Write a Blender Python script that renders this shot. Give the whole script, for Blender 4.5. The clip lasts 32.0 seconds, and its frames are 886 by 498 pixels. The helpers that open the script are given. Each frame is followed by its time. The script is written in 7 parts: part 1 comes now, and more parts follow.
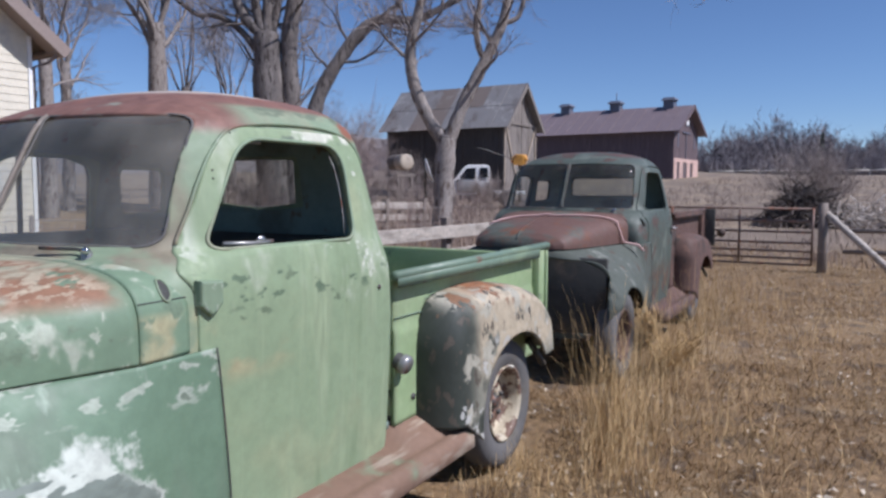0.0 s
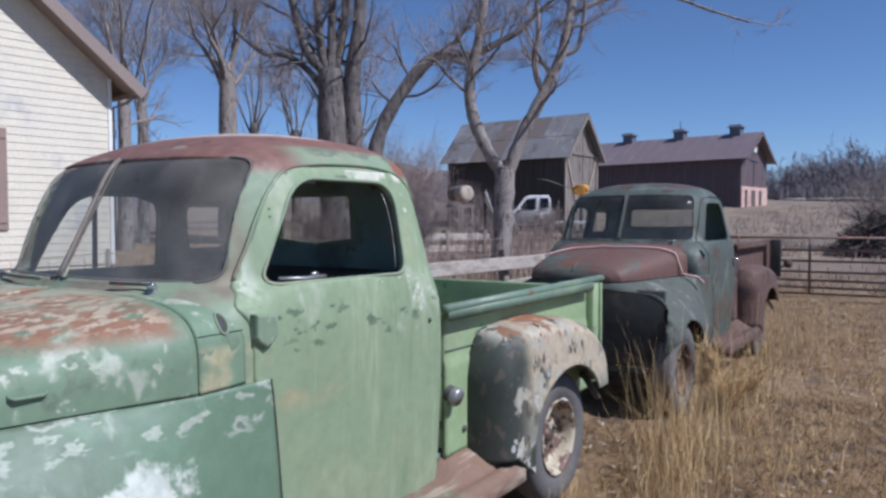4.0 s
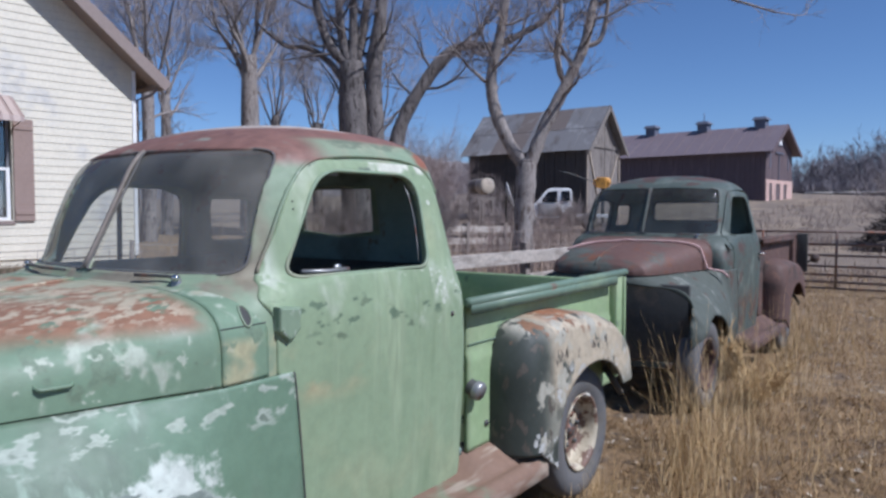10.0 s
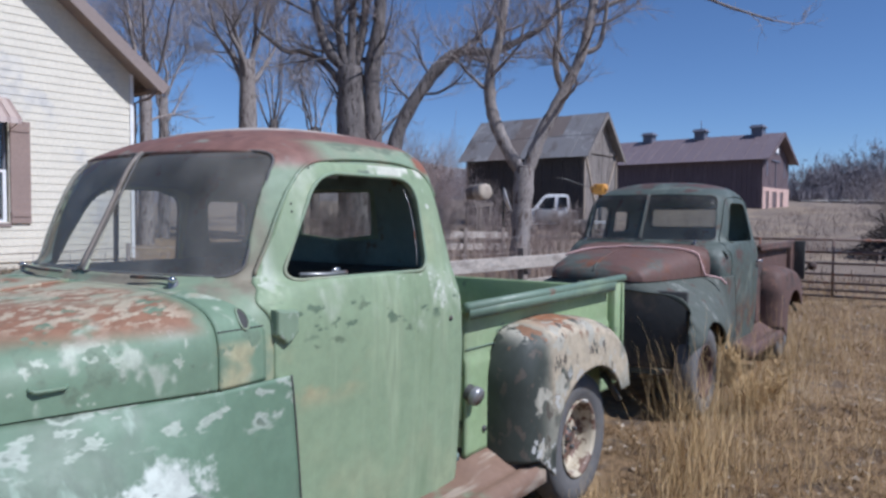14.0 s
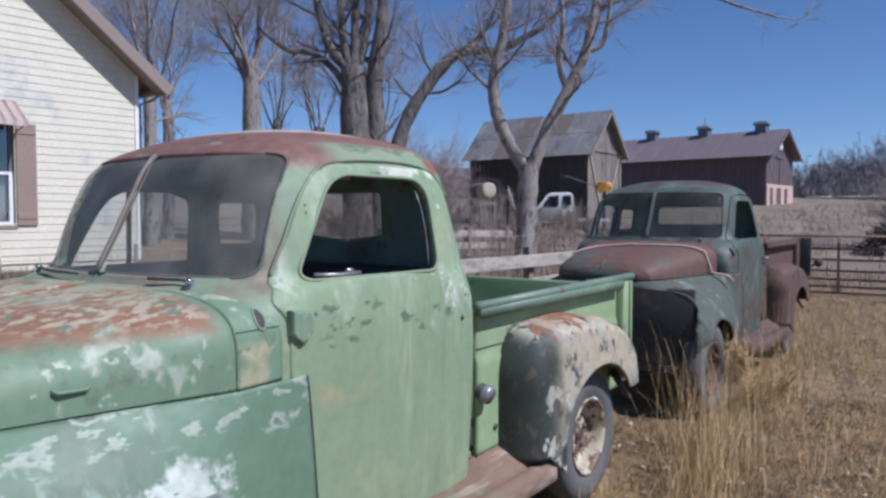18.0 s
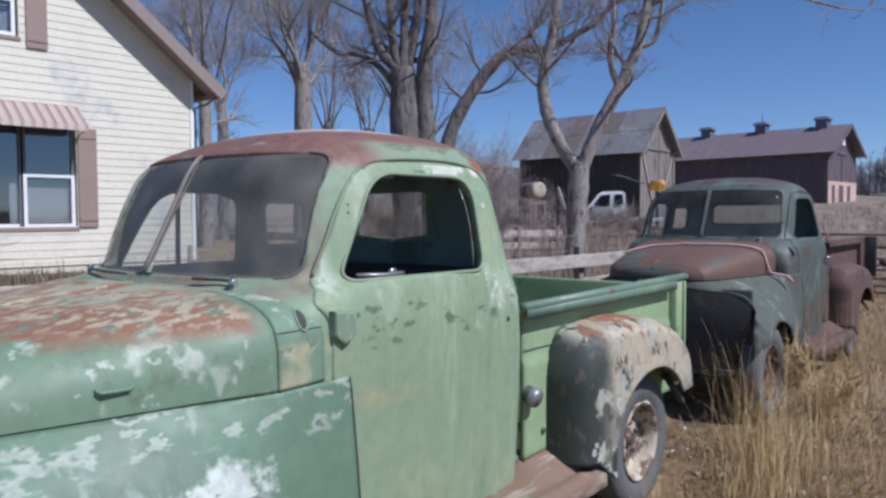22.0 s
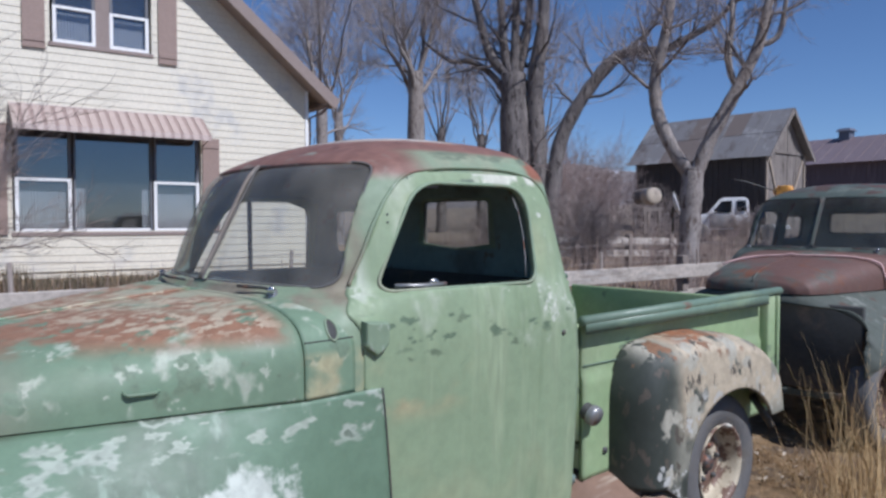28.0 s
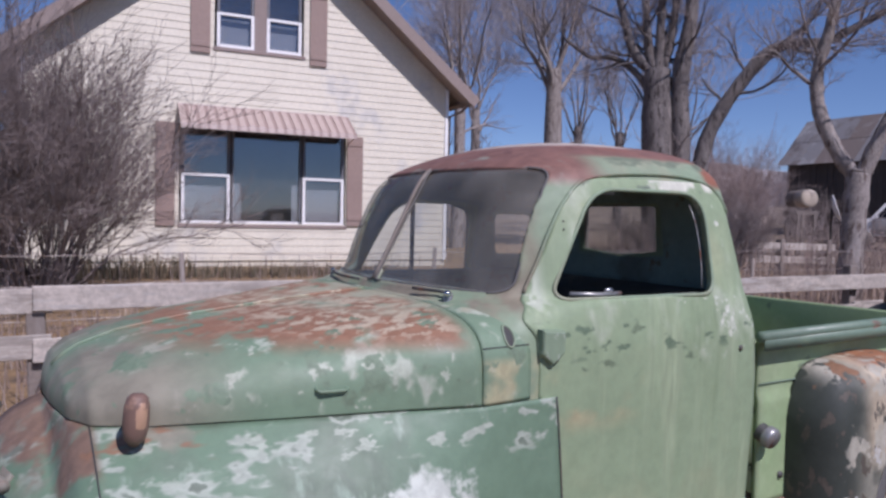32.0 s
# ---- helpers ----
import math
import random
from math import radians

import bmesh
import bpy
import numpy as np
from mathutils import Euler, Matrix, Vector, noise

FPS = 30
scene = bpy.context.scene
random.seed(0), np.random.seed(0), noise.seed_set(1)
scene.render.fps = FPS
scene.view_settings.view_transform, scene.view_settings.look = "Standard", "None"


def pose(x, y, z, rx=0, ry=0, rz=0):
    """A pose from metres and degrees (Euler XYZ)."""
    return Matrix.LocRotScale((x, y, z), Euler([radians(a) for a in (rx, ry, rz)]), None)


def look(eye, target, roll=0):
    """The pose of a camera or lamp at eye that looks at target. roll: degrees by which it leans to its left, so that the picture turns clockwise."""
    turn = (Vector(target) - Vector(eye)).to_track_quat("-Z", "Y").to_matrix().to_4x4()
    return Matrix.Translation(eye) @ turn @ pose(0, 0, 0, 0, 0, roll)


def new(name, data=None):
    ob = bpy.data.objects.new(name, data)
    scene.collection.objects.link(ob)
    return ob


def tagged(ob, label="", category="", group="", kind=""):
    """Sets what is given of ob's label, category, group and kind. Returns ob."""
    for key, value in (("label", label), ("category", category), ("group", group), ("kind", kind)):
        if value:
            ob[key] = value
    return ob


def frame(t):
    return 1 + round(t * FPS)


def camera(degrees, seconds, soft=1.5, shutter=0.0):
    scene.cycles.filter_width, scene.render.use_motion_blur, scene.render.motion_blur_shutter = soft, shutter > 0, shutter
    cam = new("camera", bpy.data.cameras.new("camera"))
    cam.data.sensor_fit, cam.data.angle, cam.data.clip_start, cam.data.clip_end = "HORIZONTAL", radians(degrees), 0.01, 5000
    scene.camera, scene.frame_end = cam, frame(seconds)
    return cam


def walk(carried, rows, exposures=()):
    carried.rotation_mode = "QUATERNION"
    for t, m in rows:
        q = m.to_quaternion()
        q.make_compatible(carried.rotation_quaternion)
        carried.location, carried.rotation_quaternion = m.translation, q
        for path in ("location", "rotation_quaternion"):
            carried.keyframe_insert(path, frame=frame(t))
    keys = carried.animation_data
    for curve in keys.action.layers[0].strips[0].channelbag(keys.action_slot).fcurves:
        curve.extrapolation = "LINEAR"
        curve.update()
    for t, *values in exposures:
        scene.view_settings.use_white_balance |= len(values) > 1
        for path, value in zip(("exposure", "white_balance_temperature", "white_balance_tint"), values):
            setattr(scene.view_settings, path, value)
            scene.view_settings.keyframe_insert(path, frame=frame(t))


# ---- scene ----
cam = camera(62.0, 32.0, soft=2.8)
PATH = [
    (0, (-1.438, -1.56, 1.434), (0.312, -0.606, 1.271), 0.2),
    (0.5, (-1.432, -1.566, 1.443), (0.316, -0.607, 1.29), -0.1),
    (1, (-1.463, -1.59, 1.439), (0.271, -0.605, 1.288), -0.6),
    (1.5, (-1.445, -1.613, 1.434), (0.26, -0.582, 1.267), -1.1),
    (2, (-1.438, -1.609, 1.445), (0.271, -0.579, 1.313), -0.8),
    (2.5, (-1.452, -1.616, 1.442), (0.219, -0.522, 1.33), -0.6),
    (3, (-1.447, -1.634, 1.453), (0.246, -0.57, 1.407), -1.1),
    (3.5, (-1.464, -1.636, 1.459), (0.192, -0.516, 1.374), -0.4),
    (4, (-1.463, -1.63, 1.453), (0.205, -0.53, 1.372), -0.2),
    (4.5, (-1.448, -1.624, 1.449), (0.227, -0.534, 1.372), -0.2),
    (6.5, (-1.426, -1.617, 1.452), (0.261, -0.545, 1.375), 0.9),
    (7, (-1.435, -1.613, 1.448), (0.237, -0.519, 1.365), 0.3),
    (7.5, (-1.445, -1.601, 1.453), (0.225, -0.505, 1.353), 0.3),
    (8, (-1.453, -1.601, 1.453), (0.203, -0.483, 1.353), 0.0),
    (8.5, (-1.451, -1.602, 1.456), (0.2, -0.476, 1.363), 0.1),
    (9, (-1.457, -1.606, 1.455), (0.194, -0.483, 1.354), -0.1),
    (9.5, (-1.47, -1.616, 1.457), (0.163, -0.466, 1.355), 0.2),
    (10, (-1.451, -1.608, 1.454), (0.186, -0.463, 1.353), -0.0),
    (10.5, (-1.452, -1.606, 1.453), (0.189, -0.466, 1.363), -0.2),
    (11, (-1.458, -1.607, 1.453), (0.181, -0.465, 1.351), 0.4),
    (11.5, (-1.46, -1.599, 1.453), (0.186, -0.469, 1.337), 1.5),
    (12, (-1.464, -1.608, 1.453), (0.187, -0.484, 1.361), 0.7),
    (12.5, (-1.462, -1.604, 1.453), (0.189, -0.478, 1.356), 0.8),
    (13, (-1.456, -1.603, 1.449), (0.199, -0.482, 1.37), 0.8),
    (13.5, (-1.455, -1.6, 1.45), (0.196, -0.474, 1.361), 0.4),
    (14, (-1.444, -1.594, 1.448), (0.198, -0.456, 1.362), 0.4),
    (14.5, (-1.449, -1.593, 1.448), (0.197, -0.46, 1.357), 0.5),
    (16.5, (-1.46, -1.596, 1.452), (0.169, -0.438, 1.371), -0.3),
    (17, (-1.468, -1.595, 1.453), (0.168, -0.449, 1.362), -0.0),
    (17.5, (-1.477, -1.59, 1.452), (0.161, -0.446, 1.36), -0.4),
    (18, (-1.477, -1.581, 1.452), (0.16, -0.435, 1.363), -0.0),
    (18.5, (-1.482, -1.571, 1.451), (0.156, -0.428, 1.353), -0.2),
    (19, (-1.501, -1.568, 1.451), (0.136, -0.424, 1.358), 0.2),
    (19.5, (-1.504, -1.571, 1.45), (0.119, -0.405, 1.356), 0.1),
    (20, (-1.501, -1.556, 1.448), (0.129, -0.401, 1.355), 0.6),
    (20.5, (-1.51, -1.552, 1.449), (0.114, -0.388, 1.363), 0.5),
    (21, (-1.517, -1.521, 1.451), (0.131, -0.395, 1.323), 0.6),
    (21.5, (-1.51, -1.513, 1.454), (0.088, -0.316, 1.326), 0.2),
    (22, (-1.426, -1.567, 1.448), (0.13, -0.312, 1.36), -0.3),
    (22.5, (-1.291, -1.632, 1.448), (0.235, -0.341, 1.373), 1.0),
    (23, (-1.248, -1.687, 1.461), (0.221, -0.332, 1.388), 0.1),
    (23.5, (-1.294, -1.651, 1.474), (0.185, -0.308, 1.381), 0.1),
    (24, (-1.32, -1.62, 1.465), (0.159, -0.277, 1.384), 0.4),
    (24.5, (-1.325, -1.565, 1.465), (0.244, -0.331, 1.347), 3.1),
    (25, (-1.291, -1.62, 1.47), (0.197, -0.286, 1.386), 1.4),
    (25.5, (-1.193, -1.666, 1.455), (0.192, -0.223, 1.417), 1.2),
    (27.5, (-1.218, -1.691, 1.452), (0.161, -0.244, 1.383), -0.2),
    (28, (-1.229, -1.708, 1.462), (0.11, -0.224, 1.39), 0.0),
    (28.5, (-1.233, -1.716, 1.458), (0.057, -0.19, 1.378), -0.2),
    (29, (-1.193, -1.725, 1.458), (0.029, -0.144, 1.354), -0.7),
    (29.5, (-1.167, -1.714, 1.463), (-0.058, -0.055, 1.337), -1.1),
    (30, (-1.279, -1.691, 1.47), (-0.18, -0.022, 1.394), 0.9),
    (30.5, (-1.33, -1.622, 1.474), (-0.196, 0.019, 1.324), 1.4),
    (31, (-1.326, -1.641, 1.478), (-0.258, 0.046, 1.354), 2.4),
    (31.5, (-1.333, -1.634, 1.483), (-0.291, 0.07, 1.379), 2.3),
    (32, (-1.333, -1.614, 1.488), (-0.273, 0.08, 1.405), 1.2),
]
walk(cam, [(t, look(eye, target, roll)) for t, eye, target, roll in PATH], [(0, 0.32, 5750, 17), (4, 0.24, 5550, 16), (9, 0.22, 5450, 15), (20, 0.22, 5500, 15), (25, 0.15, 5500, 15), (28, 0.14, 5550, 15), (30, 0.08, 5650, 18), (32, 0.05, 5750, 27)])

# ---- world, sun, exposure ----
SUN = Vector((0.06, -0.63, 0.775)).normalized()
world = bpy.data.worlds.new("sky_world")
scene.world = world
world.use_nodes = True
wn = world.node_tree.nodes
sky = wn.new("ShaderNodeTexSky")
sky.sky_type = "NISHITA"
sky.sun_disc = False
sky.sun_elevation = math.asin(SUN.z)
sky.sun_rotation = math.atan2(SUN.x, SUN.y)
sky.altitude = 1800
sky.air_density, sky.dust_density, sky.ozone_density = 1.0, 0.1, 5.0
world.node_tree.links.new(sky.outputs[0], wn["Background"].inputs[0])
wn["Background"].inputs[1].default_value = 0.075
sun_lamp = bpy.data.lights.new("sun", "SUN")
sun_lamp.energy, sun_lamp.angle, sun_lamp.color = 4.2, radians(0.55), (1.0, 0.94, 0.86)
sun = new("sun", sun_lamp)
sun.matrix_world = look(SUN * 60, (0, 0, 0))

# ---- materials ----


def mat(name, base, layers=(), rough=0.7, metal=0.0, bump=0.15, bump_scale=40.0, fine=0.07, fine_scale=25.0, ramp=None):
    """Painted or weathered surface. layers: (colour, scale, lo, hi, axis mask or None, stretch or None);
    an axis mask is (axis, from, to): the layer grows in along that axis;
    ("round", from, to, x, z): it grows in towards that point of the side. ramp: roughness of the layers."""
    m = bpy.data.materials.new(name)
    m.use_nodes = True
    nt = m.node_tree
    N, L = nt.nodes.new, nt.links.new
    bsdf = nt.nodes["Principled BSDF"]
    co = N("ShaderNodeTexCoord").outputs["Object"]
    sep = N("ShaderNodeSeparateXYZ")
    L(co, sep.inputs[0])

    def noise_tex(scale, detail=6.0, stretch=None, seed=0.0):
        mp = N("ShaderNodeMapping")
        L(co, mp.inputs["Vector"])
        mp.inputs["Location"].default_value = (seed * 3.7, seed * 1.3, seed * 2.1)
        if stretch:
            mp.inputs["Scale"].default_value = stretch
        n = N("ShaderNodeTexNoise")
        n.inputs["Scale"].default_value = scale
        n.inputs["Detail"].default_value = detail
        n.inputs["Roughness"].default_value = 0.62
        L(mp.outputs[0], n.inputs["Vector"])
        return n.outputs["Fac"]

    def ranged(value, a, b, c=0.0, d=1.0):
        r = N("ShaderNodeMapRange")
        r.interpolation_type = "SMOOTHSTEP"
        L(value, r.inputs["Value"])
        for k, v in zip(("From Min", "From Max", "To Min", "To Max"), (a, b, c, d)):
            r.inputs[k].default_value = v
        return r.outputs[0]

    def calc(op, a, b):
        x = N("ShaderNodeMath")
        x.operation = op
        for slot, v in zip(x.inputs, (a, b)):
            if isinstance(v, float):
                slot.default_value = v
            else:
                L(v, slot)
        return x.outputs[0]

    def around(cx, cz):
        """Distance from (cx, cz) on the side, with a ragged edge."""
        dx, dz = calc("SUBTRACT", sep.outputs[0], cx), calc("SUBTRACT", sep.outputs[2], cz)
        d = calc("SQRT", calc("ADD", calc("MULTIPLY", dx, dx), calc("MULTIPLY", dz, dz)), 0.0)
        return calc("ADD", d, calc("MULTIPLY", calc("SUBTRACT", noise_tex(7.0, 4.0, None, 15.0), 0.5), 0.28))

    def mixed(fac, a, b):
        x = N("ShaderNodeMix")
        x.data_type = "RGBA"
        L(fac, x.inputs["Factor"])
        L(a, x.inputs["A"]) if not isinstance(a, tuple) else setattr(x.inputs["A"], "default_value", (*a, 1))
        L(b, x.inputs["B"]) if not isinstance(b, tuple) else setattr(x.inputs["B"], "default_value", (*b, 1))
        return x.outputs["Result"]

    dark = tuple(c * (1 - fine) for c in base)
    light = tuple(min(1, c * (1 + fine)) for c in base)
    colour = mixed(ranged(noise_tex(fine_scale, 8, None, 9.0), 0.3, 0.7), dark, light)
    broad = tuple(c * 0.86 for c in base)
    colour = mixed(ranged(noise_tex(1.7, 3, None, 4.0), 0.45, 0.75, 0, 0.5), colour, broad)
    for k, (c, scale, lo, hi, mask, stretch, *own) in enumerate(layers):
        fac = ranged(noise_tex(scale, 3.5, stretch, own[0] if own else 1.0 + k), lo, hi)
        for one in mask if isinstance(mask, list) else [mask] if mask else []:
            axis, a, b = one[:3]
            mm = N("ShaderNodeMath")
            mm.operation = "MULTIPLY"
            L(fac, mm.inputs[0])
            L(ranged(around(*one[3:]) if axis == "round" else sep.outputs["xyz".index(axis)], a, b), mm.inputs[1])
            fac = mm.outputs[0]
        mot = mixed(ranged(noise_tex(scale * 5, 5, stretch, 20.0 + k), 0.35, 0.65), tuple(v * 0.78 for v in c), c)
        colour = mixed(fac, colour, mot)
    L(colour, bsdf.inputs["Base Color"])
    L(ranged(noise_tex(12.0, 5, None, 13.0), 0.3, 0.7, max(0.03, rough - 0.1), min(1, rough + 0.1)), bsdf.inputs["Roughness"])
    bsdf.inputs["Metallic"].default_value = metal
    if bump:
        b = N("ShaderNodeBump")
        b.inputs["Strength"].default_value = bump
        b.inputs["Distance"].default_value = 0.01
        L(noise_tex(bump_scale, 6, None, 6.0), b.inputs["Height"])
        L(b.outputs[0], bsdf.inputs["Normal"])
    return m


def glass_mat(name, dirt, tint=(0.8, 0.85, 0.82), gloss_face=0.05):
    m = bpy.data.materials.new(name)
    m.use_nodes = True
    nt = m.node_tree
    nt.nodes.remove(nt.nodes["Principled BSDF"])
    N, L = nt.nodes.new, nt.links.new
    out = nt.nodes["Material Output"]
    clear, gloss, film, a, b = N("ShaderNodeBsdfTransparent"), N("ShaderNodeBsdfGlossy"), N("ShaderNodeBsdfDiffuse"), N("ShaderNodeMixShader"), N("ShaderNodeMixShader")
    clear.inputs[0].default_value = (*tint, 1)
    gloss.inputs["Roughness"].default_value = 0.04
    film.inputs[0].default_value = (0.42, 0.40, 0.35, 1)
    fr, pw, sc = N("ShaderNodeLayerWeight"), N("ShaderNodeMath"), N("ShaderNodeMath")
    pw.operation, sc.operation = "POWER", "MULTIPLY_ADD"
    L(fr.outputs["Facing"], pw.inputs[0])
    pw.inputs[1].default_value = 4.0
    L(pw.outputs[0], sc.inputs[0])
    sc.inputs[1].default_value, sc.inputs[2].default_value = 0.6, gloss_face
    L(sc.outputs[0], a.inputs[0])
    L(clear.outputs[0], a.inputs[1])
    L(gloss.outputs[0], a.inputs[2])
    n, r = N("ShaderNodeTexNoise"), N("ShaderNodeMapRange")
    n.inputs["Scale"].default_value, n.inputs["Detail"].default_value = 5.0, 6.0
    r.inputs["From Min"].default_value, r.inputs["From Max"].default_value = 0.3, 0.75
    r.inputs["To Min"].default_value, r.inputs["To Max"].default_value = dirt * 0.5, dirt * 1.7
    L(N("ShaderNodeTexCoord").outputs["Object"], n.inputs["Vector"])
    L(n.outputs["Fac"], r.inputs["Value"])
    L(r.outputs[0], b.inputs[0])
    L(a.outputs[0], b.inputs[1])
    L(film.outputs[0], b.inputs[2])
    L(b.outputs[0], out.inputs["Surface"])
    return m


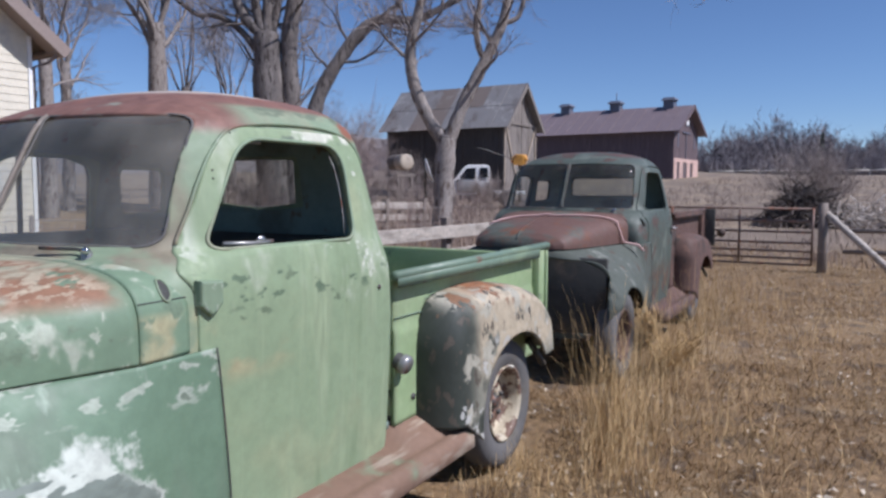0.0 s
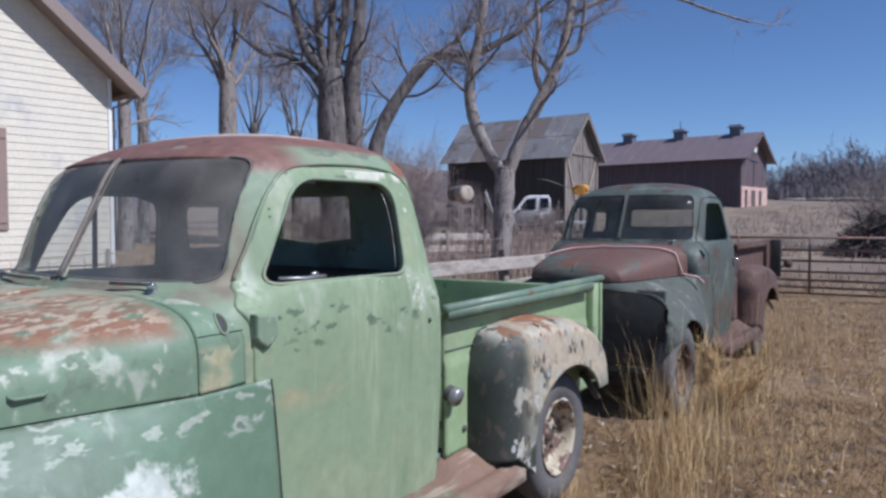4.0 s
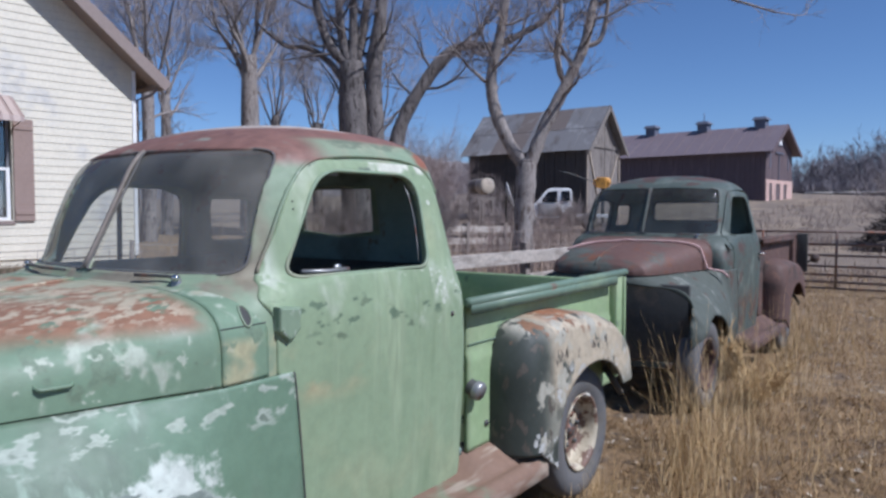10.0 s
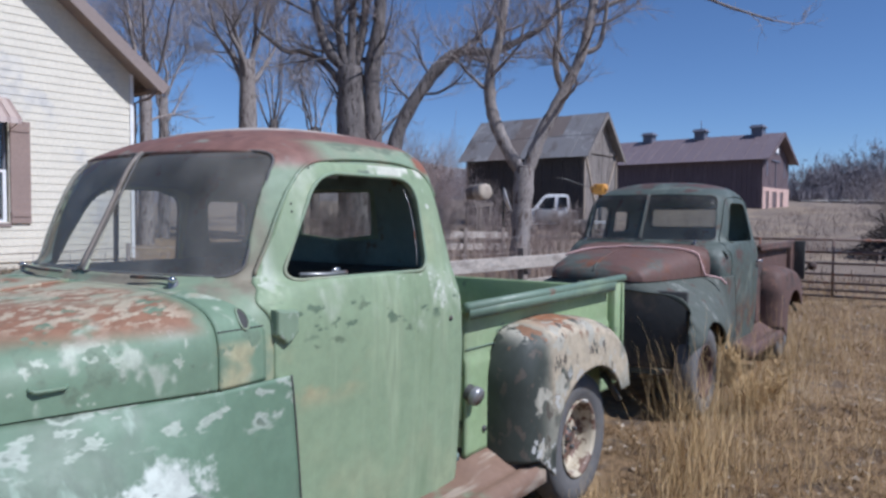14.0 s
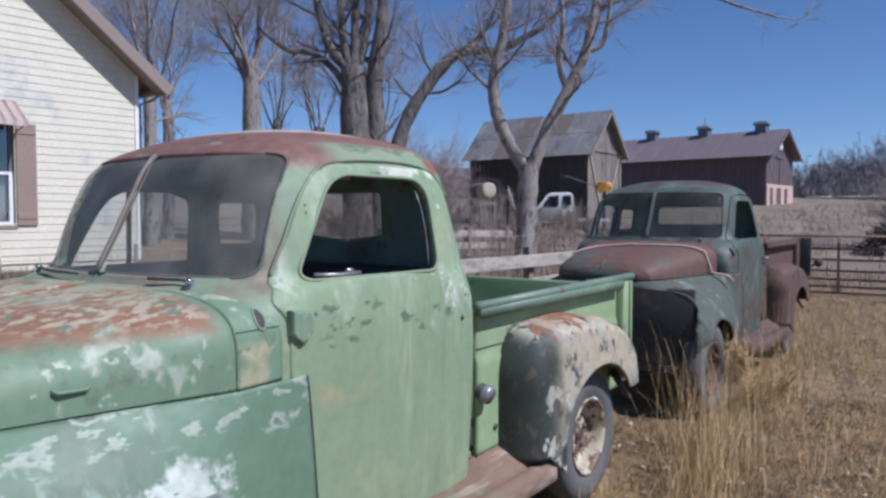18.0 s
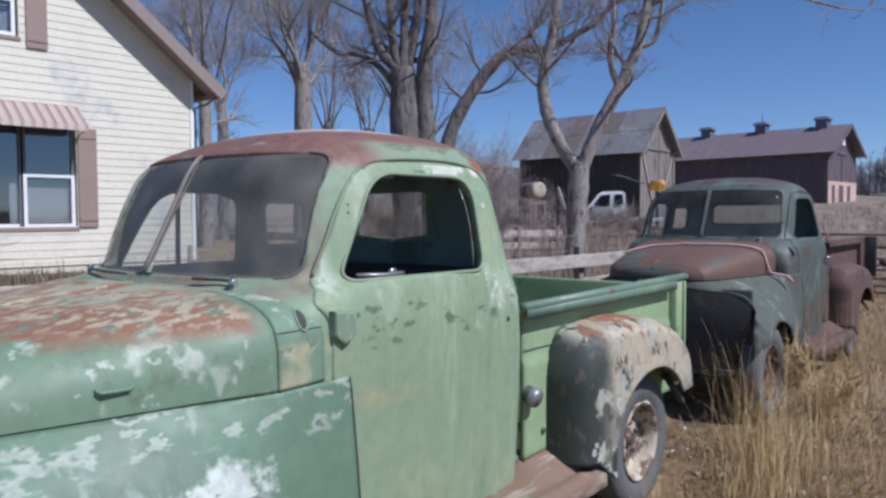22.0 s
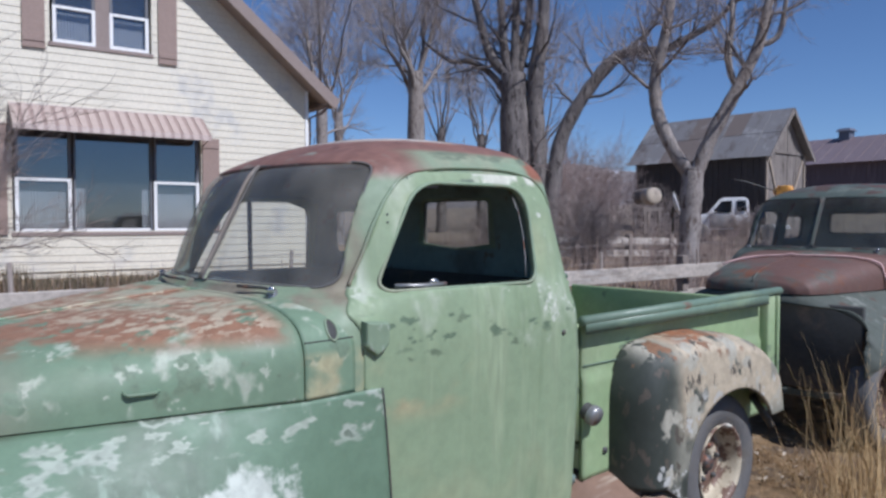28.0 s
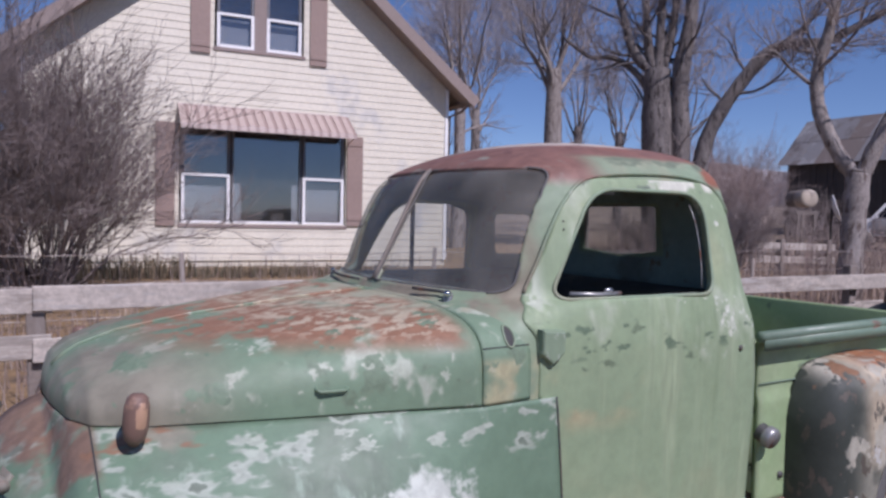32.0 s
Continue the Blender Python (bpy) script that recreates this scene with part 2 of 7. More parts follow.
GREEN, RUST, TAN = (0.238, 0.312, 0.186), (0.26, 0.105, 0.06), (0.44, 0.38, 0.22)
M = {
    "door": mat("door_paint", GREEN, [((0.32, 0.37, 0.22), 2.2, 0.50, 0.72, None, None), ((0.31, 0.385, 0.235), 8.0, 0.50, 0.72, None, (1.3, 1, 0.12)), ((0.225, 0.30, 0.17), 5.0, 0.56, 0.76, None, (1.5, 1, 0.2)), (TAN, 3.4, 0.44, 0.62, [("z", 0.84, 0.94), ("z", 1.08, 1.0), ("x", 0.50, 0.2)], (1, 1, 1.6)), ((0.40, 0.46, 0.33), 5.0, 0.54, 0.68, ("z", 0.96, 1.1), (1, 1, 0.6)), ((0.125, 0.18, 0.11), 15.0, 0.57, 0.62, [("z", 1.06, 1.10), ("z", 1.21, 1.17)], (0.6, 1, 1.3)), ((0.15, 0.20, 0.12), 9.0, 0.62, 0.67, [("z", 0.98, 1.06), ("z", 1.21, 1.17)], (0.7, 1, 1.2)), ((0.58, 0.61, 0.50), 9.0, 0.60, 0.67, [("z", 1.02, 1.08), ("x", 0.62, 0.85)], None), ((0.50, 0.54, 0.42), 13.0, 0.57, 0.63, [("z", 1.245, 1.235), ("z", 1.20, 1.22), ("x", 0.2, 0.5)], None), ((0.60, 0.61, 0.50), 7.0, 0.45, 0.52, ("z", 1.590, 1.600), (1, 1, 0.4)), ((0.56, 0.60, 0.48), 9.0, 0.50, 0.58, [("x", 0.10, 0.04), ("z", 1.20, 1.26)], (1, 1, 0.35)), ((0.15, 0.19, 0.14), 6.0, 0.60, 0.66, ("z", 1.58, 1.60), None)], 0.66, bump=0.06),
    "cab": mat("cab_paint", (0.215, 0.285, 0.185), [((0.44, 0.47, 0.37), 9.0, 0.58, 0.68, [("z", 1.15, 1.3), ("x", 0.3, 0.2)], (1, 1, 0.5)), ((0.30, 0.32, 0.215), 3.0, 0.46, 0.62, None, None), ((0.255, 0.225, 0.16), 4.0, 0.42, 0.60, [("z", 1.12, 1.2), ("x", 0.14, 0.04)], None), ((0.42, 0.40, 0.24), 4.0, 0.44, 0.60, [("z", 1.12, 1.08), ("x", 0.2, 0.0)], None),
        ((0.225, 0.118, 0.09), 3.0, 0.20, 0.32, ("z", 1.695, 1.715), None), ((0.225, 0.118, 0.09), 4.0, 0.20, 0.34, [("z", 1.585, 1.63), ("x", 0.42, 0.27)], None), (RUST, 3.0, 0.30, 0.38, [("z", 1.60, 1.635), ("x", 0.84, 0.88)], None), ((0.16, 0.195, 0.13), 8.0, 0.48, 0.56, [("z", 1.665, 1.68), ("z", 1.715, 1.70), ("x", 0.3, 0.4)], (0.5, 1, 1)),
        ((0.30, 0.31, 0.25), 7.0, 0.54, 0.64, [("z", 1.60, 1.66), ("x", 0.30, 0.2)], (1, 0.5, 1)), ((0.29, 0.11, 0.07), 6.0, 0.55, 0.66, ("z", 1.70, 1.73), (0.5, 1, 1)), ((0.15, 0.075, 0.06), 9.0, 0.60, 0.70, ("z", 1.69, 1.72), None), ((0.52, 0.45, 0.38), 4.0, 0.37, 0.43, [("z", 1.745, 1.757), ("x", 0.72, 0.6)], (0.6, 1.2, 1))], 0.6, bump=0.08),
    "hood": mat("hood_paint", (0.165, 0.245, 0.158), [((0.43, 0.48, 0.372), 8.0, 0.55, 0.63, ("z", 0.97, 1.03), (0.9, 1, 0.6)), ((0.42, 0.47, 0.363), 15.0, 0.60, 0.66, None, None), ((0.27, 0.29, 0.205), 2.0, 0.50, 0.7, ("z", 1.0, 1.2), None), ((0.42, 0.40, 0.24), 4.0, 0.46, 0.60, [("z", 1.12, 1.08), ("x", -0.24, -0.18)], None), ((0.25, 0.235, 0.175), 2.6, 0.36, 0.56, ("x", -0.72, -1.02), None), ((0.285, 0.155, 0.092), 5.5, 0.34, 0.46, [("z", 1.12, 1.17), ("x", -1.1, -0.9), ("x", -0.19, -0.26)], None), ((0.17, 0.235, 0.153), 9.0, 0.57, 0.62, None, None), ((0.48, 0.40, 0.28), 27.0, 0.49, 0.57, [("z", 1.15, 1.19), ("x", -0.19, -0.28), ("x", -0.85, -0.55)], (0.7, 1.0, 1)), ((0.36, 0.36, 0.251), 6.0, 0.46, 0.58, ("z", 1.20, 1.23), None)], 0.62, bump=0.08),
    "fender": mat("front_fender_paint", (0.135, 0.212, 0.137), [((0.16, 0.215, 0.15), 3.0, 0.45, 0.65, None, (1, 1, 0.4)), ((0.125, 0.155, 0.105), 4.0, 0.50, 0.60, [("z", 0.90, 0.95), ("x", -0.2, -0.3)], (0.4, 1, 2.0)), ((0.25, 0.33, 0.245), 9.0, 0.58, 0.68, ("z", 0.74, 0.82), (1.5, 1, 0.28)), ((0.37, 0.42, 0.34), 7.0, 0.525, 0.575, ("z", 0.80, 0.89), (0.75, 1, 1.5), 3.0), ((0.15, 0.19, 0.14), 7.0, 0.605, 0.635, ("z", 0.80, 0.89), (0.75, 1, 1.5), 3.0), ((0.36, 0.41, 0.326), 18.0, 0.58, 0.62, ("z", 0.86, 0.92), (0.5, 1, 1)),
        ((0.24, 0.235, 0.175), 4.0, 0.47, 0.58, [("x", -0.72, -0.98), ("z", 0.80, 0.88)], None), ((0.22, 0.145, 0.10), 6.0, 0.46, 0.58, [("x", -1.10, -1.13), ("z", 0.82, 0.87)], None), ((0.26, 0.15, 0.09), 8.0, 0.56, 0.64, [("x", -0.85, -0.95), ("z", 0.88, 0.93)], (0.5, 1, 2)), ((0.56, 0.60, 0.52), 4.5, 0.36, 0.42, ("round", 0.305, 0.275, -0.40, 0.53), None), ((0.19, 0.225, 0.19), 6.0, 0.51, 0.535, ("round", 0.32, 0.295, -0.44, 0.53), (0.6, 1, 1.5))], 0.58, bump=0.06),
    # Most cream layers start behind the front face, which stays nearer the dark base.
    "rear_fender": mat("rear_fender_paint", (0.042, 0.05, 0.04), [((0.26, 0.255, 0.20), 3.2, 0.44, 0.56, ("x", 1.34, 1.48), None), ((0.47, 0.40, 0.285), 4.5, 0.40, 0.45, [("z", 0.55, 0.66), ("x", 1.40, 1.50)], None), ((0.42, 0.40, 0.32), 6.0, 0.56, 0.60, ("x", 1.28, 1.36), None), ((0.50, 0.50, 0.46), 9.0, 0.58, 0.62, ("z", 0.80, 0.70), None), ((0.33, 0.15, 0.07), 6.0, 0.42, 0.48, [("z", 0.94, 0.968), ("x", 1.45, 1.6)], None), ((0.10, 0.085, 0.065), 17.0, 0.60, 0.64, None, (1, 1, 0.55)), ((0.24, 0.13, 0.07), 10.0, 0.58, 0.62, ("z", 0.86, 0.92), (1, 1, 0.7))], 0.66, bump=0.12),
    "bed": mat("bed_paint", (0.275, 0.375, 0.195), [((0.34, 0.42, 0.24), 2.5, 0.5, 0.7, None, None), ((0.2, 0.26, 0.16), 8.0, 0.64, 0.72, None, (0.5, 1, 1))], 0.55, bump=0.05),
    "rail": mat("rail_paint", (0.145, 0.21, 0.15), [((0.25, 0.33, 0.21), 5.0, 0.54, 0.68, None, (0.3, 1, 1)), ((0.2, 0.13, 0.09), 12.0, 0.6, 0.68, None, (0.4, 1, 1))], 0.5, bump=0.05),
    "bed_floor": mat("bed_floor_paint", (0.16, 0.22, 0.15), [(RUST, 3.0, 0.5, 0.6, None, None)], 0.75),
    "step": mat("running_board_rust", (0.20, 0.125, 0.085), [((0.2, 0.22, 0.14), 3.0, 0.55, 0.65, None, None), ((0.36, 0.29, 0.22), 5.0, 0.56, 0.68, None, (0.4, 2, 1))], 0.8),
    "chrome": mat("dull_chrome", (0.55, 0.56, 0.55), [(RUST, 14.0, 0.62, 0.7, None, None)], 0.25, 0.95, 0.03),
    "dull": mat("dull_zinc", (0.30, 0.30, 0.29), [(RUST, 14.0, 0.56, 0.7, None, None)], 0.45, 0.6, 0.03),
    "steel": mat("dark_steel", (0.09, 0.09, 0.085), [(RUST, 8.0, 0.55, 0.66, None, None)], 0.6, 0.4),
    "rubber": mat("weathered_rubber", (0.125, 0.122, 0.118), [((0.16, 0.145, 0.12), 5.0, 0.5, 0.7, None, None)], 0.85, bump=0.3),
    "wheel": mat("wheel_paint", (0.50, 0.44, 0.32), [((0.17, 0.10, 0.07), 11.0, 0.47, 0.54, None, None), ((0.70, 0.68, 0.6), 5.0, 0.55, 0.65, None, None)], 0.6),
    "amber": mat("faded_amber", (0.40, 0.25, 0.16), [((0.22, 0.12, 0.08), 20.0, 0.5, 0.65, None, None)], 0.4),
    "marker": mat("rusty_lamp", (0.17, 0.105, 0.08), [((0.32, 0.2, 0.14), 14.0, 0.5, 0.62, None, None)], 0.55),
    "hinge": mat("hinge_paint", (0.205, 0.275, 0.18), [((0.36, 0.42, 0.33), 22.0, 0.56, 0.64, None, None)], 0.6),
    "inside": mat("cab_lining", (0.20, 0.265, 0.235), [((0.15, 0.17, 0.15), 3.0, 0.5, 0.65, None, None), ((0.17, 0.12, 0.09), 7.0, 0.60, 0.68, None, None)], 0.7),
    "divider": mat("tan_divider", (0.21, 0.18, 0.15), [((0.15, 0.125, 0.10), 9.0, 0.5, 0.64, None, None)], 0.6),
    "seat": mat("worn_seat_cloth", (0.07, 0.068, 0.06), [((0.16, 0.13, 0.09), 4.0, 0.52, 0.66, None, None)], 0.95, bump=0.3),
    "glass": glass_mat("dirty_glass", 0.21, (0.74, 0.77, 0.75)),
    "glass2": glass_mat("dusty_glass", 0.07, (0.7, 0.73, 0.71)),
    "pane": glass_mat("window_glass", 0.03, (0.62, 0.66, 0.72), 0.16),
    "t2_cab": mat("dull_green_paint", (0.074, 0.094, 0.078), [((0.15, 0.175, 0.145), 4.5, 0.55, 0.68, None, (1, 1, 0.6)), ((0.12, 0.05, 0.04), 2.4, 0.48, 0.58, ("z", 1.70, 1.75), None), ((0.10, 0.065, 0.05), 5.0, 0.56, 0.66, None, None), ((0.11, 0.07, 0.05), 3.0, 0.42, 0.56, ("z", 0.85, 0.6), None)], 0.6),
    "t2_hood": mat("red_brown_hood", (0.125, 0.068, 0.054), [((0.10, 0.11, 0.09), 2.6, 0.50, 0.62, None, None), ((0.17, 0.072, 0.04), 5.0, 0.58, 0.68, None, None), ((0.13, 0.085, 0.065), 14.0, 0.56, 0.68, None, None)], 0.7),
    # Pale streaks stop short of the front, whose shade is put into the colour.
    "t2_fender": mat("grey_green_fender", (0.078, 0.09, 0.074), [((0.23, 0.245, 0.21), 6.0, 0.54, 0.66, ("x", -1.1, -0.8), (1, 1, 0.35)), ((0.09, 0.058, 0.042), 5.0, 0.56, 0.66, None, None)], 0.8),
    "t2_bed": mat("rusted_bed", (0.108, 0.062, 0.05), [((0.07, 0.05, 0.042), 4.0, 0.5, 0.64, None, None), ((0.17, 0.095, 0.07), 9.0, 0.58, 0.68, None, None)], 0.8),
    "nose": mat("primer_nose", (0.20, 0.19, 0.155), [((0.22, 0.135, 0.10), 5.0, 0.5, 0.6, None, None), ((0.16, 0.215, 0.155), 4.0, 0.52, 0.62, None, None)], 0.7),
    "dark": mat("engine_bay_dark", (0.055, 0.056, 0.052), [((0.10, 0.085, 0.07), 5.0, 0.52, 0.64, None, None)], 0.85),
}

# ---- mesh helpers ----


def link(name, bm, material, parent=None, label="", smooth=True):
    me = bpy.data.meshes.new(name)
    bm.normal_update()
    bm.to_mesh(me)
    bm.free()
    if smooth:
        me.polygons.foreach_set("use_smooth", [True] * len(me.polygons))
    me.materials.append(material)
    ob = new(name, me)
    if parent:
        ob.parent = parent
    if label:
        ob["label"] = label
    return ob


def part(name, bm, material, parent, label="", smooth=True):
    return link(name, bm, material, parent, label, smooth)


def thing(name, at, label, category, group="", kind=""):
    e = new(name)
    e.location = at
    e.empty_display_size = 0.2
    return tagged(e, label, category, group, kind)


def raw(verts, faces):
    bm = bmesh.new()
    vs = [bm.verts.new(v) for v in verts]
    for f in faces:
        if len(set(f)) > 2:
            try:
                bm.faces.new([vs[i] for i in f])
            except ValueError:
                pass
    return bm


def box_into(bm, x0, x1, y0, y1, z0, z1, bevel=0.0, m=None):
    made = bmesh.ops.create_cube(bm, size=1.0)["verts"]
    bmesh.ops.scale(bm, vec=(x1 - x0, y1 - y0, z1 - z0), verts=made)
    bmesh.ops.translate(bm, vec=((x0 + x1) / 2, (y0 + y1) / 2, (z0 + z1) / 2), verts=made)
    if bevel:
        edges = list({e for v in made for e in v.link_edges})
        out = bmesh.ops.bevel(bm, geom=edges, offset=bevel, segments=2, affect="EDGES", profile=0.5)
        made = list({v for f in out["faces"] for v in f.verts} | {v for v in made if v.is_valid})
    if m is not None:
        bmesh.ops.transform(bm, matrix=m, verts=made)
    return bm


def box(x0, x1, y0, y1, z0, z1, bevel=0.0, m=None):
    return box_into(bmesh.new(), x0, x1, y0, y1, z0, z1, bevel, m)


def tube(points, radii, sides=8, closed=False, caps=True):
    """A round bar along points; radii one number or one a point."""
    P = [Vector(p) for p in points]
    R = radii if isinstance(radii, (list, tuple)) else [radii] * len(P)
    verts, faces = [], []
    side = None
    n = len(P)
    for i, p in enumerate(P):
        a, b = (P[i - 1], P[(i + 1) % n]) if closed else (P[max(i - 1, 0)], P[min(i + 1, n - 1)])
        d = (b - a).normalized()
        if side is None:
            side = d.orthogonal().normalized()
        side = (side - d * side.dot(d)).normalized()
        up = d.cross(side)
        for k in range(sides):
            w = 2 * math.pi * k / sides
            verts.append(p + (side * math.cos(w) + up * math.sin(w)) * R[i])
    for i in range(n if closed else n - 1):
        for k in range(sides):
            j = (i + 1) % n
            faces.append((i * sides + k, i * sides + (k + 1) % sides, j * sides + (k + 1) % sides, j * sides + k))
    if caps and not closed:
        faces += [tuple(range(sides))[::-1], tuple(range((n - 1) * sides, n * sides))]
    return raw(verts, faces)


def lathe(profile, sides=40, axis="y"):
    """Turns (radius, along) pairs about an axis."""
    verts, faces = [], []
    for r, h in profile:
        for k in range(sides):
            w = 2 * math.pi * k / sides
            c, s = r * math.cos(w), r * math.sin(w)
            verts.append({"y": (c, h, s), "z": (c, s, h), "x": (h, c, s)}[axis])
    for i in range(len(profile) - 1):
        for k in range(sides):
            a, b = i * sides + k, i * sides + (k + 1) % sides
            faces.append((a, b, b + sides, a + sides))
    return raw(verts, faces)


def moved(bm, m):
    bmesh.ops.transform(bm, matrix=m, verts=bm.verts)
    return bm


def rounded(points, radius, steps=6):
    """A closed outline with its corners rounded. radius: one number or one a corner."""
    out, n = [], len(points)
    for i, p in enumerate(points):
        p = Vector(p)
        a, b = Vector(points[i - 1]) - p, Vector(points[(i + 1) % n]) - p
        r = radius[i] if isinstance(radius, (list, tuple)) else radius
        r = min(r, a.length * 0.49, b.length * 0.49)
        s, e = p + a.normalized() * r, p + b.normalized() * r
        for k in range(steps + 1):
            t = k / steps
            out.append(s * (1 - t) ** 2 + p * 2 * t * (1 - t) + e * t * t)
    return np.array([tuple(v) for v in out])


def inside(q, outline):
    x, y = q[:, 0:1], q[:, 1:2]
    a, b = outline, np.roll(outline, -1, 0)
    cross = ((a[:, 1] > y) != (b[:, 1] > y)) & (x < (b[:, 0] - a[:, 0]) * (y - a[:, 1]) / (b[:, 1] - a[:, 1] + 1e-12) + a[:, 0])
    return cross.sum(1) % 2 == 1


def nearest(q, outline):
    a, b = outline, np.roll(outline, -1, 0)
    ab = b - a
    t = (((q[:, None] - a) * ab).sum(-1) / ((ab**2).sum(-1) + 1e-12)).clip(0, 1)
    c = a + t[..., None] * ab
    k = ((q[:, None] - c) ** 2).sum(-1).argmin(1)
    return c[np.arange(len(q)), k]


def sheet(grid, closed=False, holes=(), keep=None):
    """A skin from a grid of points (rows, columns, 3). holes: (outline, flat, lift, where); flat takes points to the outline's plane,
    lift brings plane points back to the skin, where says which points can lie in the hole. keep: the same, for what stays."""
    nv, nu = grid.shape[:2]
    P = grid.reshape(-1, 3).copy()
    F = []
    for i in range(nv - 1):
        for j in range(nu if closed else nu - 1):
            k = (j + 1) % nu
            F.append((i * nu + j, i * nu + k, (i + 1) * nu + k, (i + 1) * nu + j))
    F = np.array(F)
    for k, (outline, flat, lift, where) in enumerate([*holes, *([keep] if keep else [])]):
        mid = P[F].mean(1)
        can = where(mid)
        gone = np.zeros(len(F), bool)
        hit = inside(flat(mid[can]), outline)
        if keep and k == len(holes):
            gone[:] = True
            gone[np.where(can)[0][hit]] = False
        else:
            gone[np.where(can)[0][hit]] = True
        edge = np.intersect1d(F[gone].ravel(), F[~gone].ravel())
        if len(edge):
            P[edge] = lift(nearest(flat(P[edge]), outline), P[edge])
        F = F[~gone]
    used = np.unique(F)
    back = -np.ones(len(P), int)
    back[used] = np.arange(len(used))
    return raw([tuple(p) for p in P[used]], [tuple(int(i) for i in back[f]) for f in F])


def solid(ob, thick, offset=-1.0):
    s = ob.modifiers.new("thickness", "SOLIDIFY")
    s.thickness, s.offset = thick, offset
    return ob

# ---- old pickup trucks: x to the rear, y away from the driver's side, z up; the door's front edge is x = 0 ----
YC = 0.715
LEVELS = np.array([  # z, front, rear, half width, front roundness, rear roundness
    (0.36, -0.21, 1.045, 0.687, 20, 16), (0.60, -0.21, 1.055, 0.700, 20, 18), (0.90, -0.21, 1.06, 0.712, 20, 18),
    (1.02, -0.21, 1.06, 0.715, 18, 16), (1.10, -0.21, 1.062, 0.715, 11, 14), (1.15, -0.21, 1.065, 0.712, 8, 12), (1.19, -0.20, 1.063, 0.707, 6, 10), (1.235, -0.175, 1.055, 0.699, 4.2, 9),
    (1.27, -0.150, 1.05, 0.690, 3.05, 8.5), (1.40, -0.083, 1.045, 0.657, 3.6, 8), (1.55, -0.006, 1.04, 0.617, 4.3, 7.5),
    (1.625, 0.036, 1.036, 0.592, 4.2, 7), (1.675, 0.092, 1.028, 0.560, 3.5, 6), (1.72, 0.185, 1.0, 0.498, 2.9, 5),
    (1.755, 0.29, 0.95, 0.395, 2.6, 4), (1.779, 0.42, 0.86, 0.24, 2.4, 3.2), (1.787, 0.58, 0.73, 0.02, 2, 2)])


def smooth_levels(n):
    """LEVELS along a smooth curve, n rows."""
    u, k = np.linspace(0, len(LEVELS) - 1.0001, n), len(LEVELS)
    i = u.astype(int)
    t = (u - i)[:, None]
    p0, p1, p2, p3 = LEVELS[np.maximum(i - 1, 0)], LEVELS[i], LEVELS[i + 1], LEVELS[np.minimum(i + 2, k - 1)]
    return 0.5 * (2 * p1 + (p2 - p0) * t + (2 * p0 - 5 * p1 + 4 * p2 - p3) * t**2 + (3 * p1 - p0 - 3 * p2 + p3) * t**3)


FINE = smooth_levels(400)


def level(z):
    return [np.interp(z, FINE[:, 0], FINE[:, k]) for k in range(1, 6)]


def side_y(x, z):
    f, r, w, nf, nr = level(z)
    cx, a = (f + r) / 2, (r - f) / 2
    n = np.where(x < cx, nf, nr)
    return YC - w * (1 - np.minimum(np.abs((x - cx) / a), 0.999) ** n) ** (1 / n)


def front_x(y, z):
    f, r, w, nf, nr = level(z)
    cx, a = (f + r) / 2, (r - f) / 2
    return cx - a * (1 - np.minimum(np.abs((y - YC) / w), 0.999) ** nf) ** (1 / nf)


def rear_x(y, z):
    f, r, w, nf, nr = level(z)
    cx, a = (f + r) / 2, (r - f) / 2
    return cx + a * (1 - np.minimum(np.abs((y - YC) / w), 0.999) ** nr) ** (1 / nr)


def hood_edge(x):
    return np.interp(x, [-1.195, -1.185, -1.16, -1.12, -1.0, -0.7, -0.4, -0.19], [0.708, 0.54, 0.36, 0.27, 0.20, 0.122, 0.05, -0.012])


def even_turn(n):
    u = np.abs(np.linspace(-1, 1, n))
    return np.sign(np.linspace(-1, 1, n)) * np.pi / 2 * u**2.3 / (u**2.3 + (1 - u) ** 2.3)


def hood_bow(x):
    return np.interp(x, [-1.19, -1.0, -0.6, -0.19], [0.80, 0.74, 0.60, 0.42]), np.interp(x, [-1.19, -1.0, -0.6, -0.19], [0.72, 0.66, 0.54, 0.40])


def hood_top(x):
    return np.interp(x, [-1.195, -1.185, -1.16, -1.11, -1.0, -0.8, -0.5, -0.19], [0.985, 1.028, 1.066, 1.102, 1.140, 1.175, 1.210, 1.238])


WINDOW = rounded([(0.092, 1.254), (0.775, 1.251), (0.81, 1.592), (0.282, 1.592)], [0.06, 0.06, 0.12, 0.11], 8)
WINDOW_IN = rounded([(0.072, 1.238), (0.79, 1.236), (0.83, 1.612), (0.262, 1.612)], [0.07, 0.07, 0.13, 0.12], 8)
FAR_WIN = rounded([(0.06, 1.238), (0.70, 1.212), (0.655, 1.562), (0.25, 1.562)], [0.07, 0.06, 0.10, 0.10], 8)
DOOR = rounded([(-0.035, 1.205), (0.035, 1.278), (0.165, 1.528), (0.255, 1.628), (0.90, 1.632), (0.945, 1.50), (0.985, 1.25), (1.0, 0.385), (0.13, 0.385), (0.09, 0.70), (0.055, 0.95), (0.008, 0.972), (0.006, 1.15)],
               [0.02, 0.04, 0.10, 0.10, 0.10, 0.1, 0.1, 0.05, 0.03, 0.05, 0.03, 0.02, 0.03], 6)
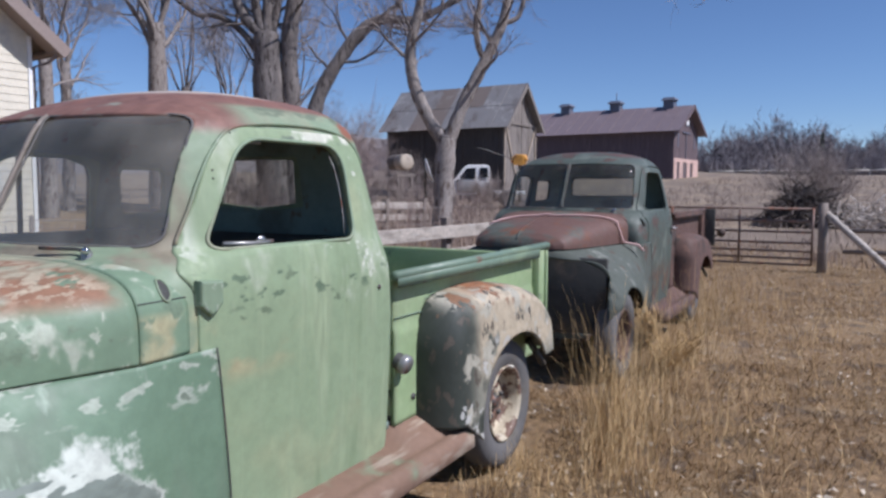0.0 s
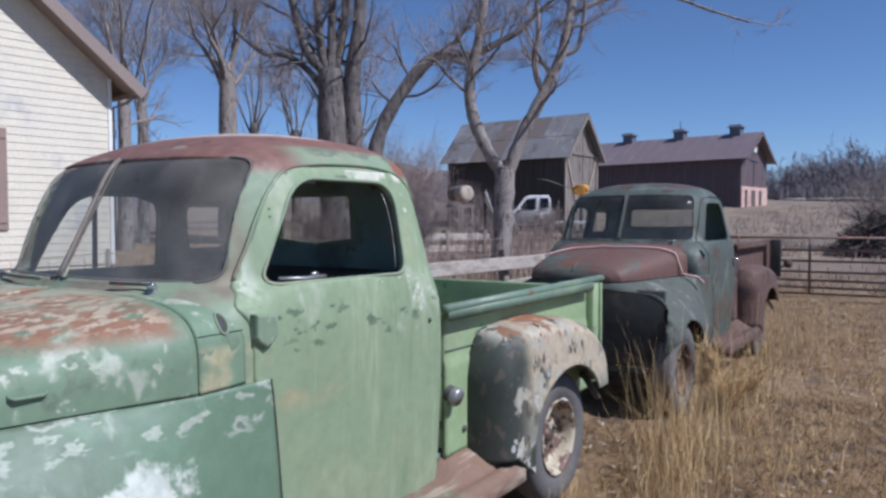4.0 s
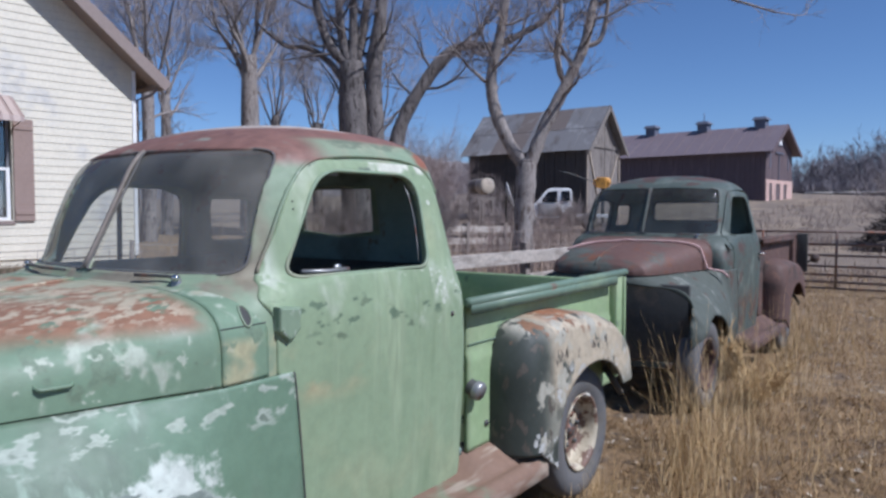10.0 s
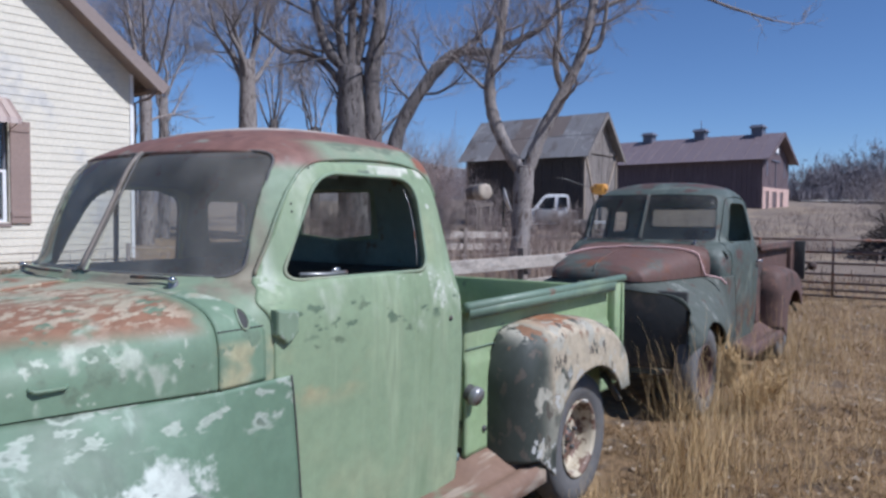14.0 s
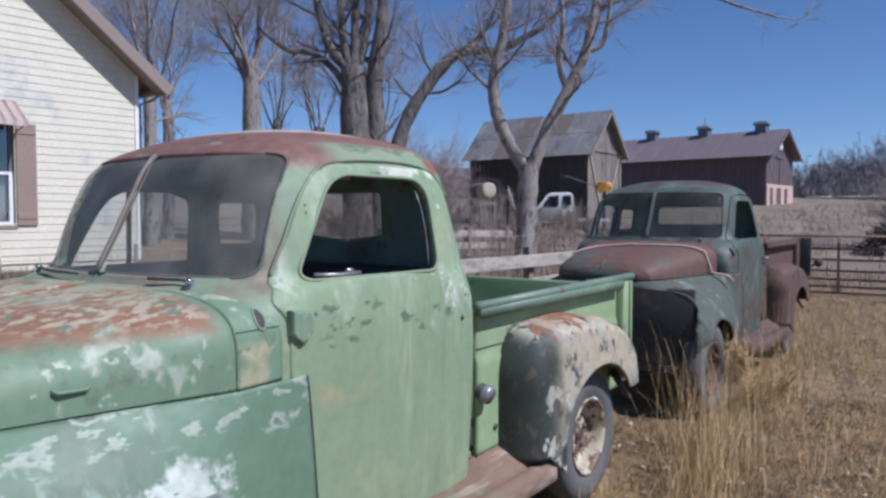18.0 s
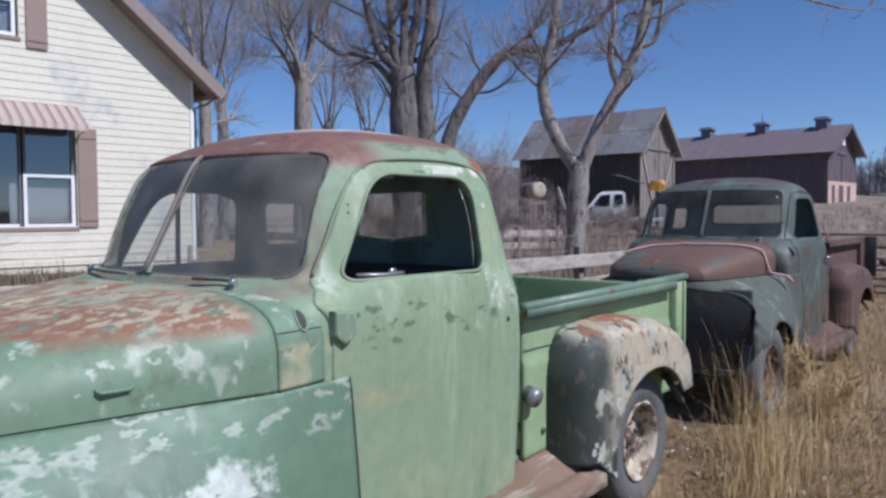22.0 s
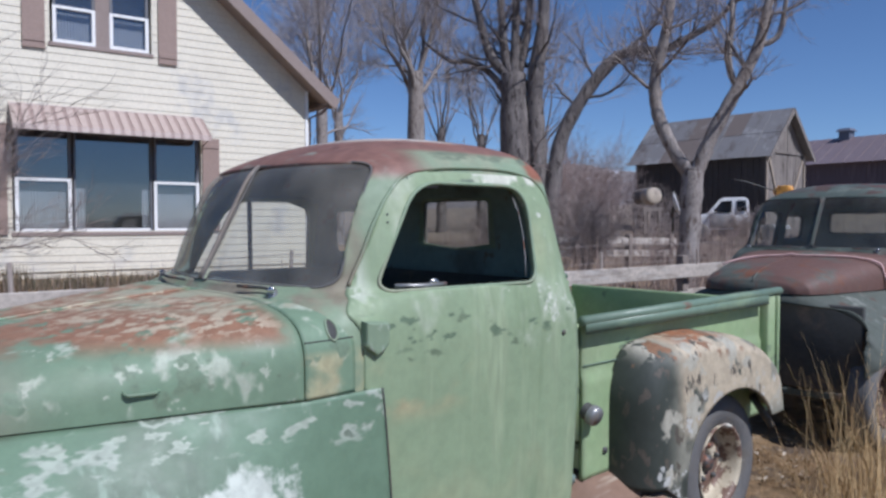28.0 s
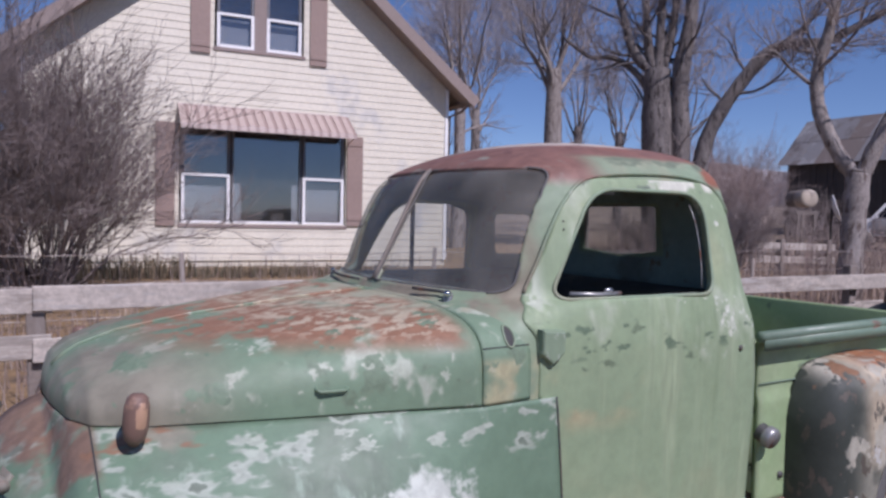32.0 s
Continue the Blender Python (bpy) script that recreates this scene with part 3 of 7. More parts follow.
FAR_DOOR = rounded([(-0.035, 1.205), (0.035, 1.278), (0.165, 1.528), (0.255, 1.615), (0.74, 1.615), (0.765, 1.50), (0.80, 1.25), (0.99, 1.19), (1.0, 0.385), (0.13, 0.385), (0.09, 0.70), (0.055, 0.95), (0.008, 0.972), (0.006, 1.15)],
                   [0.02, 0.04, 0.10, 0.10, 0.10, 0.1, 0.04, 0.04, 0.05, 0.03, 0.05, 0.03, 0.02, 0.03], 6)
REAR_WIN = rounded([(YC - 0.21, 1.345), (YC + 0.225, 1.345), (YC + 0.22, 1.565), (YC - 0.205, 1.565)], 0.035)
CORNER_WIN = rounded([(0.850, 1.318), (1.018, 1.318), (0.997, 1.518), (0.805, 1.518)], 0.03)

WIDE_WIN = rounded([(YC - 0.33, 1.365), (YC + 0.33, 1.365), (YC + 0.32, 1.55), (YC - 0.32, 1.55)], 0.045)

BAY = rounded([(-0.055, 0.40), (0.60, 0.40), (0.60, 0.93), (0.0, 0.90)], [0.05, 0.05, 0.05, 0.14], 6)


DIVIDER = YC + 0.018


def pane_outline(s, grow=0.0):
    return rounded([(DIVIDER + s * (0.014 - grow), 1.268 - grow), (YC + s * (0.583 + grow), 1.268 - grow), (YC + s * (0.553 + grow), 1.653 + grow), (DIVIDER + s * (0.014 - grow), 1.663 + grow)],
                   [0.015, 0.05, 0.07, 0.015], 7)


def cab_grid(nu, nv, inset=0.0):
    rows = smooth_levels(nv)
    w = np.linspace(0, 2 * np.pi, nu, endpoint=False)
    c, s = np.cos(w), np.sin(w)
    out = []
    for z, f, r, h, nf, nr in rows:
        cx, a = (f + r) / 2, max((r - f) / 2 - inset, 0.01)
        n = np.where(c < 0, nf, nr)
        out.append(np.stack([cx + a * np.sign(c) * np.abs(c) ** (2 / n), YC + max(h - inset, 0.01) * np.sign(s) * np.abs(s) ** (2 / n), np.full(nu, z)], 1))
    return np.array(out)


def flat_xz(q):
    return q[:, [0, 2]]


def flat_yz(q):
    return q[:, [1, 2]]


def lift_near(q, p):
    return np.stack([q[:, 0], side_y(q[:, 0], q[:, 1]), q[:, 1]], 1)


def lift_far(q, p):
    return np.stack([q[:, 0], 2 * YC - side_y(q[:, 0], q[:, 1]), q[:, 1]], 1)


def lift_front(q, p):
    return np.stack([front_x(q[:, 0], q[:, 1]), q[:, 0], q[:, 1]], 1)


def lift_rear(q, p):
    return np.stack([rear_x(q[:, 0], q[:, 1]), q[:, 0], q[:, 1]], 1)


def is_near(q):
    return q[:, 1] < YC - 0.3


def is_far(q):
    return q[:, 1] > YC + 0.3


def is_front(q):
    return (q[:, 0] < 0.5) & (np.abs(q[:, 1] - YC) < 0.62)


def is_rear(q):
    return q[:, 0] > 0.8


def skin_patch(xs, zs, out):
    X, Z = np.meshgrid(xs, zs)
    return np.stack([X, side_y(X, Z) - out, Z], -1)


def mirrored(bm):
    for v in bm.verts:
        v.co.y = 2 * YC - v.co.y
    bmesh.ops.reverse_faces(bm, faces=bm.faces)
    return bm


def on_skin(outline, lift, out):
    """A line on the skin, pushed out."""
    q = lift(np.asarray(outline), None)
    push = {"near": (0, -out, 0), "far": (0, out, 0), "front": (-out, 0, 0), "rear": (out, 0, 0)}
    name = {lift_near: "near", lift_far: "far", lift_front: "front", lift_rear: "rear"}[lift]
    return [tuple(p + np.array(push[name])) for p in q]


def front_fender_grid(nu, nv, inner=0.0):
    """From the hood's seam outwards and down; the front end rounds in to the nose."""
    xs = -1.37 + 1.49 * (np.linspace(0, 1, nu) ** 1.5)
    G = []
    w0 = radians(62)
    for x in xs:
        nose = np.clip((x + 1.37) / 0.22, 0, 1)
        round_in = np.sqrt(np.clip(1 - (1 - nose) ** 2, 0, 1))
        top = 0.74 + 0.242 * round_in if x < -1.0 else 0.982
        ys = float(hood_edge(max(x, -1.195))) + 0.004 + inner * float(np.clip((-0.05 - x) / 0.25, 0, 1))
        if x > -0.21:
            ys = min(ys, float(side_y(np.array(x), np.array(0.98))) - 0.013)
        yo = np.interp(x, [-1.43, -1.1, -0.85, -0.5, -0.2, 0.0, 0.12], [-0.11, -0.135, -0.135, -0.10, -0.052, -0.022, -0.016])
        yo = min(ys - 0.012, ys - 0.05 + (yo - ys + 0.05) * (0.3 + 0.7 * round_in))
        col = []
        for t in np.linspace(0, 1, nv):
            if t < 0.55:
                w = w0 + t / 0.55 * (np.pi / 2 - w0)
                col.append((x, ys + (yo - ys) * (np.sin(w) - np.sin(w0)) / (1 - np.sin(w0)), top - 0.40 * (np.cos(w0) - np.cos(w)) / np.cos(w0)))
            else:
                k = (t - 0.55) / 0.45
                col.append((x, yo + 0.04 * k * k, top - 0.40 - k * (top - 0.40 - 0.36)))
        G.append(col)
    return np.array(G).transpose(1, 0, 2)


def rear_fender_grid(nu, nv):
    """From the bed's side over a rounded shoulder to the edge of the wheel arch."""
    prof = rounded([(1.235, 0.40), (1.235, 0.82), (1.32, 0.965), (1.72, 0.995), (2.20, 0.925), (2.43, 0.76), (2.475, 0.54)], [0.01, 0.16, 0.14, 0.3, 0.2, 0.12, 0.01], 8)
    prof = prof[6:-6]
    seg = np.r_[0, np.cumsum(np.hypot(*np.diff(prof, axis=0).T))]
    u = np.linspace(0, seg[-1], nu)
    px, pz = np.interp(u, seg, prof[:, 0]), np.interp(u, seg, prof[:, 1])
    cx, cz = 1.90, 0.36
    ang = np.linspace(np.radians(186), np.radians(27), nu)
    ax, az = cx + 0.41 * np.cos(ang), cz + 0.365 * np.abs(np.sin(ang)) ** 0.85 * np.sign(np.sin(ang))
    G = []
    for t in np.linspace(0, 1, nv):
        if t < 0.6:
            w = t / 0.6 * np.pi / 2
            k = 1 - np.cos(w) ** 0.85
            ins = np.interp(u / u[-1], [0, 0.28, 0.45, 0.75, 1], [0.13, 0.12, 0.10, 0.09, 0.07])
            dx, dz = cx - px, cz + 0.1 - pz
            ln = np.hypot(dx, dz)
            dz = dz * np.clip((pz - 0.45) / 0.35, 0, 1)
            x, z = px + dx / ln * ins * k, pz + dz / ln * ins * k
            y = np.full(nu, 0.035 - 0.20 * np.sin(w) ** 0.9)
            last = (x, z)
        else:
            k = (t - 0.6) / 0.4
            x, z = last[0] * (1 - k) + ax * k, last[1] * (1 - k) + az * k
            y = np.full(nu, -0.165 - 0.012 * np.sin(k * np.pi / 2))
        G.append(np.stack([x, y, z], 1))
    return np.array(G)


def wheel_parts(truck, x, y, z, out, paint, label_tyre="cracked black tyre"):
    """A wheel; out: -1 faces the driver's side."""
    m = Matrix.Translation((x, y, z)) @ Matrix.Diagonal((0.92, -out * 0.84, 0.92, 1))
    tyre = part("tyre", moved(lathe([(0.205, -0.06), (0.235, -0.085), (0.30, -0.095), (0.345, -0.08), (0.358, -0.055), (0.362, 0.0), (0.358, 0.055), (0.345, 0.08), (0.30, 0.095), (0.235, 0.085), (0.205, 0.06)], 48), m), M["rubber"], truck, label_tyre)
    bm = lathe([(0.205, -0.06), (0.215, -0.082), (0.205, -0.084), (0.192, -0.062), (0.186, -0.02), (0.184, 0.022), (0.172, 0.034), (0.15, 0.03), (0.128, 0.012), (0.10, 0.004), (0.07, 0.006), (0.05, 0.010), (0.046, 0.03)], 48)
    rim = part("rim", moved(bm, m), paint, tyre, "painted steel wheel flaking to rust")
    part("hub", moved(lathe([(0.046, 0.03), (0.044, 0.0), (0.034, -0.018), (0.018, -0.024), (0.001, -0.025)], 24), m), M["steel"], tyre, "rusty axle hub")
    for k in range(5):
        w = 2 * math.pi * k / 5 + 0.3
        nut = lathe([(0.014, 0.012), (0.014, -0.012), (0.008, -0.018), (0.001, -0.018)], 6)
        part("wheel_nut", moved(nut, m @ Matrix.Translation((0.088 * math.cos(w), 0, 0.088 * math.sin(w)))), M["steel"], tyre)
    return tyre


def build_truck(truck, mt, own):
    """A half-ton pickup of about 1950 with a step-side box. mt: materials by part; own: what sets this one apart."""
    nu, nv = (300, 130) if own["near"] else (200, 90)
    rear_win = REAR_WIN if own["near"] else WIDE_WIN
    holes = [(WINDOW_IN, flat_xz, lift_near, is_near), (FAR_WIN, flat_xz, lift_far, is_far), (CORNER_WIN, flat_xz, lift_far, is_far)]
    holes += [(pane_outline(s), flat_yz, lift_front, is_front) for s in (-1, 1)] + [(rear_win, flat_yz, lift_rear, is_rear)]
    cab = part("cab", sheet(cab_grid(nu, nv), True, holes), mt["cab"], truck, own["cab_label"])
    solid(cab, 0.012, -1)
    part("cab_lining", sheet(cab_grid(nu, nv, 0.026), True, holes), M["inside"], cab)
    part("cab_floor", box(-0.15, 1.03, YC - 0.68, YC + 0.68, 0.46, 0.49), M["inside"], cab)
    # doors, a few millimetres proud of the cab
    xs, zs = np.linspace(-0.06, 1.03, 150), np.linspace(0.365, 1.67, 176)
    for far in (False, True):
        def lift(q, p):
            return np.stack([q[:, 0], side_y(q[:, 0], q[:, 1]) - 0.007, q[:, 1]], 1)
        keep = (FAR_DOOR if far else DOOR, flat_xz, lift, lambda q: q[:, 1] < YC)
        hole = FAR_WIN if far else WINDOW
        bm = sheet(skin_patch(xs, zs, 0.007), False, [(hole, flat_xz, lift, is_near)], keep)
        ob = part("door", mirrored(bm) if far else bm, mt["door"], truck, own["door_label"])
        solid(ob, 0.022, -1.0)
        seal = tube([tuple(p) for p in lift(hole, None)], 0.007, 6, True)
        part("window_seal", mirrored(seal) if far else seal, M["rubber"] if far else mt["trim"], ob)
        inner = box(0.06, 0.95, 0.075, 0.095, 0.55, 1.25, 0.01)
        part("door_trim", mirrored(inner) if far else inner, M["inside"], ob)
        h = tube([(0.90, 0.0, 1.06), (0.90, -0.011, 1.06)], 0.010, 10)
        part("lock", mirrored(h) if far else h, M["steel"], ob)
        if far:
            vb = tube([(x, 2 * YC - y + 0.02, z) for x, y, z in lift(np.array([(0.405, 1.22), (0.38, 1.40), (0.355, 1.57)]), None)], 0.011, 8)
            part("vent_window_bar", vb, M["rubber"], ob, "dark upright bar of the vent window")
        if own["near"] and not far:
            w_in = lambda q: [tuple(p) for p in lift(np.array(q), None) + np.array((0, 0.022, 0))]
            part("window_channel", tube(w_in([(0.745, 1.27), (0.760, 1.33), (0.772, 1.42), (0.770, 1.50), (0.755, 1.55)]), 0.0022, 6), M["dull"], ob, "thin bright window channel")
            part("vent_pivot", tube(w_in([(0.285, 1.578), (0.34, 1.582), (0.40, 1.580)]), 0.006, 8), M["dull"], ob)
            part("sill_latch", tube(w_in([(0.17, 1.268), (0.27, 1.264), (0.36, 1.266)]), 0.007, 8), M["dull"], ob)
            part("latch_knob", moved(lathe([(0.001, -0.018), (0.007, -0.014), (0.009, 0.0), (0.007, 0.014), (0.001, 0.018)], 12, "x"), Matrix.Translation(w_in([(0.315, 1.276)])[0])), M["chrome"], ob)
            for q in ((0.168, 1.487), (0.165, 1.462), (0.222, 1.588), (0.262, 1.604)):
                x, y, z = lift(np.array([q]), None)[0]
                part("screw_hole", moved(lathe([(0.004, 0.0), (0.0035, -0.0015), (0.001, -0.0015)], 8), Matrix.Translation((x, y, z))), M["dark"], ob)
        if not own["near"]:
            hh = tube([(0.86, 0.0, 1.07), (0.865, -0.04, 1.07), (0.9, -0.05, 1.068), (0.96, -0.045, 1.06)], 0.010, 8)
            part("door_handle", mirrored(hh) if far else hh, M["chrome"], ob)
        drip = [(0.03, 1.272), (0.072, 1.357), (0.116, 1.449), (0.165, 1.530), (0.228, 1.597), (0.285, 1.626), (0.42, 1.645), (0.61, 1.653), (0.75, 1.650), (0.86, 1.628), (0.915, 1.585), (0.945, 1.53)]
        dr = np.array([tuple(v) for v in drip])
        uu = np.linspace(0, len(dr) - 1, 60)
        dr = np.stack([np.interp(uu, range(len(dr)), dr[:, 0]), np.interp(uu, range(len(dr)), dr[:, 1])], 1)
        for _ in range(3):
            dr[1:-1] = (dr[:-2] + 2 * dr[1:-1] + dr[2:]) / 4
        line = tube(on_skin(dr, lift_near, 0.007), 0.0062, 7)
        part("drip_rail", mirrored(line) if far else line, mt["cab"], cab)
    # glass
    for s in (-1, 1):
        o = pane_outline(s, 0.012)
        ys, zs2 = np.linspace(o[:, 0].min(), o[:, 0].max(), 34), np.linspace(o[:, 1].min(), o[:, 1].max(), 24)
        Y, Z = np.meshgrid(ys, zs2)
        g = np.stack([front_x(Y, Z) + 0.010, Y, Z], -1)
        pane = part("windshield_pane", sheet(g, False, (), (o, flat_yz, lambda q, p: np.stack([front_x(q[:, 0], q[:, 1]) + 0.010, q[:, 0], q[:, 1]], 1), lambda q: q[:, 0] < 9)), mt["glass"], cab, "dusty windshield glass")
        pane.visible_shadow = False
        part("windshield_seal", tube(on_skin(pane_outline(s), lift_front, 0.002), 0.0042, 6, True), M["rubber"], cab)
    part("windshield_divider", tube(on_skin([(DIVIDER, z) for z in np.linspace(1.27, 1.665, 12)], lift_front, 0.002), 0.0082, 8), mt["divider"], cab)
    o = rear_win
    part("rear_window_seal", tube(on_skin(o, lift_rear, 0.002), 0.010, 6, True), M["rubber"], cab)
    g = np.stack(np.meshgrid(np.linspace(YC - 0.43, YC + 0.43, 20), np.linspace(1.345, 1.60, 10)), -1)
    grid = np.stack([rear_x(g[..., 0], g[..., 1]) - 0.01, g[..., 0], g[..., 1]], -1)
    pane = part("rear_window_pane", sheet(grid, False, (), (o, flat_yz, lambda q, p: np.stack([rear_x(q[:, 0], q[:, 1]) - 0.01, q[:, 0], q[:, 1]], 1), lambda q: q[:, 0] < 9)), mt["glass"], cab)
    pane.visible_shadow = False
    # inside the cab
    seat = part("bench_seat", box(0.50, 0.98, YC - 0.6, YC + 0.6, 0.72, 0.88, 0.05), M["seat"], truck, "worn dark bench seat")
    part("seat_back", box(0.90, 1.02, YC - 0.6, YC + 0.6, 0.82, 1.24, 0.045, Matrix.Translation((0.02, 0, 0))), M["seat"], seat)
    part("seat_base", box(0.52, 0.98, YC - 0.56, YC + 0.56, 0.49, 0.72), M["inside"], seat)
    dash = part("dashboard", box(-0.07, 0.12, YC - 0.62, YC + 0.62, 1.06, 1.245, 0.03), M["inside"], truck)
    part("gauge_cluster", moved(lathe([(0.07, 0.0), (0.075, 0.02), (0.06, 0.03), (0.001, 0.03)], 24, "x"), Matrix.Translation((0.12, YC - 0.33, 1.16))), M["steel"], dash)
    # hood
    xs = np.r_[np.linspace(-1.194, -1.1, 18), np.linspace(-1.08, -0.196, 40)]
    n = 91
    G = []
    for x in xs:
        W, zt, zs_ = (YC - hood_edge(x)) * own["hood_width"], hood_top(x), 0.985
        w = even_turn(n)
        G.append(np.stack([np.full(n, x), YC + W * np.sign(np.sin(w)) * np.abs(np.sin(w)) ** hood_bow(x)[0], zs_ + (zt - zs_) * np.abs(np.cos(w)) ** hood_bow(x)[1]], 1))
    hood = solid(part("hood", sheet(np.array(G)), mt["hood"], truck, own["hood_label"]), 0.012, 1.0)
    cl = [(x, YC, hood_top(x) + 0.003) for x in np.linspace(-1.17, -0.2, 30)]
    part("hood_crease", tube(cl, 0.006, 6), mt["hood"], hood)
    if own["near"]:
        hx, hy, hz = -0.585, 0.096, 1.05
        part("hood_handle", tube([(hx - 0.038, hy + 0.02, hz + 0.006), (hx - 0.038, hy + 0.002, hz), (hx - 0.03, hy - 0.004, hz - 0.003), (hx + 0.03, hy - 0.014, hz - 0.003), (hx + 0.038, hy - 0.010, hz), (hx + 0.038, hy + 0.008, hz + 0.006)], 0.0048, 7), mt["hood"], hood, "small bent pull handle")
    # cowl seam, vent, wipers
    G = []
    for k in np.linspace(0, 1, 12):
        x, e, zt = -0.191 + 0.167 * k, -0.012 + 0.010 * k, 1.238 + 0.012 * k
        w = even_turn(91)
        G.append(np.stack([np.full(91, x), YC + (YC - e) * (own["hood_width"] + (1 - own["hood_width"]) * k) * np.sign(np.sin(w)) * np.abs(np.sin(w)) ** (0.42 - 0.02 * k), 0.985 + (zt - 0.985) * np.abs(np.cos(w)) ** 0.40], 1))
    solid(part("cowl", sheet(np.array(G)), mt["hood"], truck), 0.01, 1.0)
    def cowl_skin(out):
        def lift(q, p):
            q = np.array(q)
            k = np.clip((q[:, 0] + 0.191) / 0.167, 0, 1)
            c = np.clip((q[:, 1] - 0.985) / (0.253 + 0.012 * k), 0, 1) ** 2.5
            return np.stack([q[:, 0], YC - (YC + 0.012 - 0.010 * k) * np.sqrt(1 - c * c) ** (0.42 - 0.02 * k) - out, q[:, 1]], 1)
        return lift

    part("cowl_seam", tube([tuple(p) for p in cowl_skin(0.0005)([(x, 1.138) for x in np.linspace(-0.188, -0.026, 12)], None)], 0.0022, 5), M["dark"], cab)
    vent = [(-0.090 + 0.017 * math.cos(a) + 0.002 * math.sin(a), 1.163 + 0.028 * math.sin(a)) for a in np.linspace(0, 2 * math.pi, 24, endpoint=False)]
    part("cowl_vent", tube([tuple(p) for p in cowl_skin(0.002)(vent, None)], 0.0036, 6, True), mt["trim"], cab)
    g = np.stack(np.meshgrid(np.linspace(-0.118, -0.066, 8), np.linspace(1.128, 1.202, 10)), -1)
    lf = cowl_skin(0.002)
    grid = lf(g.reshape(-1, 2), None).reshape(10, 8, 3)
    part("cowl_vent_mouth", sheet(grid, False, (), (np.array(vent), flat_xz, lf, is_near)), M["dark"], cab)
    for yb, ln in ((0.267, 0.16), (1.27, -0.47)):
        xb = float(front_x(np.array(yb), np.array(1.262))) - 0.035
        w = part("wiper", lathe([(0.016, -0.02), (0.015, 0.004), (0.010, 0.012), (0.001, 0.013)], 14, "z"), M["dull"], truck, "bare wiper arm")
        w.location = (xb, yb, 1.252)
        part("wiper_nut", moved(lathe([(0.001, -0.012), (0.008, -0.011), (0.011, 0.0), (0.008, 0.012), (0.001, 0.013)], 12), Matrix.Translation((-0.012, -0.012, 0.010))), M["chrome"], w)
        pts = [(0, 0, 0.010)] + [(float(front_x(np.array(yb + ln * k), np.array(1.27))) - 0.030 - xb, ln * k, 0.012) for k in (0.3, 0.65, 1.0)]
        part("wiper_arm", tube(pts, 0.0055, 6), M["steel"], w)
    # front fenders and nose
    arch = np.array([(-0.875 + 0.43 * math.cos(a), 0.34 + 0.36 * math.sin(a)) for a in np.linspace(0, 2 * math.pi, 60, endpoint=False)])
    G = front_fender_grid(110, 60, 0.0 if own["near"] else 0.10)
    flatc = lambda q: q[:, [0, 2]]
    same = lambda q, p: np.stack([q[:, 0], p[:, 1], q[:, 1]], 1)
    for far in (False, True):
        cuts = [(arch, flatc, same, lambda q: q[:, 2] < 0.75)]
        if not own["near"]:
            cuts.append((BAY, lambda q: q[:, [1, 2]], lambda q, p: np.stack([p[:, 0], q[:, 0], q[:, 1]], 1), lambda q: q[:, 0] < -1.12))
        bm = sheet(G, False, cuts)
        # the rear edge leans with the door's front edge
        for v in bm.verts:
            if v.co.x > -0.25:
                lim = float(np.interp(v.co.z, [0.44, 0.66, 0.76, 0.86, 0.957, 1.0], [0.10, 0.083, 0.077, 0.070, 0.064, 0.058]))
                v.co.x = -0.25 + (v.co.x + 0.25) * (lim + 0.25) / 0.37
        if far:
            mirrored(bm)
        fe = solid(part("front_fender", bm, mt["fender"], truck, own["fender_label"]), 0.01, 1.0)
        gap = [(float(np.interp(z, [0.44, 0.66, 0.76, 0.86, 0.957, 1.0], [0.10, 0.083, 0.077, 0.070, 0.064, 0.058])) + 0.003, y - 0.001, z) for _, y, z in G[::3, -1]]
        b = tube(gap, 0.0032, 6)
        part("door_gap", mirrored(b) if far else b, M["dark"], fe)
        for nm, pr, mm in (("headlight_rim", [(0.085, 0), (0.105, -0.012), (0.11, -0.035), (0.098, -0.05), (0.086, -0.045)], mt["fender"]), ("headlight_bucket", [(0.09, -0.035), (0.06, -0.055), (0.03, -0.063), (0.001, -0.065)], M["dark"])) if own["near"] else ():
            b = moved(lathe(pr, 28, "x"), Matrix.Translation((-1.33, 0.13, 0.72)))
            part(nm, mirrored(b) if far else b, mm, fe)
        if own["near"]:
            at = Matrix.Translation((-1.040, 0.145, 1.022)) @ pose(0, 0, 0, 0, 4, 0)
            prof = [(0.001, -0.057), (0.014, -0.056), (0.023, -0.047), (0.028, -0.026), (0.029, 0.0), (0.028, 0.028), (0.023, 0.048), (0.014, 0.056), (0.001, 0.057)]
            b = moved(lathe(prof, 20, "z"), at)
            lamp = part("parking_lamp", mirrored(b) if far else b, M["marker"], fe, "rusted bullet parking lamp")
            b = moved(lathe([(r * 0.78, z * 0.74) for r, z in prof], 18, "z"), at @ Matrix.Translation((0.002, -0.0072, 0.004)))
            part("lamp_lens", mirrored(b) if far else b, M["amber"], lamp, "faded amber lens")
            b = tube([(-1.040, 0.172, 0.962), (-1.040, 0.150, 0.985)], [0.016, 0.014], 12)
            part("lamp_foot", mirrored(b) if far else b, M["marker"], lamp)
            col = G[:, int(np.argmin(np.abs(G[0, :, 0] + 1.12)))]
            b = tube([(x, y - 0.0015, z + 0.001) for x, y, z in col[::2]], 0.0019, 6)
            part("fender_seam", mirrored(b) if far else b, M["dark"], fe)
        # inner wing closes the wheel housing
        b = box(-1.1, 0.0, 0.24, 0.26, 0.40, 0.93)
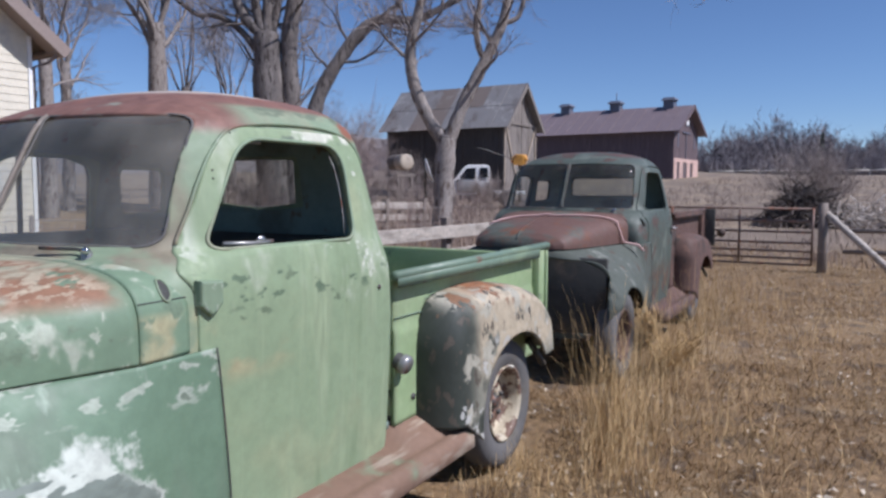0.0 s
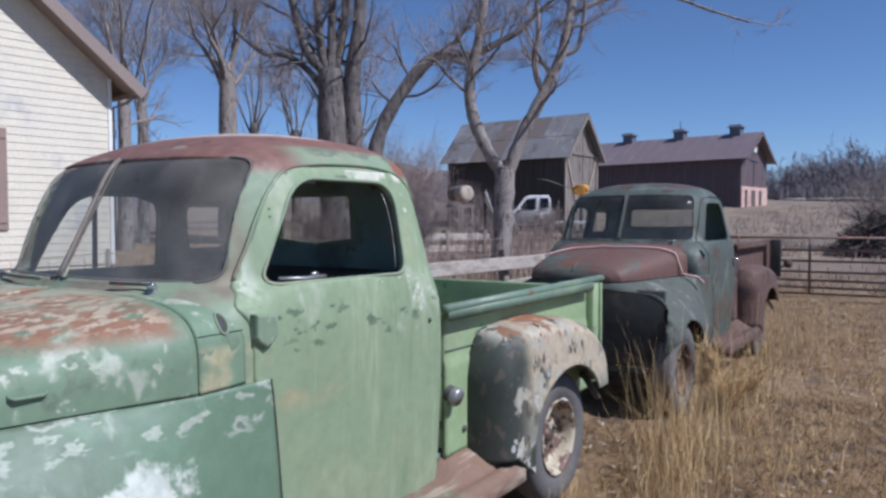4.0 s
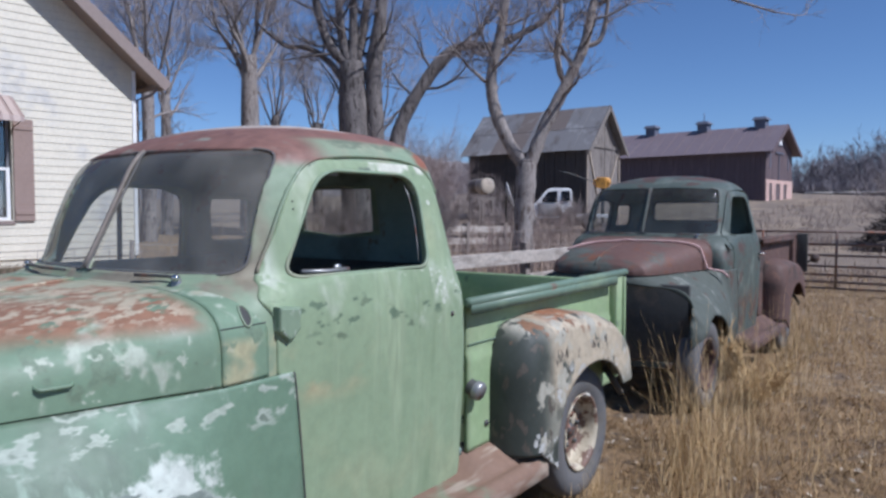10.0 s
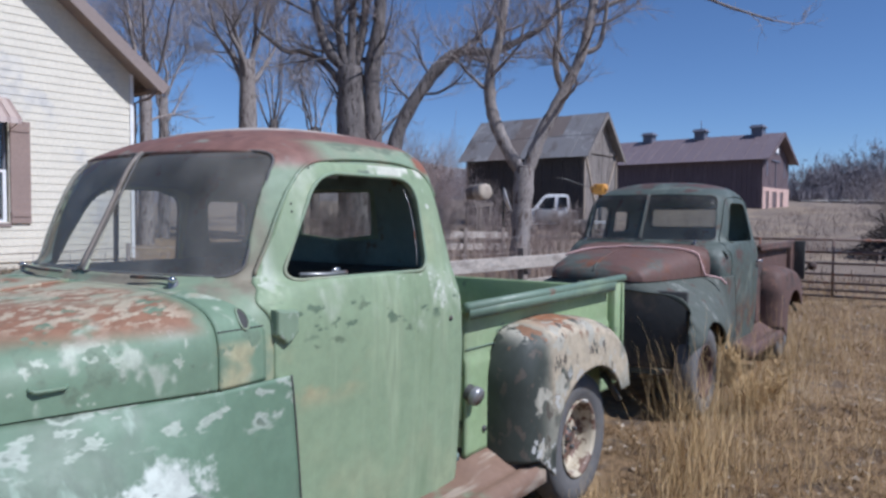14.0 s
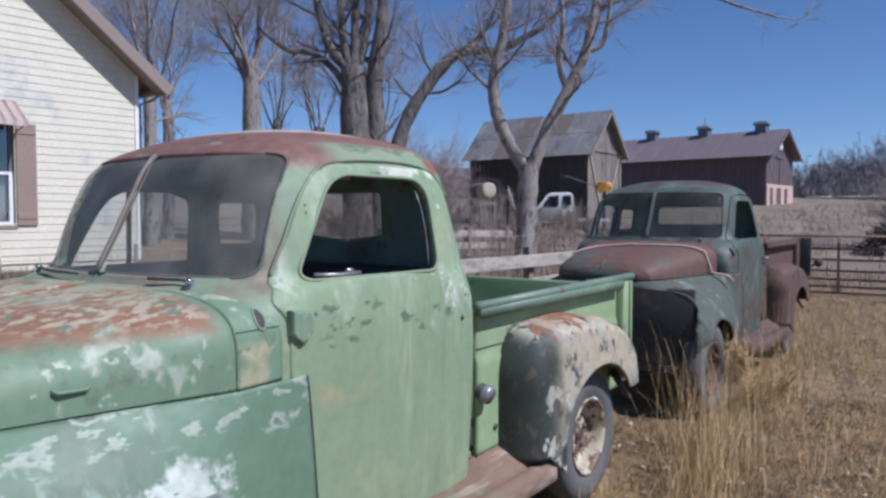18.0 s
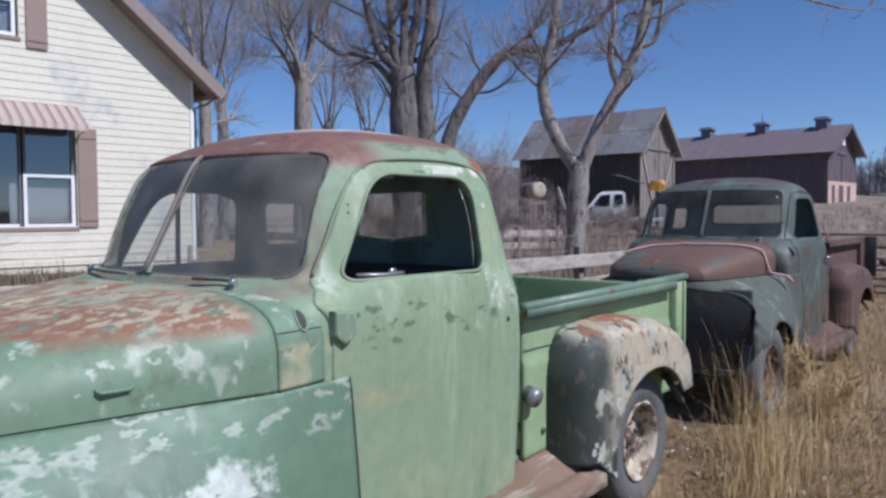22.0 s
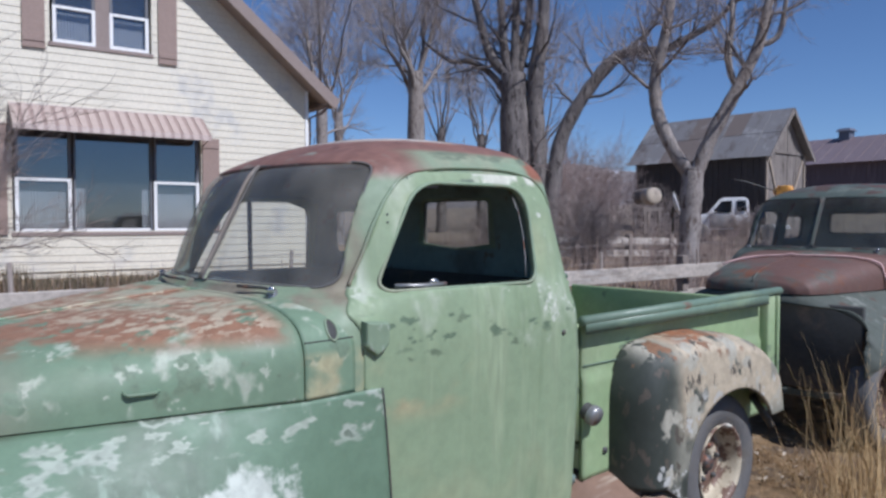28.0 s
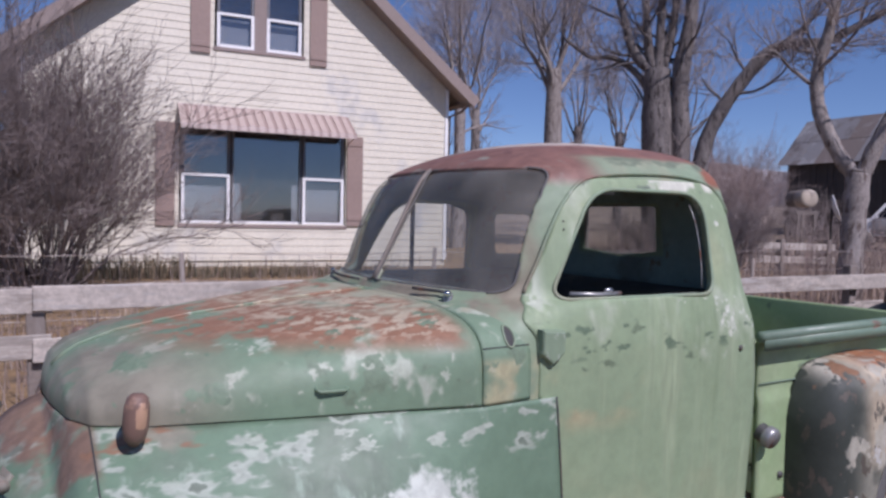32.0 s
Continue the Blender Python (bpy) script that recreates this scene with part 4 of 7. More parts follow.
        part("inner_wing", mirrored(b) if far else b, M["dark"], fe)
    if not own["near"]:
        # added dark panel: the gloom of the open bay is put in as colour
        part("bay_blank", box(-1.12, -1.08, 0.02, 2 * YC - 0.02, 0.36, 0.93, 0.01), M["dark"], truck)
    if own["near"]:
        nose = [[(-1.335 + 0.07 * (abs(v - YC) / 0.5) ** 2 + 0.20 * max(0, (z - 0.75) / 0.23) ** 2, v, z) for v in np.linspace(YC - 0.32, YC + 0.32, 24)] for z in np.linspace(0.50, 0.85, 12)]
        gp = solid(part("grille_panel", sheet(np.array(nose)), mt["nose"], truck, own["nose_label"]), 0.012)
        for z in np.linspace(0.58, 0.86, 5):
            part("grille_bar", tube([(-1.345 + 0.07 * (abs(v - YC) / 0.5) ** 2, v, z) for v in np.linspace(YC - 0.42, YC + 0.42, 16)], 0.016, 8), mt["nose"], gp)
        for side in (1, -1):
            part("fog_recess", moved(lathe([(0.12, 0.0), (0.115, -0.012), (0.09, -0.012), (0.001, 0.0)], 26, "x"), Matrix.Translation((-1.315, YC + side * 0.36, 0.68))), M["dark"], gp)
    if own["bumper"]:
        bp = part("bumper", box(-1.50, -1.46, YC - 0.86, YC + 0.86, 0.42, 0.55, 0.015), own["bumper"], truck)
    for s in (-0.35, 0.35) if own["bumper"] else ():
        part("bumper_bracket", box(-1.47, -1.1, YC + s - 0.03, YC + s + 0.03, 0.45, 0.50), M["steel"], bp)
    part("engine_block", box(-1.1, -0.3, YC - 0.25, YC + 0.25, 0.5, 0.95, 0.03), M["dark"], truck)
    for s in (-0.36, 0.36):
        part("chassis_rail", box(-1.45 if own["near"] else -1.05, 2.75, YC + s - 0.04, YC + s + 0.04, 0.40, 0.50, 0.008), M["steel"], truck)
    for x in (-0.875, 1.97):
        part("axle", tube([(x, 0.1, 0.36), (x, 2 * YC - 0.1, 0.36)], 0.045, 12), M["steel"], truck)
    # running boards
    for far in (False, True):
        prof = [(0.06, 0.405), (-0.02, 0.392), (-0.085, 0.385), (-0.10, 0.378), (-0.112, 0.386), (-0.145, 0.376), (-0.164, 0.352), (-0.166, 0.30), (-0.15, 0.285), (-0.05, 0.30), (0.06, 0.30)]
        xs2 = np.linspace(0.10, 1.42, 24)
        vv = [(x, y, z + 0.075 * float(np.clip((x - 1.02) / 0.06, 0, 1)) * float(np.clip((y + 0.10) / 0.13, 0, 1)) * (z > 0.37)) for x in xs2 for y, z in prof]
        k = len(prof)
        ff = [(i * k + j, i * k + j + 1, (i + 1) * k + j + 1, (i + 1) * k + j) for i in range(len(xs2) - 1) for j in range(k - 1)] + [tuple(range(k))[::-1], tuple(range((len(xs2) - 1) * k, len(xs2) * k))]
        b = raw(vv, ff)
        part("running_board", mirrored(b) if far else b, mt["step"], truck, own["step_label"])
    # box
    bx0, bx1 = 1.068, 2.66
    up = 0.0 if own["near"] else 0.10
    for far in (False, True):
        X, Z = np.meshgrid(np.linspace(bx0, bx1, 60), np.linspace(0.46, 1.085 + up, 30))
        Y = 0.03 + 0.004 * np.sign(Z - 0.86) * np.minimum(1, np.abs(Z - 0.86) / 0.008)
        b = sheet(np.stack([X, Y, Z], -1))
        bs = solid(part("box_side", mirrored(b) if far else b, mt["bed"], truck, own["bed_label"]), 0.02, -1.0)
        for xa, xb_, zz in ((bx0, 1.75, 0.907), (1.13, 1.235, 0.704)):
            b = tube([(xa, 0.029, zz), (xb_, 0.029, zz)], 0.0028, 6)
            part("pressed_seam", mirrored(b) if far else b, mt["rail"], bs)
        b = tube([(bx0 - 0.05, -0.002, 1.088 + up), (bx1 + 0.06, -0.002, 1.100 + up)], [0.021, 0.021], 12)
        rail = part("top_rail", mirrored(b) if far else b, mt["rail"], bs)
        b = box(bx0 - 0.045, bx1 - 0.1, -0.020, -0.014, 1.040 + up, 1.088 + up)
        part("rail_lip", mirrored(b) if far else b, mt["rail"], bs)
        b = box(bx1 - 0.085, bx1 + 0.0, -0.012, 0.052, 0.50, 1.08 + up, 0.008)
        part("corner_post", mirrored(b) if far else b, mt["bed"], bs)
        b = box(bx1 + 0.012, bx1 + 0.035, -0.02, 0.05, 0.50, 1.075 + up, 0.006)
        part("tailgate_edge", mirrored(b) if far else b, mt["bed"], bs)
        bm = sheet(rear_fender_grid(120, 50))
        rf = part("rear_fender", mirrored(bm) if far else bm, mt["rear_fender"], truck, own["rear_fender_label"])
        solid(rf, 0.012, 1.0)
        b = tube([(2.36, -0.03, 0.60), (2.43, -0.10, 0.45)], 0.018, 8)
        part("fender_brace", mirrored(b) if far else b, M["steel"], rf)
        for bxx, bz in ((1.235, 0.553),):
            b = moved(lathe([(0.014, 0.0), (0.013, -0.008), (0.001, -0.009)], 12), Matrix.Translation((bxx - 0.03, 0.026, bz)))
            part("bolt", mirrored(b) if far else b, M["steel"], bs)
    part("box_front", box(bx0, bx0 + 0.02, 0.05, 2 * YC - 0.05, 0.5, 1.07), mt["bed"], truck)
    fl = part("box_floor", box(bx0, bx1, 0.05, 2 * YC - 0.05, 0.58, 0.61), M["bed_floor"], truck)
    for k in range(8):
        y = 0.14 + k * (2 * YC - 0.28) / 7
        part("floor_strip", box(bx0 + 0.03, bx1 - 0.03, y - 0.012, y + 0.012, 0.61, 0.622, 0.003), M["steel"], fl)
    if not own["near"]:
        # the shade on the plank's front is put into its dark colour
        part("tailgate_plank", box(bx1 + 0.04, bx1 + 0.07, -0.13, 0.06, 0.78, 1.21, 0.006), M["dark"], truck, "upright plank at the box end, coloured dark for its shaded front")
        tl = part("tail_lamp", moved(lathe([(0.02, 0.05), (0.045, 0.03), (0.05, -0.02), (0.04, -0.05), (0.001, -0.06)], 18, "x"), Matrix.Translation((bx1 + 0.16, -0.19, 0.93))), M["t2_bed"], truck, "rusted round tail lamp")
        part("lamp_bracket", tube([(bx1 + 0.16, -0.19, 0.93), (bx1 + 0.10, 0.02, 0.80)], 0.012, 8), M["steel"], tl)
    if own["tailgate"]:
        part("tailgate", box(bx1 + 0.04, bx1 + 0.065, 0.06, 2 * YC - 0.06, 0.56, 1.05, 0.01), mt["bed"], truck)
    if own["near"]:
        neck = moved(lathe([(0.034, 0.0), (0.033, -0.03), (0.030, -0.04)], 20), Matrix.Translation((1.078, 0.026, 0.735)) @ pose(0, 0, 0, 18, 0, 0))
        fill = part("fuel_neck", neck, M["steel"], truck, "dull steel fuel filler with its cap")
        part("fuel_cap", moved(lathe([(0.040, -0.03), (0.040, -0.052), (0.034, -0.062), (0.001, -0.064)], 22), Matrix.Translation((1.078, 0.026, 0.735)) @ pose(0, 0, 0, 18, 0, 0)), M["dull"], fill)
        # hinge cover under the corner of the door's window
        ol = [(0.0, 1.180), (0.084, 1.174), (0.084, 1.110), (0.066, 1.092), (0.040, 1.078), (0.012, 1.100), (0.0, 1.110)]
        k = len(ol)
        rings = [[(0.042 + (x - 0.042) * f, y, 1.135 + (z - 1.135) * f) for x, z in ol] for f, y in ((1.0, 0.002), (0.99, -0.018), (0.93, -0.025), (0.82, -0.027))]
        hb = raw(sum(rings, []), [(r * k + i, r * k + (i + 1) % k, (r + 1) * k + (i + 1) % k, (r + 1) * k + i) for r in range(3) for i in range(k)] + [tuple(range(3 * k, 4 * k))])
        bmesh.ops.recalc_face_normals(hb, faces=hb.faces)
        part("hinge_cover", hb, M["hinge"], truck, "green hinge cover on the door corner", False)
    for x, y in ((1.985, 0.0), (-0.875, -0.01)):
        y = y if own["near"] else y + 0.03
        wheel_parts(truck, x, y, 0.335, -1, M["wheel"] if own["near"] else M["t2_bed"])
        wheel_parts(truck, x, 2 * YC - y, 0.335, 1, M["wheel"] if own["near"] else M["t2_bed"])


green_truck = thing("pickup_truck", (0, 0, 0), "derelict pale green pickup truck with rusted roof, on dry grass", "truck", "old pickup trucks")
build_truck(green_truck, {"cab": M["cab"], "door": M["door"], "hood": M["hood"], "fender": M["fender"], "rear_fender": M["rear_fender"], "bed": M["bed"], "rail": M["rail"], "step": M["step"], "nose": M["nose"], "glass": M["glass"], "trim": M["cab"], "divider": M["divider"]},
            {"near": True, "hood_width": 1.0, "tailgate": True, "bumper": M["steel"], "cab_label": "green cab with red-rusted roof", "door_label": "pale green door with worn paint", "hood_label": "green hood with a rusty top", "fender_label": "teal fender with white primer patches", "nose_label": "", "step_label": "rust-brown running board", "bed_label": "light green box side", "rear_fender_label": "dark and cream mottled rear fender"})

DARK_POSE = Matrix.Translation((5.0, 0.245, 0)) @ pose(0, 0, 0, 0, 0, -0.3) @ Matrix.Translation((-0.07, -0.33, 0))
dark_truck = thing("pickup_truck", (4.93, -0.13, 0.0), "derelict dark green pickup truck with red-brown hood, in weeds", "truck", "old pickup trucks")
build_truck(dark_truck, {"cab": M["t2_cab"], "door": M["t2_cab"], "hood": M["t2_hood"], "fender": M["t2_fender"], "rear_fender": M["t2_bed"], "bed": M["t2_bed"], "rail": M["t2_bed"], "step": M["t2_bed"], "nose": M["dark"], "glass": M["glass2"], "trim": M["t2_cab"], "divider": M["t2_cab"]},
            {"near": False, "hood_width": 0.83, "tailgate": False, "bumper": None, "cab_label": "dull dark green cab", "door_label": "", "hood_label": "red-brown hood", "fender_label": "grey-green weathered fender", "nose_label": "dark nose panel", "step_label": "", "bed_label": "rusted box side", "rear_fender_label": "rusted rear fender"})

dark_truck.matrix_world = DARK_POSE
M["rope"] = mat("faded_pink_rope", (0.55, 0.36, 0.33), [], 0.8)
rp = []
for k in range(34):
    y = 1.12 - 0.95 * k / 33
    x = float(np.interp(y, [0.17, 0.30, 0.50, 0.76, 0.95, 1.12], [-0.36, -0.42, -0.50, -0.55, -0.62, -0.80]))
    p, q = hood_bow(x)
    s = min(0.9999, abs(y - YC) / (0.86 * (YC - hood_edge(x)))) ** (1 / p)
    rp.append((x, y, 0.985 + (hood_top(x) - 0.985) * math.sqrt(1 - s * s) ** q + 0.012 + 0.010 * math.exp(-((y - YC) / 0.03) ** 2)))
rp += [(-0.33, 0.12, 1.0), (-0.29, 0.05, 0.985), (-0.27, 0.01, 0.975), (-0.26, -0.03, 0.93)]
rope = link("rope", tube([tuple(DARK_POSE @ Vector(p)) for p in rp], 0.009, 6), M["rope"])
tagged(rope, "faded pink rope laid across the dark truck's hood", "rope")

# ---- ground ----


def ground_z(x, y):
    far = 0.045 * max(0.0, x - 14) if x < 75 else 0.045 * 61 + 0.02 * (x - 75)
    return far + 0.045 * max(0.0, y - 3.5) * (1.0 if y < 22 else 22 / y)


def ground_at(x, y):
    return ground_z(x, y) + 0.035 * noise.noise(Vector((x * 0.7, y * 0.7, 0))) + 0.015 * noise.noise(Vector((x * 2.3, y * 2.3, 5)))


def earth(name, base, patches):
    m = mat(name, base, patches, 0.95, bump=0.7, bump_scale=30.0, fine=0.35, fine_scale=18.0)
    return m


M["earth"] = earth("dry_pasture", (0.215, 0.14, 0.07), [((0.30, 0.21, 0.112), 1.2, 0.5, 0.62, None, None), ((0.12, 0.085, 0.055), 4.0, 0.50, 0.64, None, None), ((0.40, 0.33, 0.23), 11.0, 0.60, 0.68, None, None), ((0.205, 0.16, 0.12), 0.15, 0.25, 0.4, ("x", 13, 19), None), ((0.29, 0.225, 0.155), 0.5, 0.46, 0.62, ("x", 15, 25), None), ((0.14, 0.105, 0.08), 1.3, 0.54, 0.64, ("x", 15, 25), None), ((0.40, 0.36, 0.31), 2.6, 0.66, 0.70, ("x", 15, 22), None)])
gx = np.r_[-400, -150, -60, -30, np.linspace(-14, 22, 130), np.linspace(23, 60, 40), 70, 85, 110, 150, 220, 400, 900]
gy = np.r_[-700, -300, -120, -50, -25, np.linspace(-13, 16, 110), np.linspace(17, 50, 30), 65, 90, 130, 250, 500, 900]
gverts = [(x, y, ground_at(x, y)) for y in gy for x in gx]
gfaces = [(j * len(gx) + i, j * len(gx) + i + 1, (j + 1) * len(gx) + i + 1, (j + 1) * len(gx) + i) for j in range(len(gy) - 1) for i in range(len(gx) - 1)]
gme = bpy.data.meshes.new("ground")
gme.from_pydata(gverts, [], gfaces)
gme.polygons.foreach_set("use_smooth", [True] * len(gme.polygons))
gme.materials.append(M["earth"])
tagged(new("ground", gme), "dry brown pasture with trodden soil and stubble", "ground", kind="structure")

# ---- grass and weeds ----


def blades(name, spots, material, label, category="grass", bend=0.35):
    """spots: (x, y, height, lean x, lean y, width). Each blade is a bent strip that narrows to its tip."""
    V, F = [], []
    for x, y, h, lx, ly, w in spots:
        z = ground_at(x, y) - 0.01
        a = random.uniform(0, math.pi)
        dx, dy = math.cos(a) * w, math.sin(a) * w
        k = len(V)
        V += [(x - dx, y - dy, z), (x + dx, y + dy, z), (x + lx * 0.35 + dx * 0.7, y + ly * 0.35 + dy * 0.7, z + h * 0.55), (x + lx * 0.35 - dx * 0.7, y + ly * 0.35 - dy * 0.7, z + h * 0.55), (x + lx, y + ly, z + h)]
        F += [(k, k + 1, k + 2, k + 3), (k + 3, k + 2, k + 4)]
    me = bpy.data.meshes.new(name)
    me.from_pydata(V, [], F)
    me.materials.append(material)
    return tagged(new(name, me), label, category, kind="stuff")


def straw(name, a, b, patch=None):
    m = bpy.data.materials.new(name)
    m.use_nodes = True
    nt = m.node_tree
    geo, mix = nt.nodes.new("ShaderNodeNewGeometry"), nt.nodes.new("ShaderNodeMix")
    mix.data_type = "RGBA"
    mix.inputs["A"].default_value, mix.inputs["B"].default_value = (*a, 1), (*b, 1)
    nt.links.new(geo.outputs["Random Per Island"], mix.inputs["Factor"])
    out = mix.outputs["Result"]
    if patch:
        tone = nt.nodes.new("ShaderNodeMix")
        tone.data_type, tone.blend_type = "RGBA", "MULTIPLY"
        tone.inputs["B"].default_value = (*patch, 1)
        spread, span = nt.nodes.new("ShaderNodeTexNoise"), nt.nodes.new("ShaderNodeMapRange")
        spread.inputs["Scale"].default_value, spread.inputs["Detail"].default_value = 1.1, 4.0
        span.inputs["From Min"].default_value, span.inputs["From Max"].default_value = 0.42, 0.60
        nt.links.new(nt.nodes.new("ShaderNodeTexCoord").outputs["Object"], spread.inputs["Vector"])
        nt.links.new(spread.outputs["Fac"], span.inputs["Value"])
        nt.links.new(span.outputs[0], tone.inputs["Factor"])
        nt.links.new(out, tone.inputs["A"])
        out = tone.outputs["Result"]
    nt.links.new(out, nt.nodes["Principled BSDF"].inputs["Base Color"])
    nt.nodes["Principled BSDF"].inputs["Roughness"].default_value = 0.85
    return m


M["straw"] = straw("dry_straw", (0.18, 0.115, 0.052), (0.43, 0.295, 0.142), (0.58, 0.50, 0.41))
M["gold"] = straw("tall_dry_grass", (0.40, 0.26, 0.11), (0.66, 0.48, 0.245))
M["weed"] = straw("dead_weed_stems", (0.19, 0.135, 0.115), (0.40, 0.32, 0.265))
M["litter"] = straw("pale_leaf_litter", (0.38, 0.31, 0.22), (0.62, 0.55, 0.44))
rng = random.Random(7)


def under_truck(x, y):
    return (-1.5 < x < 2.8 and -0.1 < y < 1.7) or (3.4 < x < 7.8 and -0.15 < y < 1.6)


spots = []
while len(spots) < 130000:
    if len(spots) < 112000:
        far = rng.random() ** 1.5
        x, y = 0.3 + far * 17, rng.uniform(-7.5, 2.6) * (0.45 + far * 0.8)
    else:
        x, y = rng.uniform(-6, 5), rng.uniform(-6.5, 3.5)
    if under_truck(x, y) and rng.random() < 0.85:
        continue
    if noise.noise(Vector((x * 0.8, y * 0.8, 3))) + 0.5 * rng.random() < -0.05:
        continue
    tuft = 1.0 + 0.8 * max(0.0, noise.noise(Vector((x * 2.2, y * 2.2, 8))))
    h = rng.uniform(0.015, 0.075) * tuft * (1.8 if rng.random() < 0.08 else 1)
    spots.append((x, y, h, rng.gauss(0, 0.075), rng.gauss(0, 0.075), rng.uniform(0.0016, 0.0036)))
blades("short_grass", spots, M["straw"], "short dry straw-coloured grass over the pasture")


def stalks(name, spots, material, label):
    """Thin dead stalks that curl over: (x, y, height, heading, curl, width)."""
    V, F = [], []
    for x, y, h, a, curl, w in spots:
        p, tilt, k = Vector((x, y, ground_at(x, y) - 0.01)), rng.uniform(0.02, 0.3), len(V)
        side = Vector((math.sin(a + 0.6), -math.cos(a + 0.6), 0)) * w
        for s in range(7):
            f = 1 - 0.75 * s / 6
            V += [tuple(p - side * f), tuple(p + side * f)]
            p = p + Vector((math.sin(tilt) * math.cos(a), math.sin(tilt) * math.sin(a), math.cos(tilt))) * (h / 6)
            tilt += curl * rng.uniform(0.3, 1.6) / 6
            a += rng.gauss(0, 0.18)
        F += [(k + 2 * s, k + 2 * s + 1, k + 2 * s + 3, k + 2 * s + 2) for s in range(6)]
    me = bpy.data.meshes.new(name)
    me.from_pydata(V, [], F)
    me.materials.append(material)
    return tagged(new(name, me), label, "grass", kind="stuff")


spots = []
CLUMPS = ((1.98, -0.13, 0.16, 140, 0.15), (1.72, -0.12, 0.14, 90, 0.12), (1.45, -0.14, 0.15, 60, 0.12), (4.3, -0.30, 0.15, 90, 0.62), (4.55, -0.36, 0.15, 70, 0.8), (2.30, -0.56, 0.17, 110, 0.62), (2.62, -0.44, 0.18, 120, 0.78), (1.95, -0.66, 0.14, 70, 0.46), (2.95, -0.75, 0.25, 60, 0.5), (3.05, -0.32, 0.16, 60, 0.85), (3.25, -0.45, 0.22, 45, 0.62), (2.80, -0.50, 0.25, 50, 0.45), (3.6, -0.65, 0.4, 40, 0.40), (2.2, -0.9, 0.5, 40, 0.28), (5.0, -1.0, 0.6, 40, 0.42), (3.8, -0.30, 0.2, 50, 0.6), (4.7, -0.50, 0.2, 60, 0.75), (5.6, -0.42, 0.2, 50, 0.75), (6.9, -0.35, 0.25, 80, 0.95), (7.5, -0.55, 0.3, 50, 0.7), (6.2, -0.75, 0.5, 40, 0.5), (4.2, -1.2, 0.6, 40, 0.38), (8.5, -1.0, 0.8, 60, 0.45), (1.6, -0.28, 0.25, 50, 0.2), (2.0, -0.36, 0.3, 60, 0.22))
for cx, cy, r, n, hh in CLUMPS:
    for _ in range(n):
        a, q = rng.uniform(0, 2 * math.pi), 1.5 * r * rng.random() ** 0.8
        spots.append((cx + q * math.cos(a), cy + q * math.sin(a), hh * rng.uniform(0.35, 1.15), rng.uniform(0, 6.3), rng.gauss(0.5, 0.5), rng.uniform(0.0013, 0.0026)))
for _ in range(2600):
    far = rng.random() ** 1.3
    x, y = 1.2 + far * 12, rng.uniform(-5.5, -0.2) * (0.4 + 0.7 * far)
    spots.append((x, y, rng.uniform(0.08, 0.32), rng.uniform(0, 6.3), rng.uniform(0.6, 2.6), rng.uniform(0.0012, 0.0024)))
for _ in range(110):
    far = rng.random() ** 1.2
    x, y = 1.8 + far * 9, rng.uniform(-4, -0.25) * (0.4 + 0.7 * far)
    spots.append((x, y, rng.uniform(0.3, 0.65), rng.uniform(0, 6.3), rng.uniform(0.4, 1.8), rng.uniform(0.0018, 0.003)))
stalks("tall_grass", spots, M["gold"], "thin golden dead stalks curling over beside the trucks")
spots = []
for _ in range(15000):
    x, y = rng.uniform(-10, 24), 0
    y = 3.9 - 0.1 * x + abs(rng.gauss(0, 3.2)) if rng.random() < 0.8 else rng.uniform(3.4, 12) - 0.1 * x
    if y > 11.2 and x < 8:
        continue
    h = rng.uniform(0.25, 0.95) * (1.5 if x > 8 and y > 4.5 else 0.7)
    if x < 6 and rng.random() < 0.5:
        continue
    spots.append((x, y, h, rng.gauss(0, 0.16) * h, rng.gauss(0, 0.16) * h, rng.uniform(0.003, 0.007)))
blades("weed_thicket", spots, M["weed"], "grey-brown dead weeds behind the plank fence", "weeds")
spots = []
for _ in range(16000):
    x, y = 14 + 50 * rng.random() ** 1.6, rng.uniform(-16, 7)
    if noise.noise(Vector((x * 0.35, y * 0.5, 1))) < 0.02 and rng.random() < 0.75:
        continue
    h = rng.uniform(0.06, 0.26) * (1.0 + 0.02 * x)
    spots.append((x, y, h, rng.gauss(0, 0.3) * h, rng.gauss(0, 0.3) * h, rng.uniform(0.006, 0.014)))
blades("field_stubble", spots, M["weed"], "brown dead stubble over the field beyond the gate", "grass")
V, F = [], []
for _ in range(2600):
    far = rng.random() ** 1.4
    x, y = 0.6 + far * 13, rng.uniform(-6, 2.0) * (0.5 + far * 0.7)
    if under_truck(x, y):
        continue
    s, a, z = rng.uniform(0.008, 0.028), rng.uniform(0, 6.3), ground_at(x, y) + 0.012
    k = len(V)
    c, d = math.cos(a) * s, math.sin(a) * s
    V += [(x - c, y - d, z), (x + d * 0.5, y - c * 0.5, z + rng.uniform(0, 0.02)), (x + c, y + d, z + rng.uniform(0, 0.015)), (x - d * 0.5, y + c * 0.5, z + rng.uniform(0, 0.02))]
    F.append((k, k + 1, k + 2, k + 3))
me = bpy.data.meshes.new("leaf_litter")
me.from_pydata(V, [], F)
me.materials.append(M["litter"])
tagged(new("leaf_litter", me), "pale dry leaves and straw bits on soil", "leaves", kind="stuff")

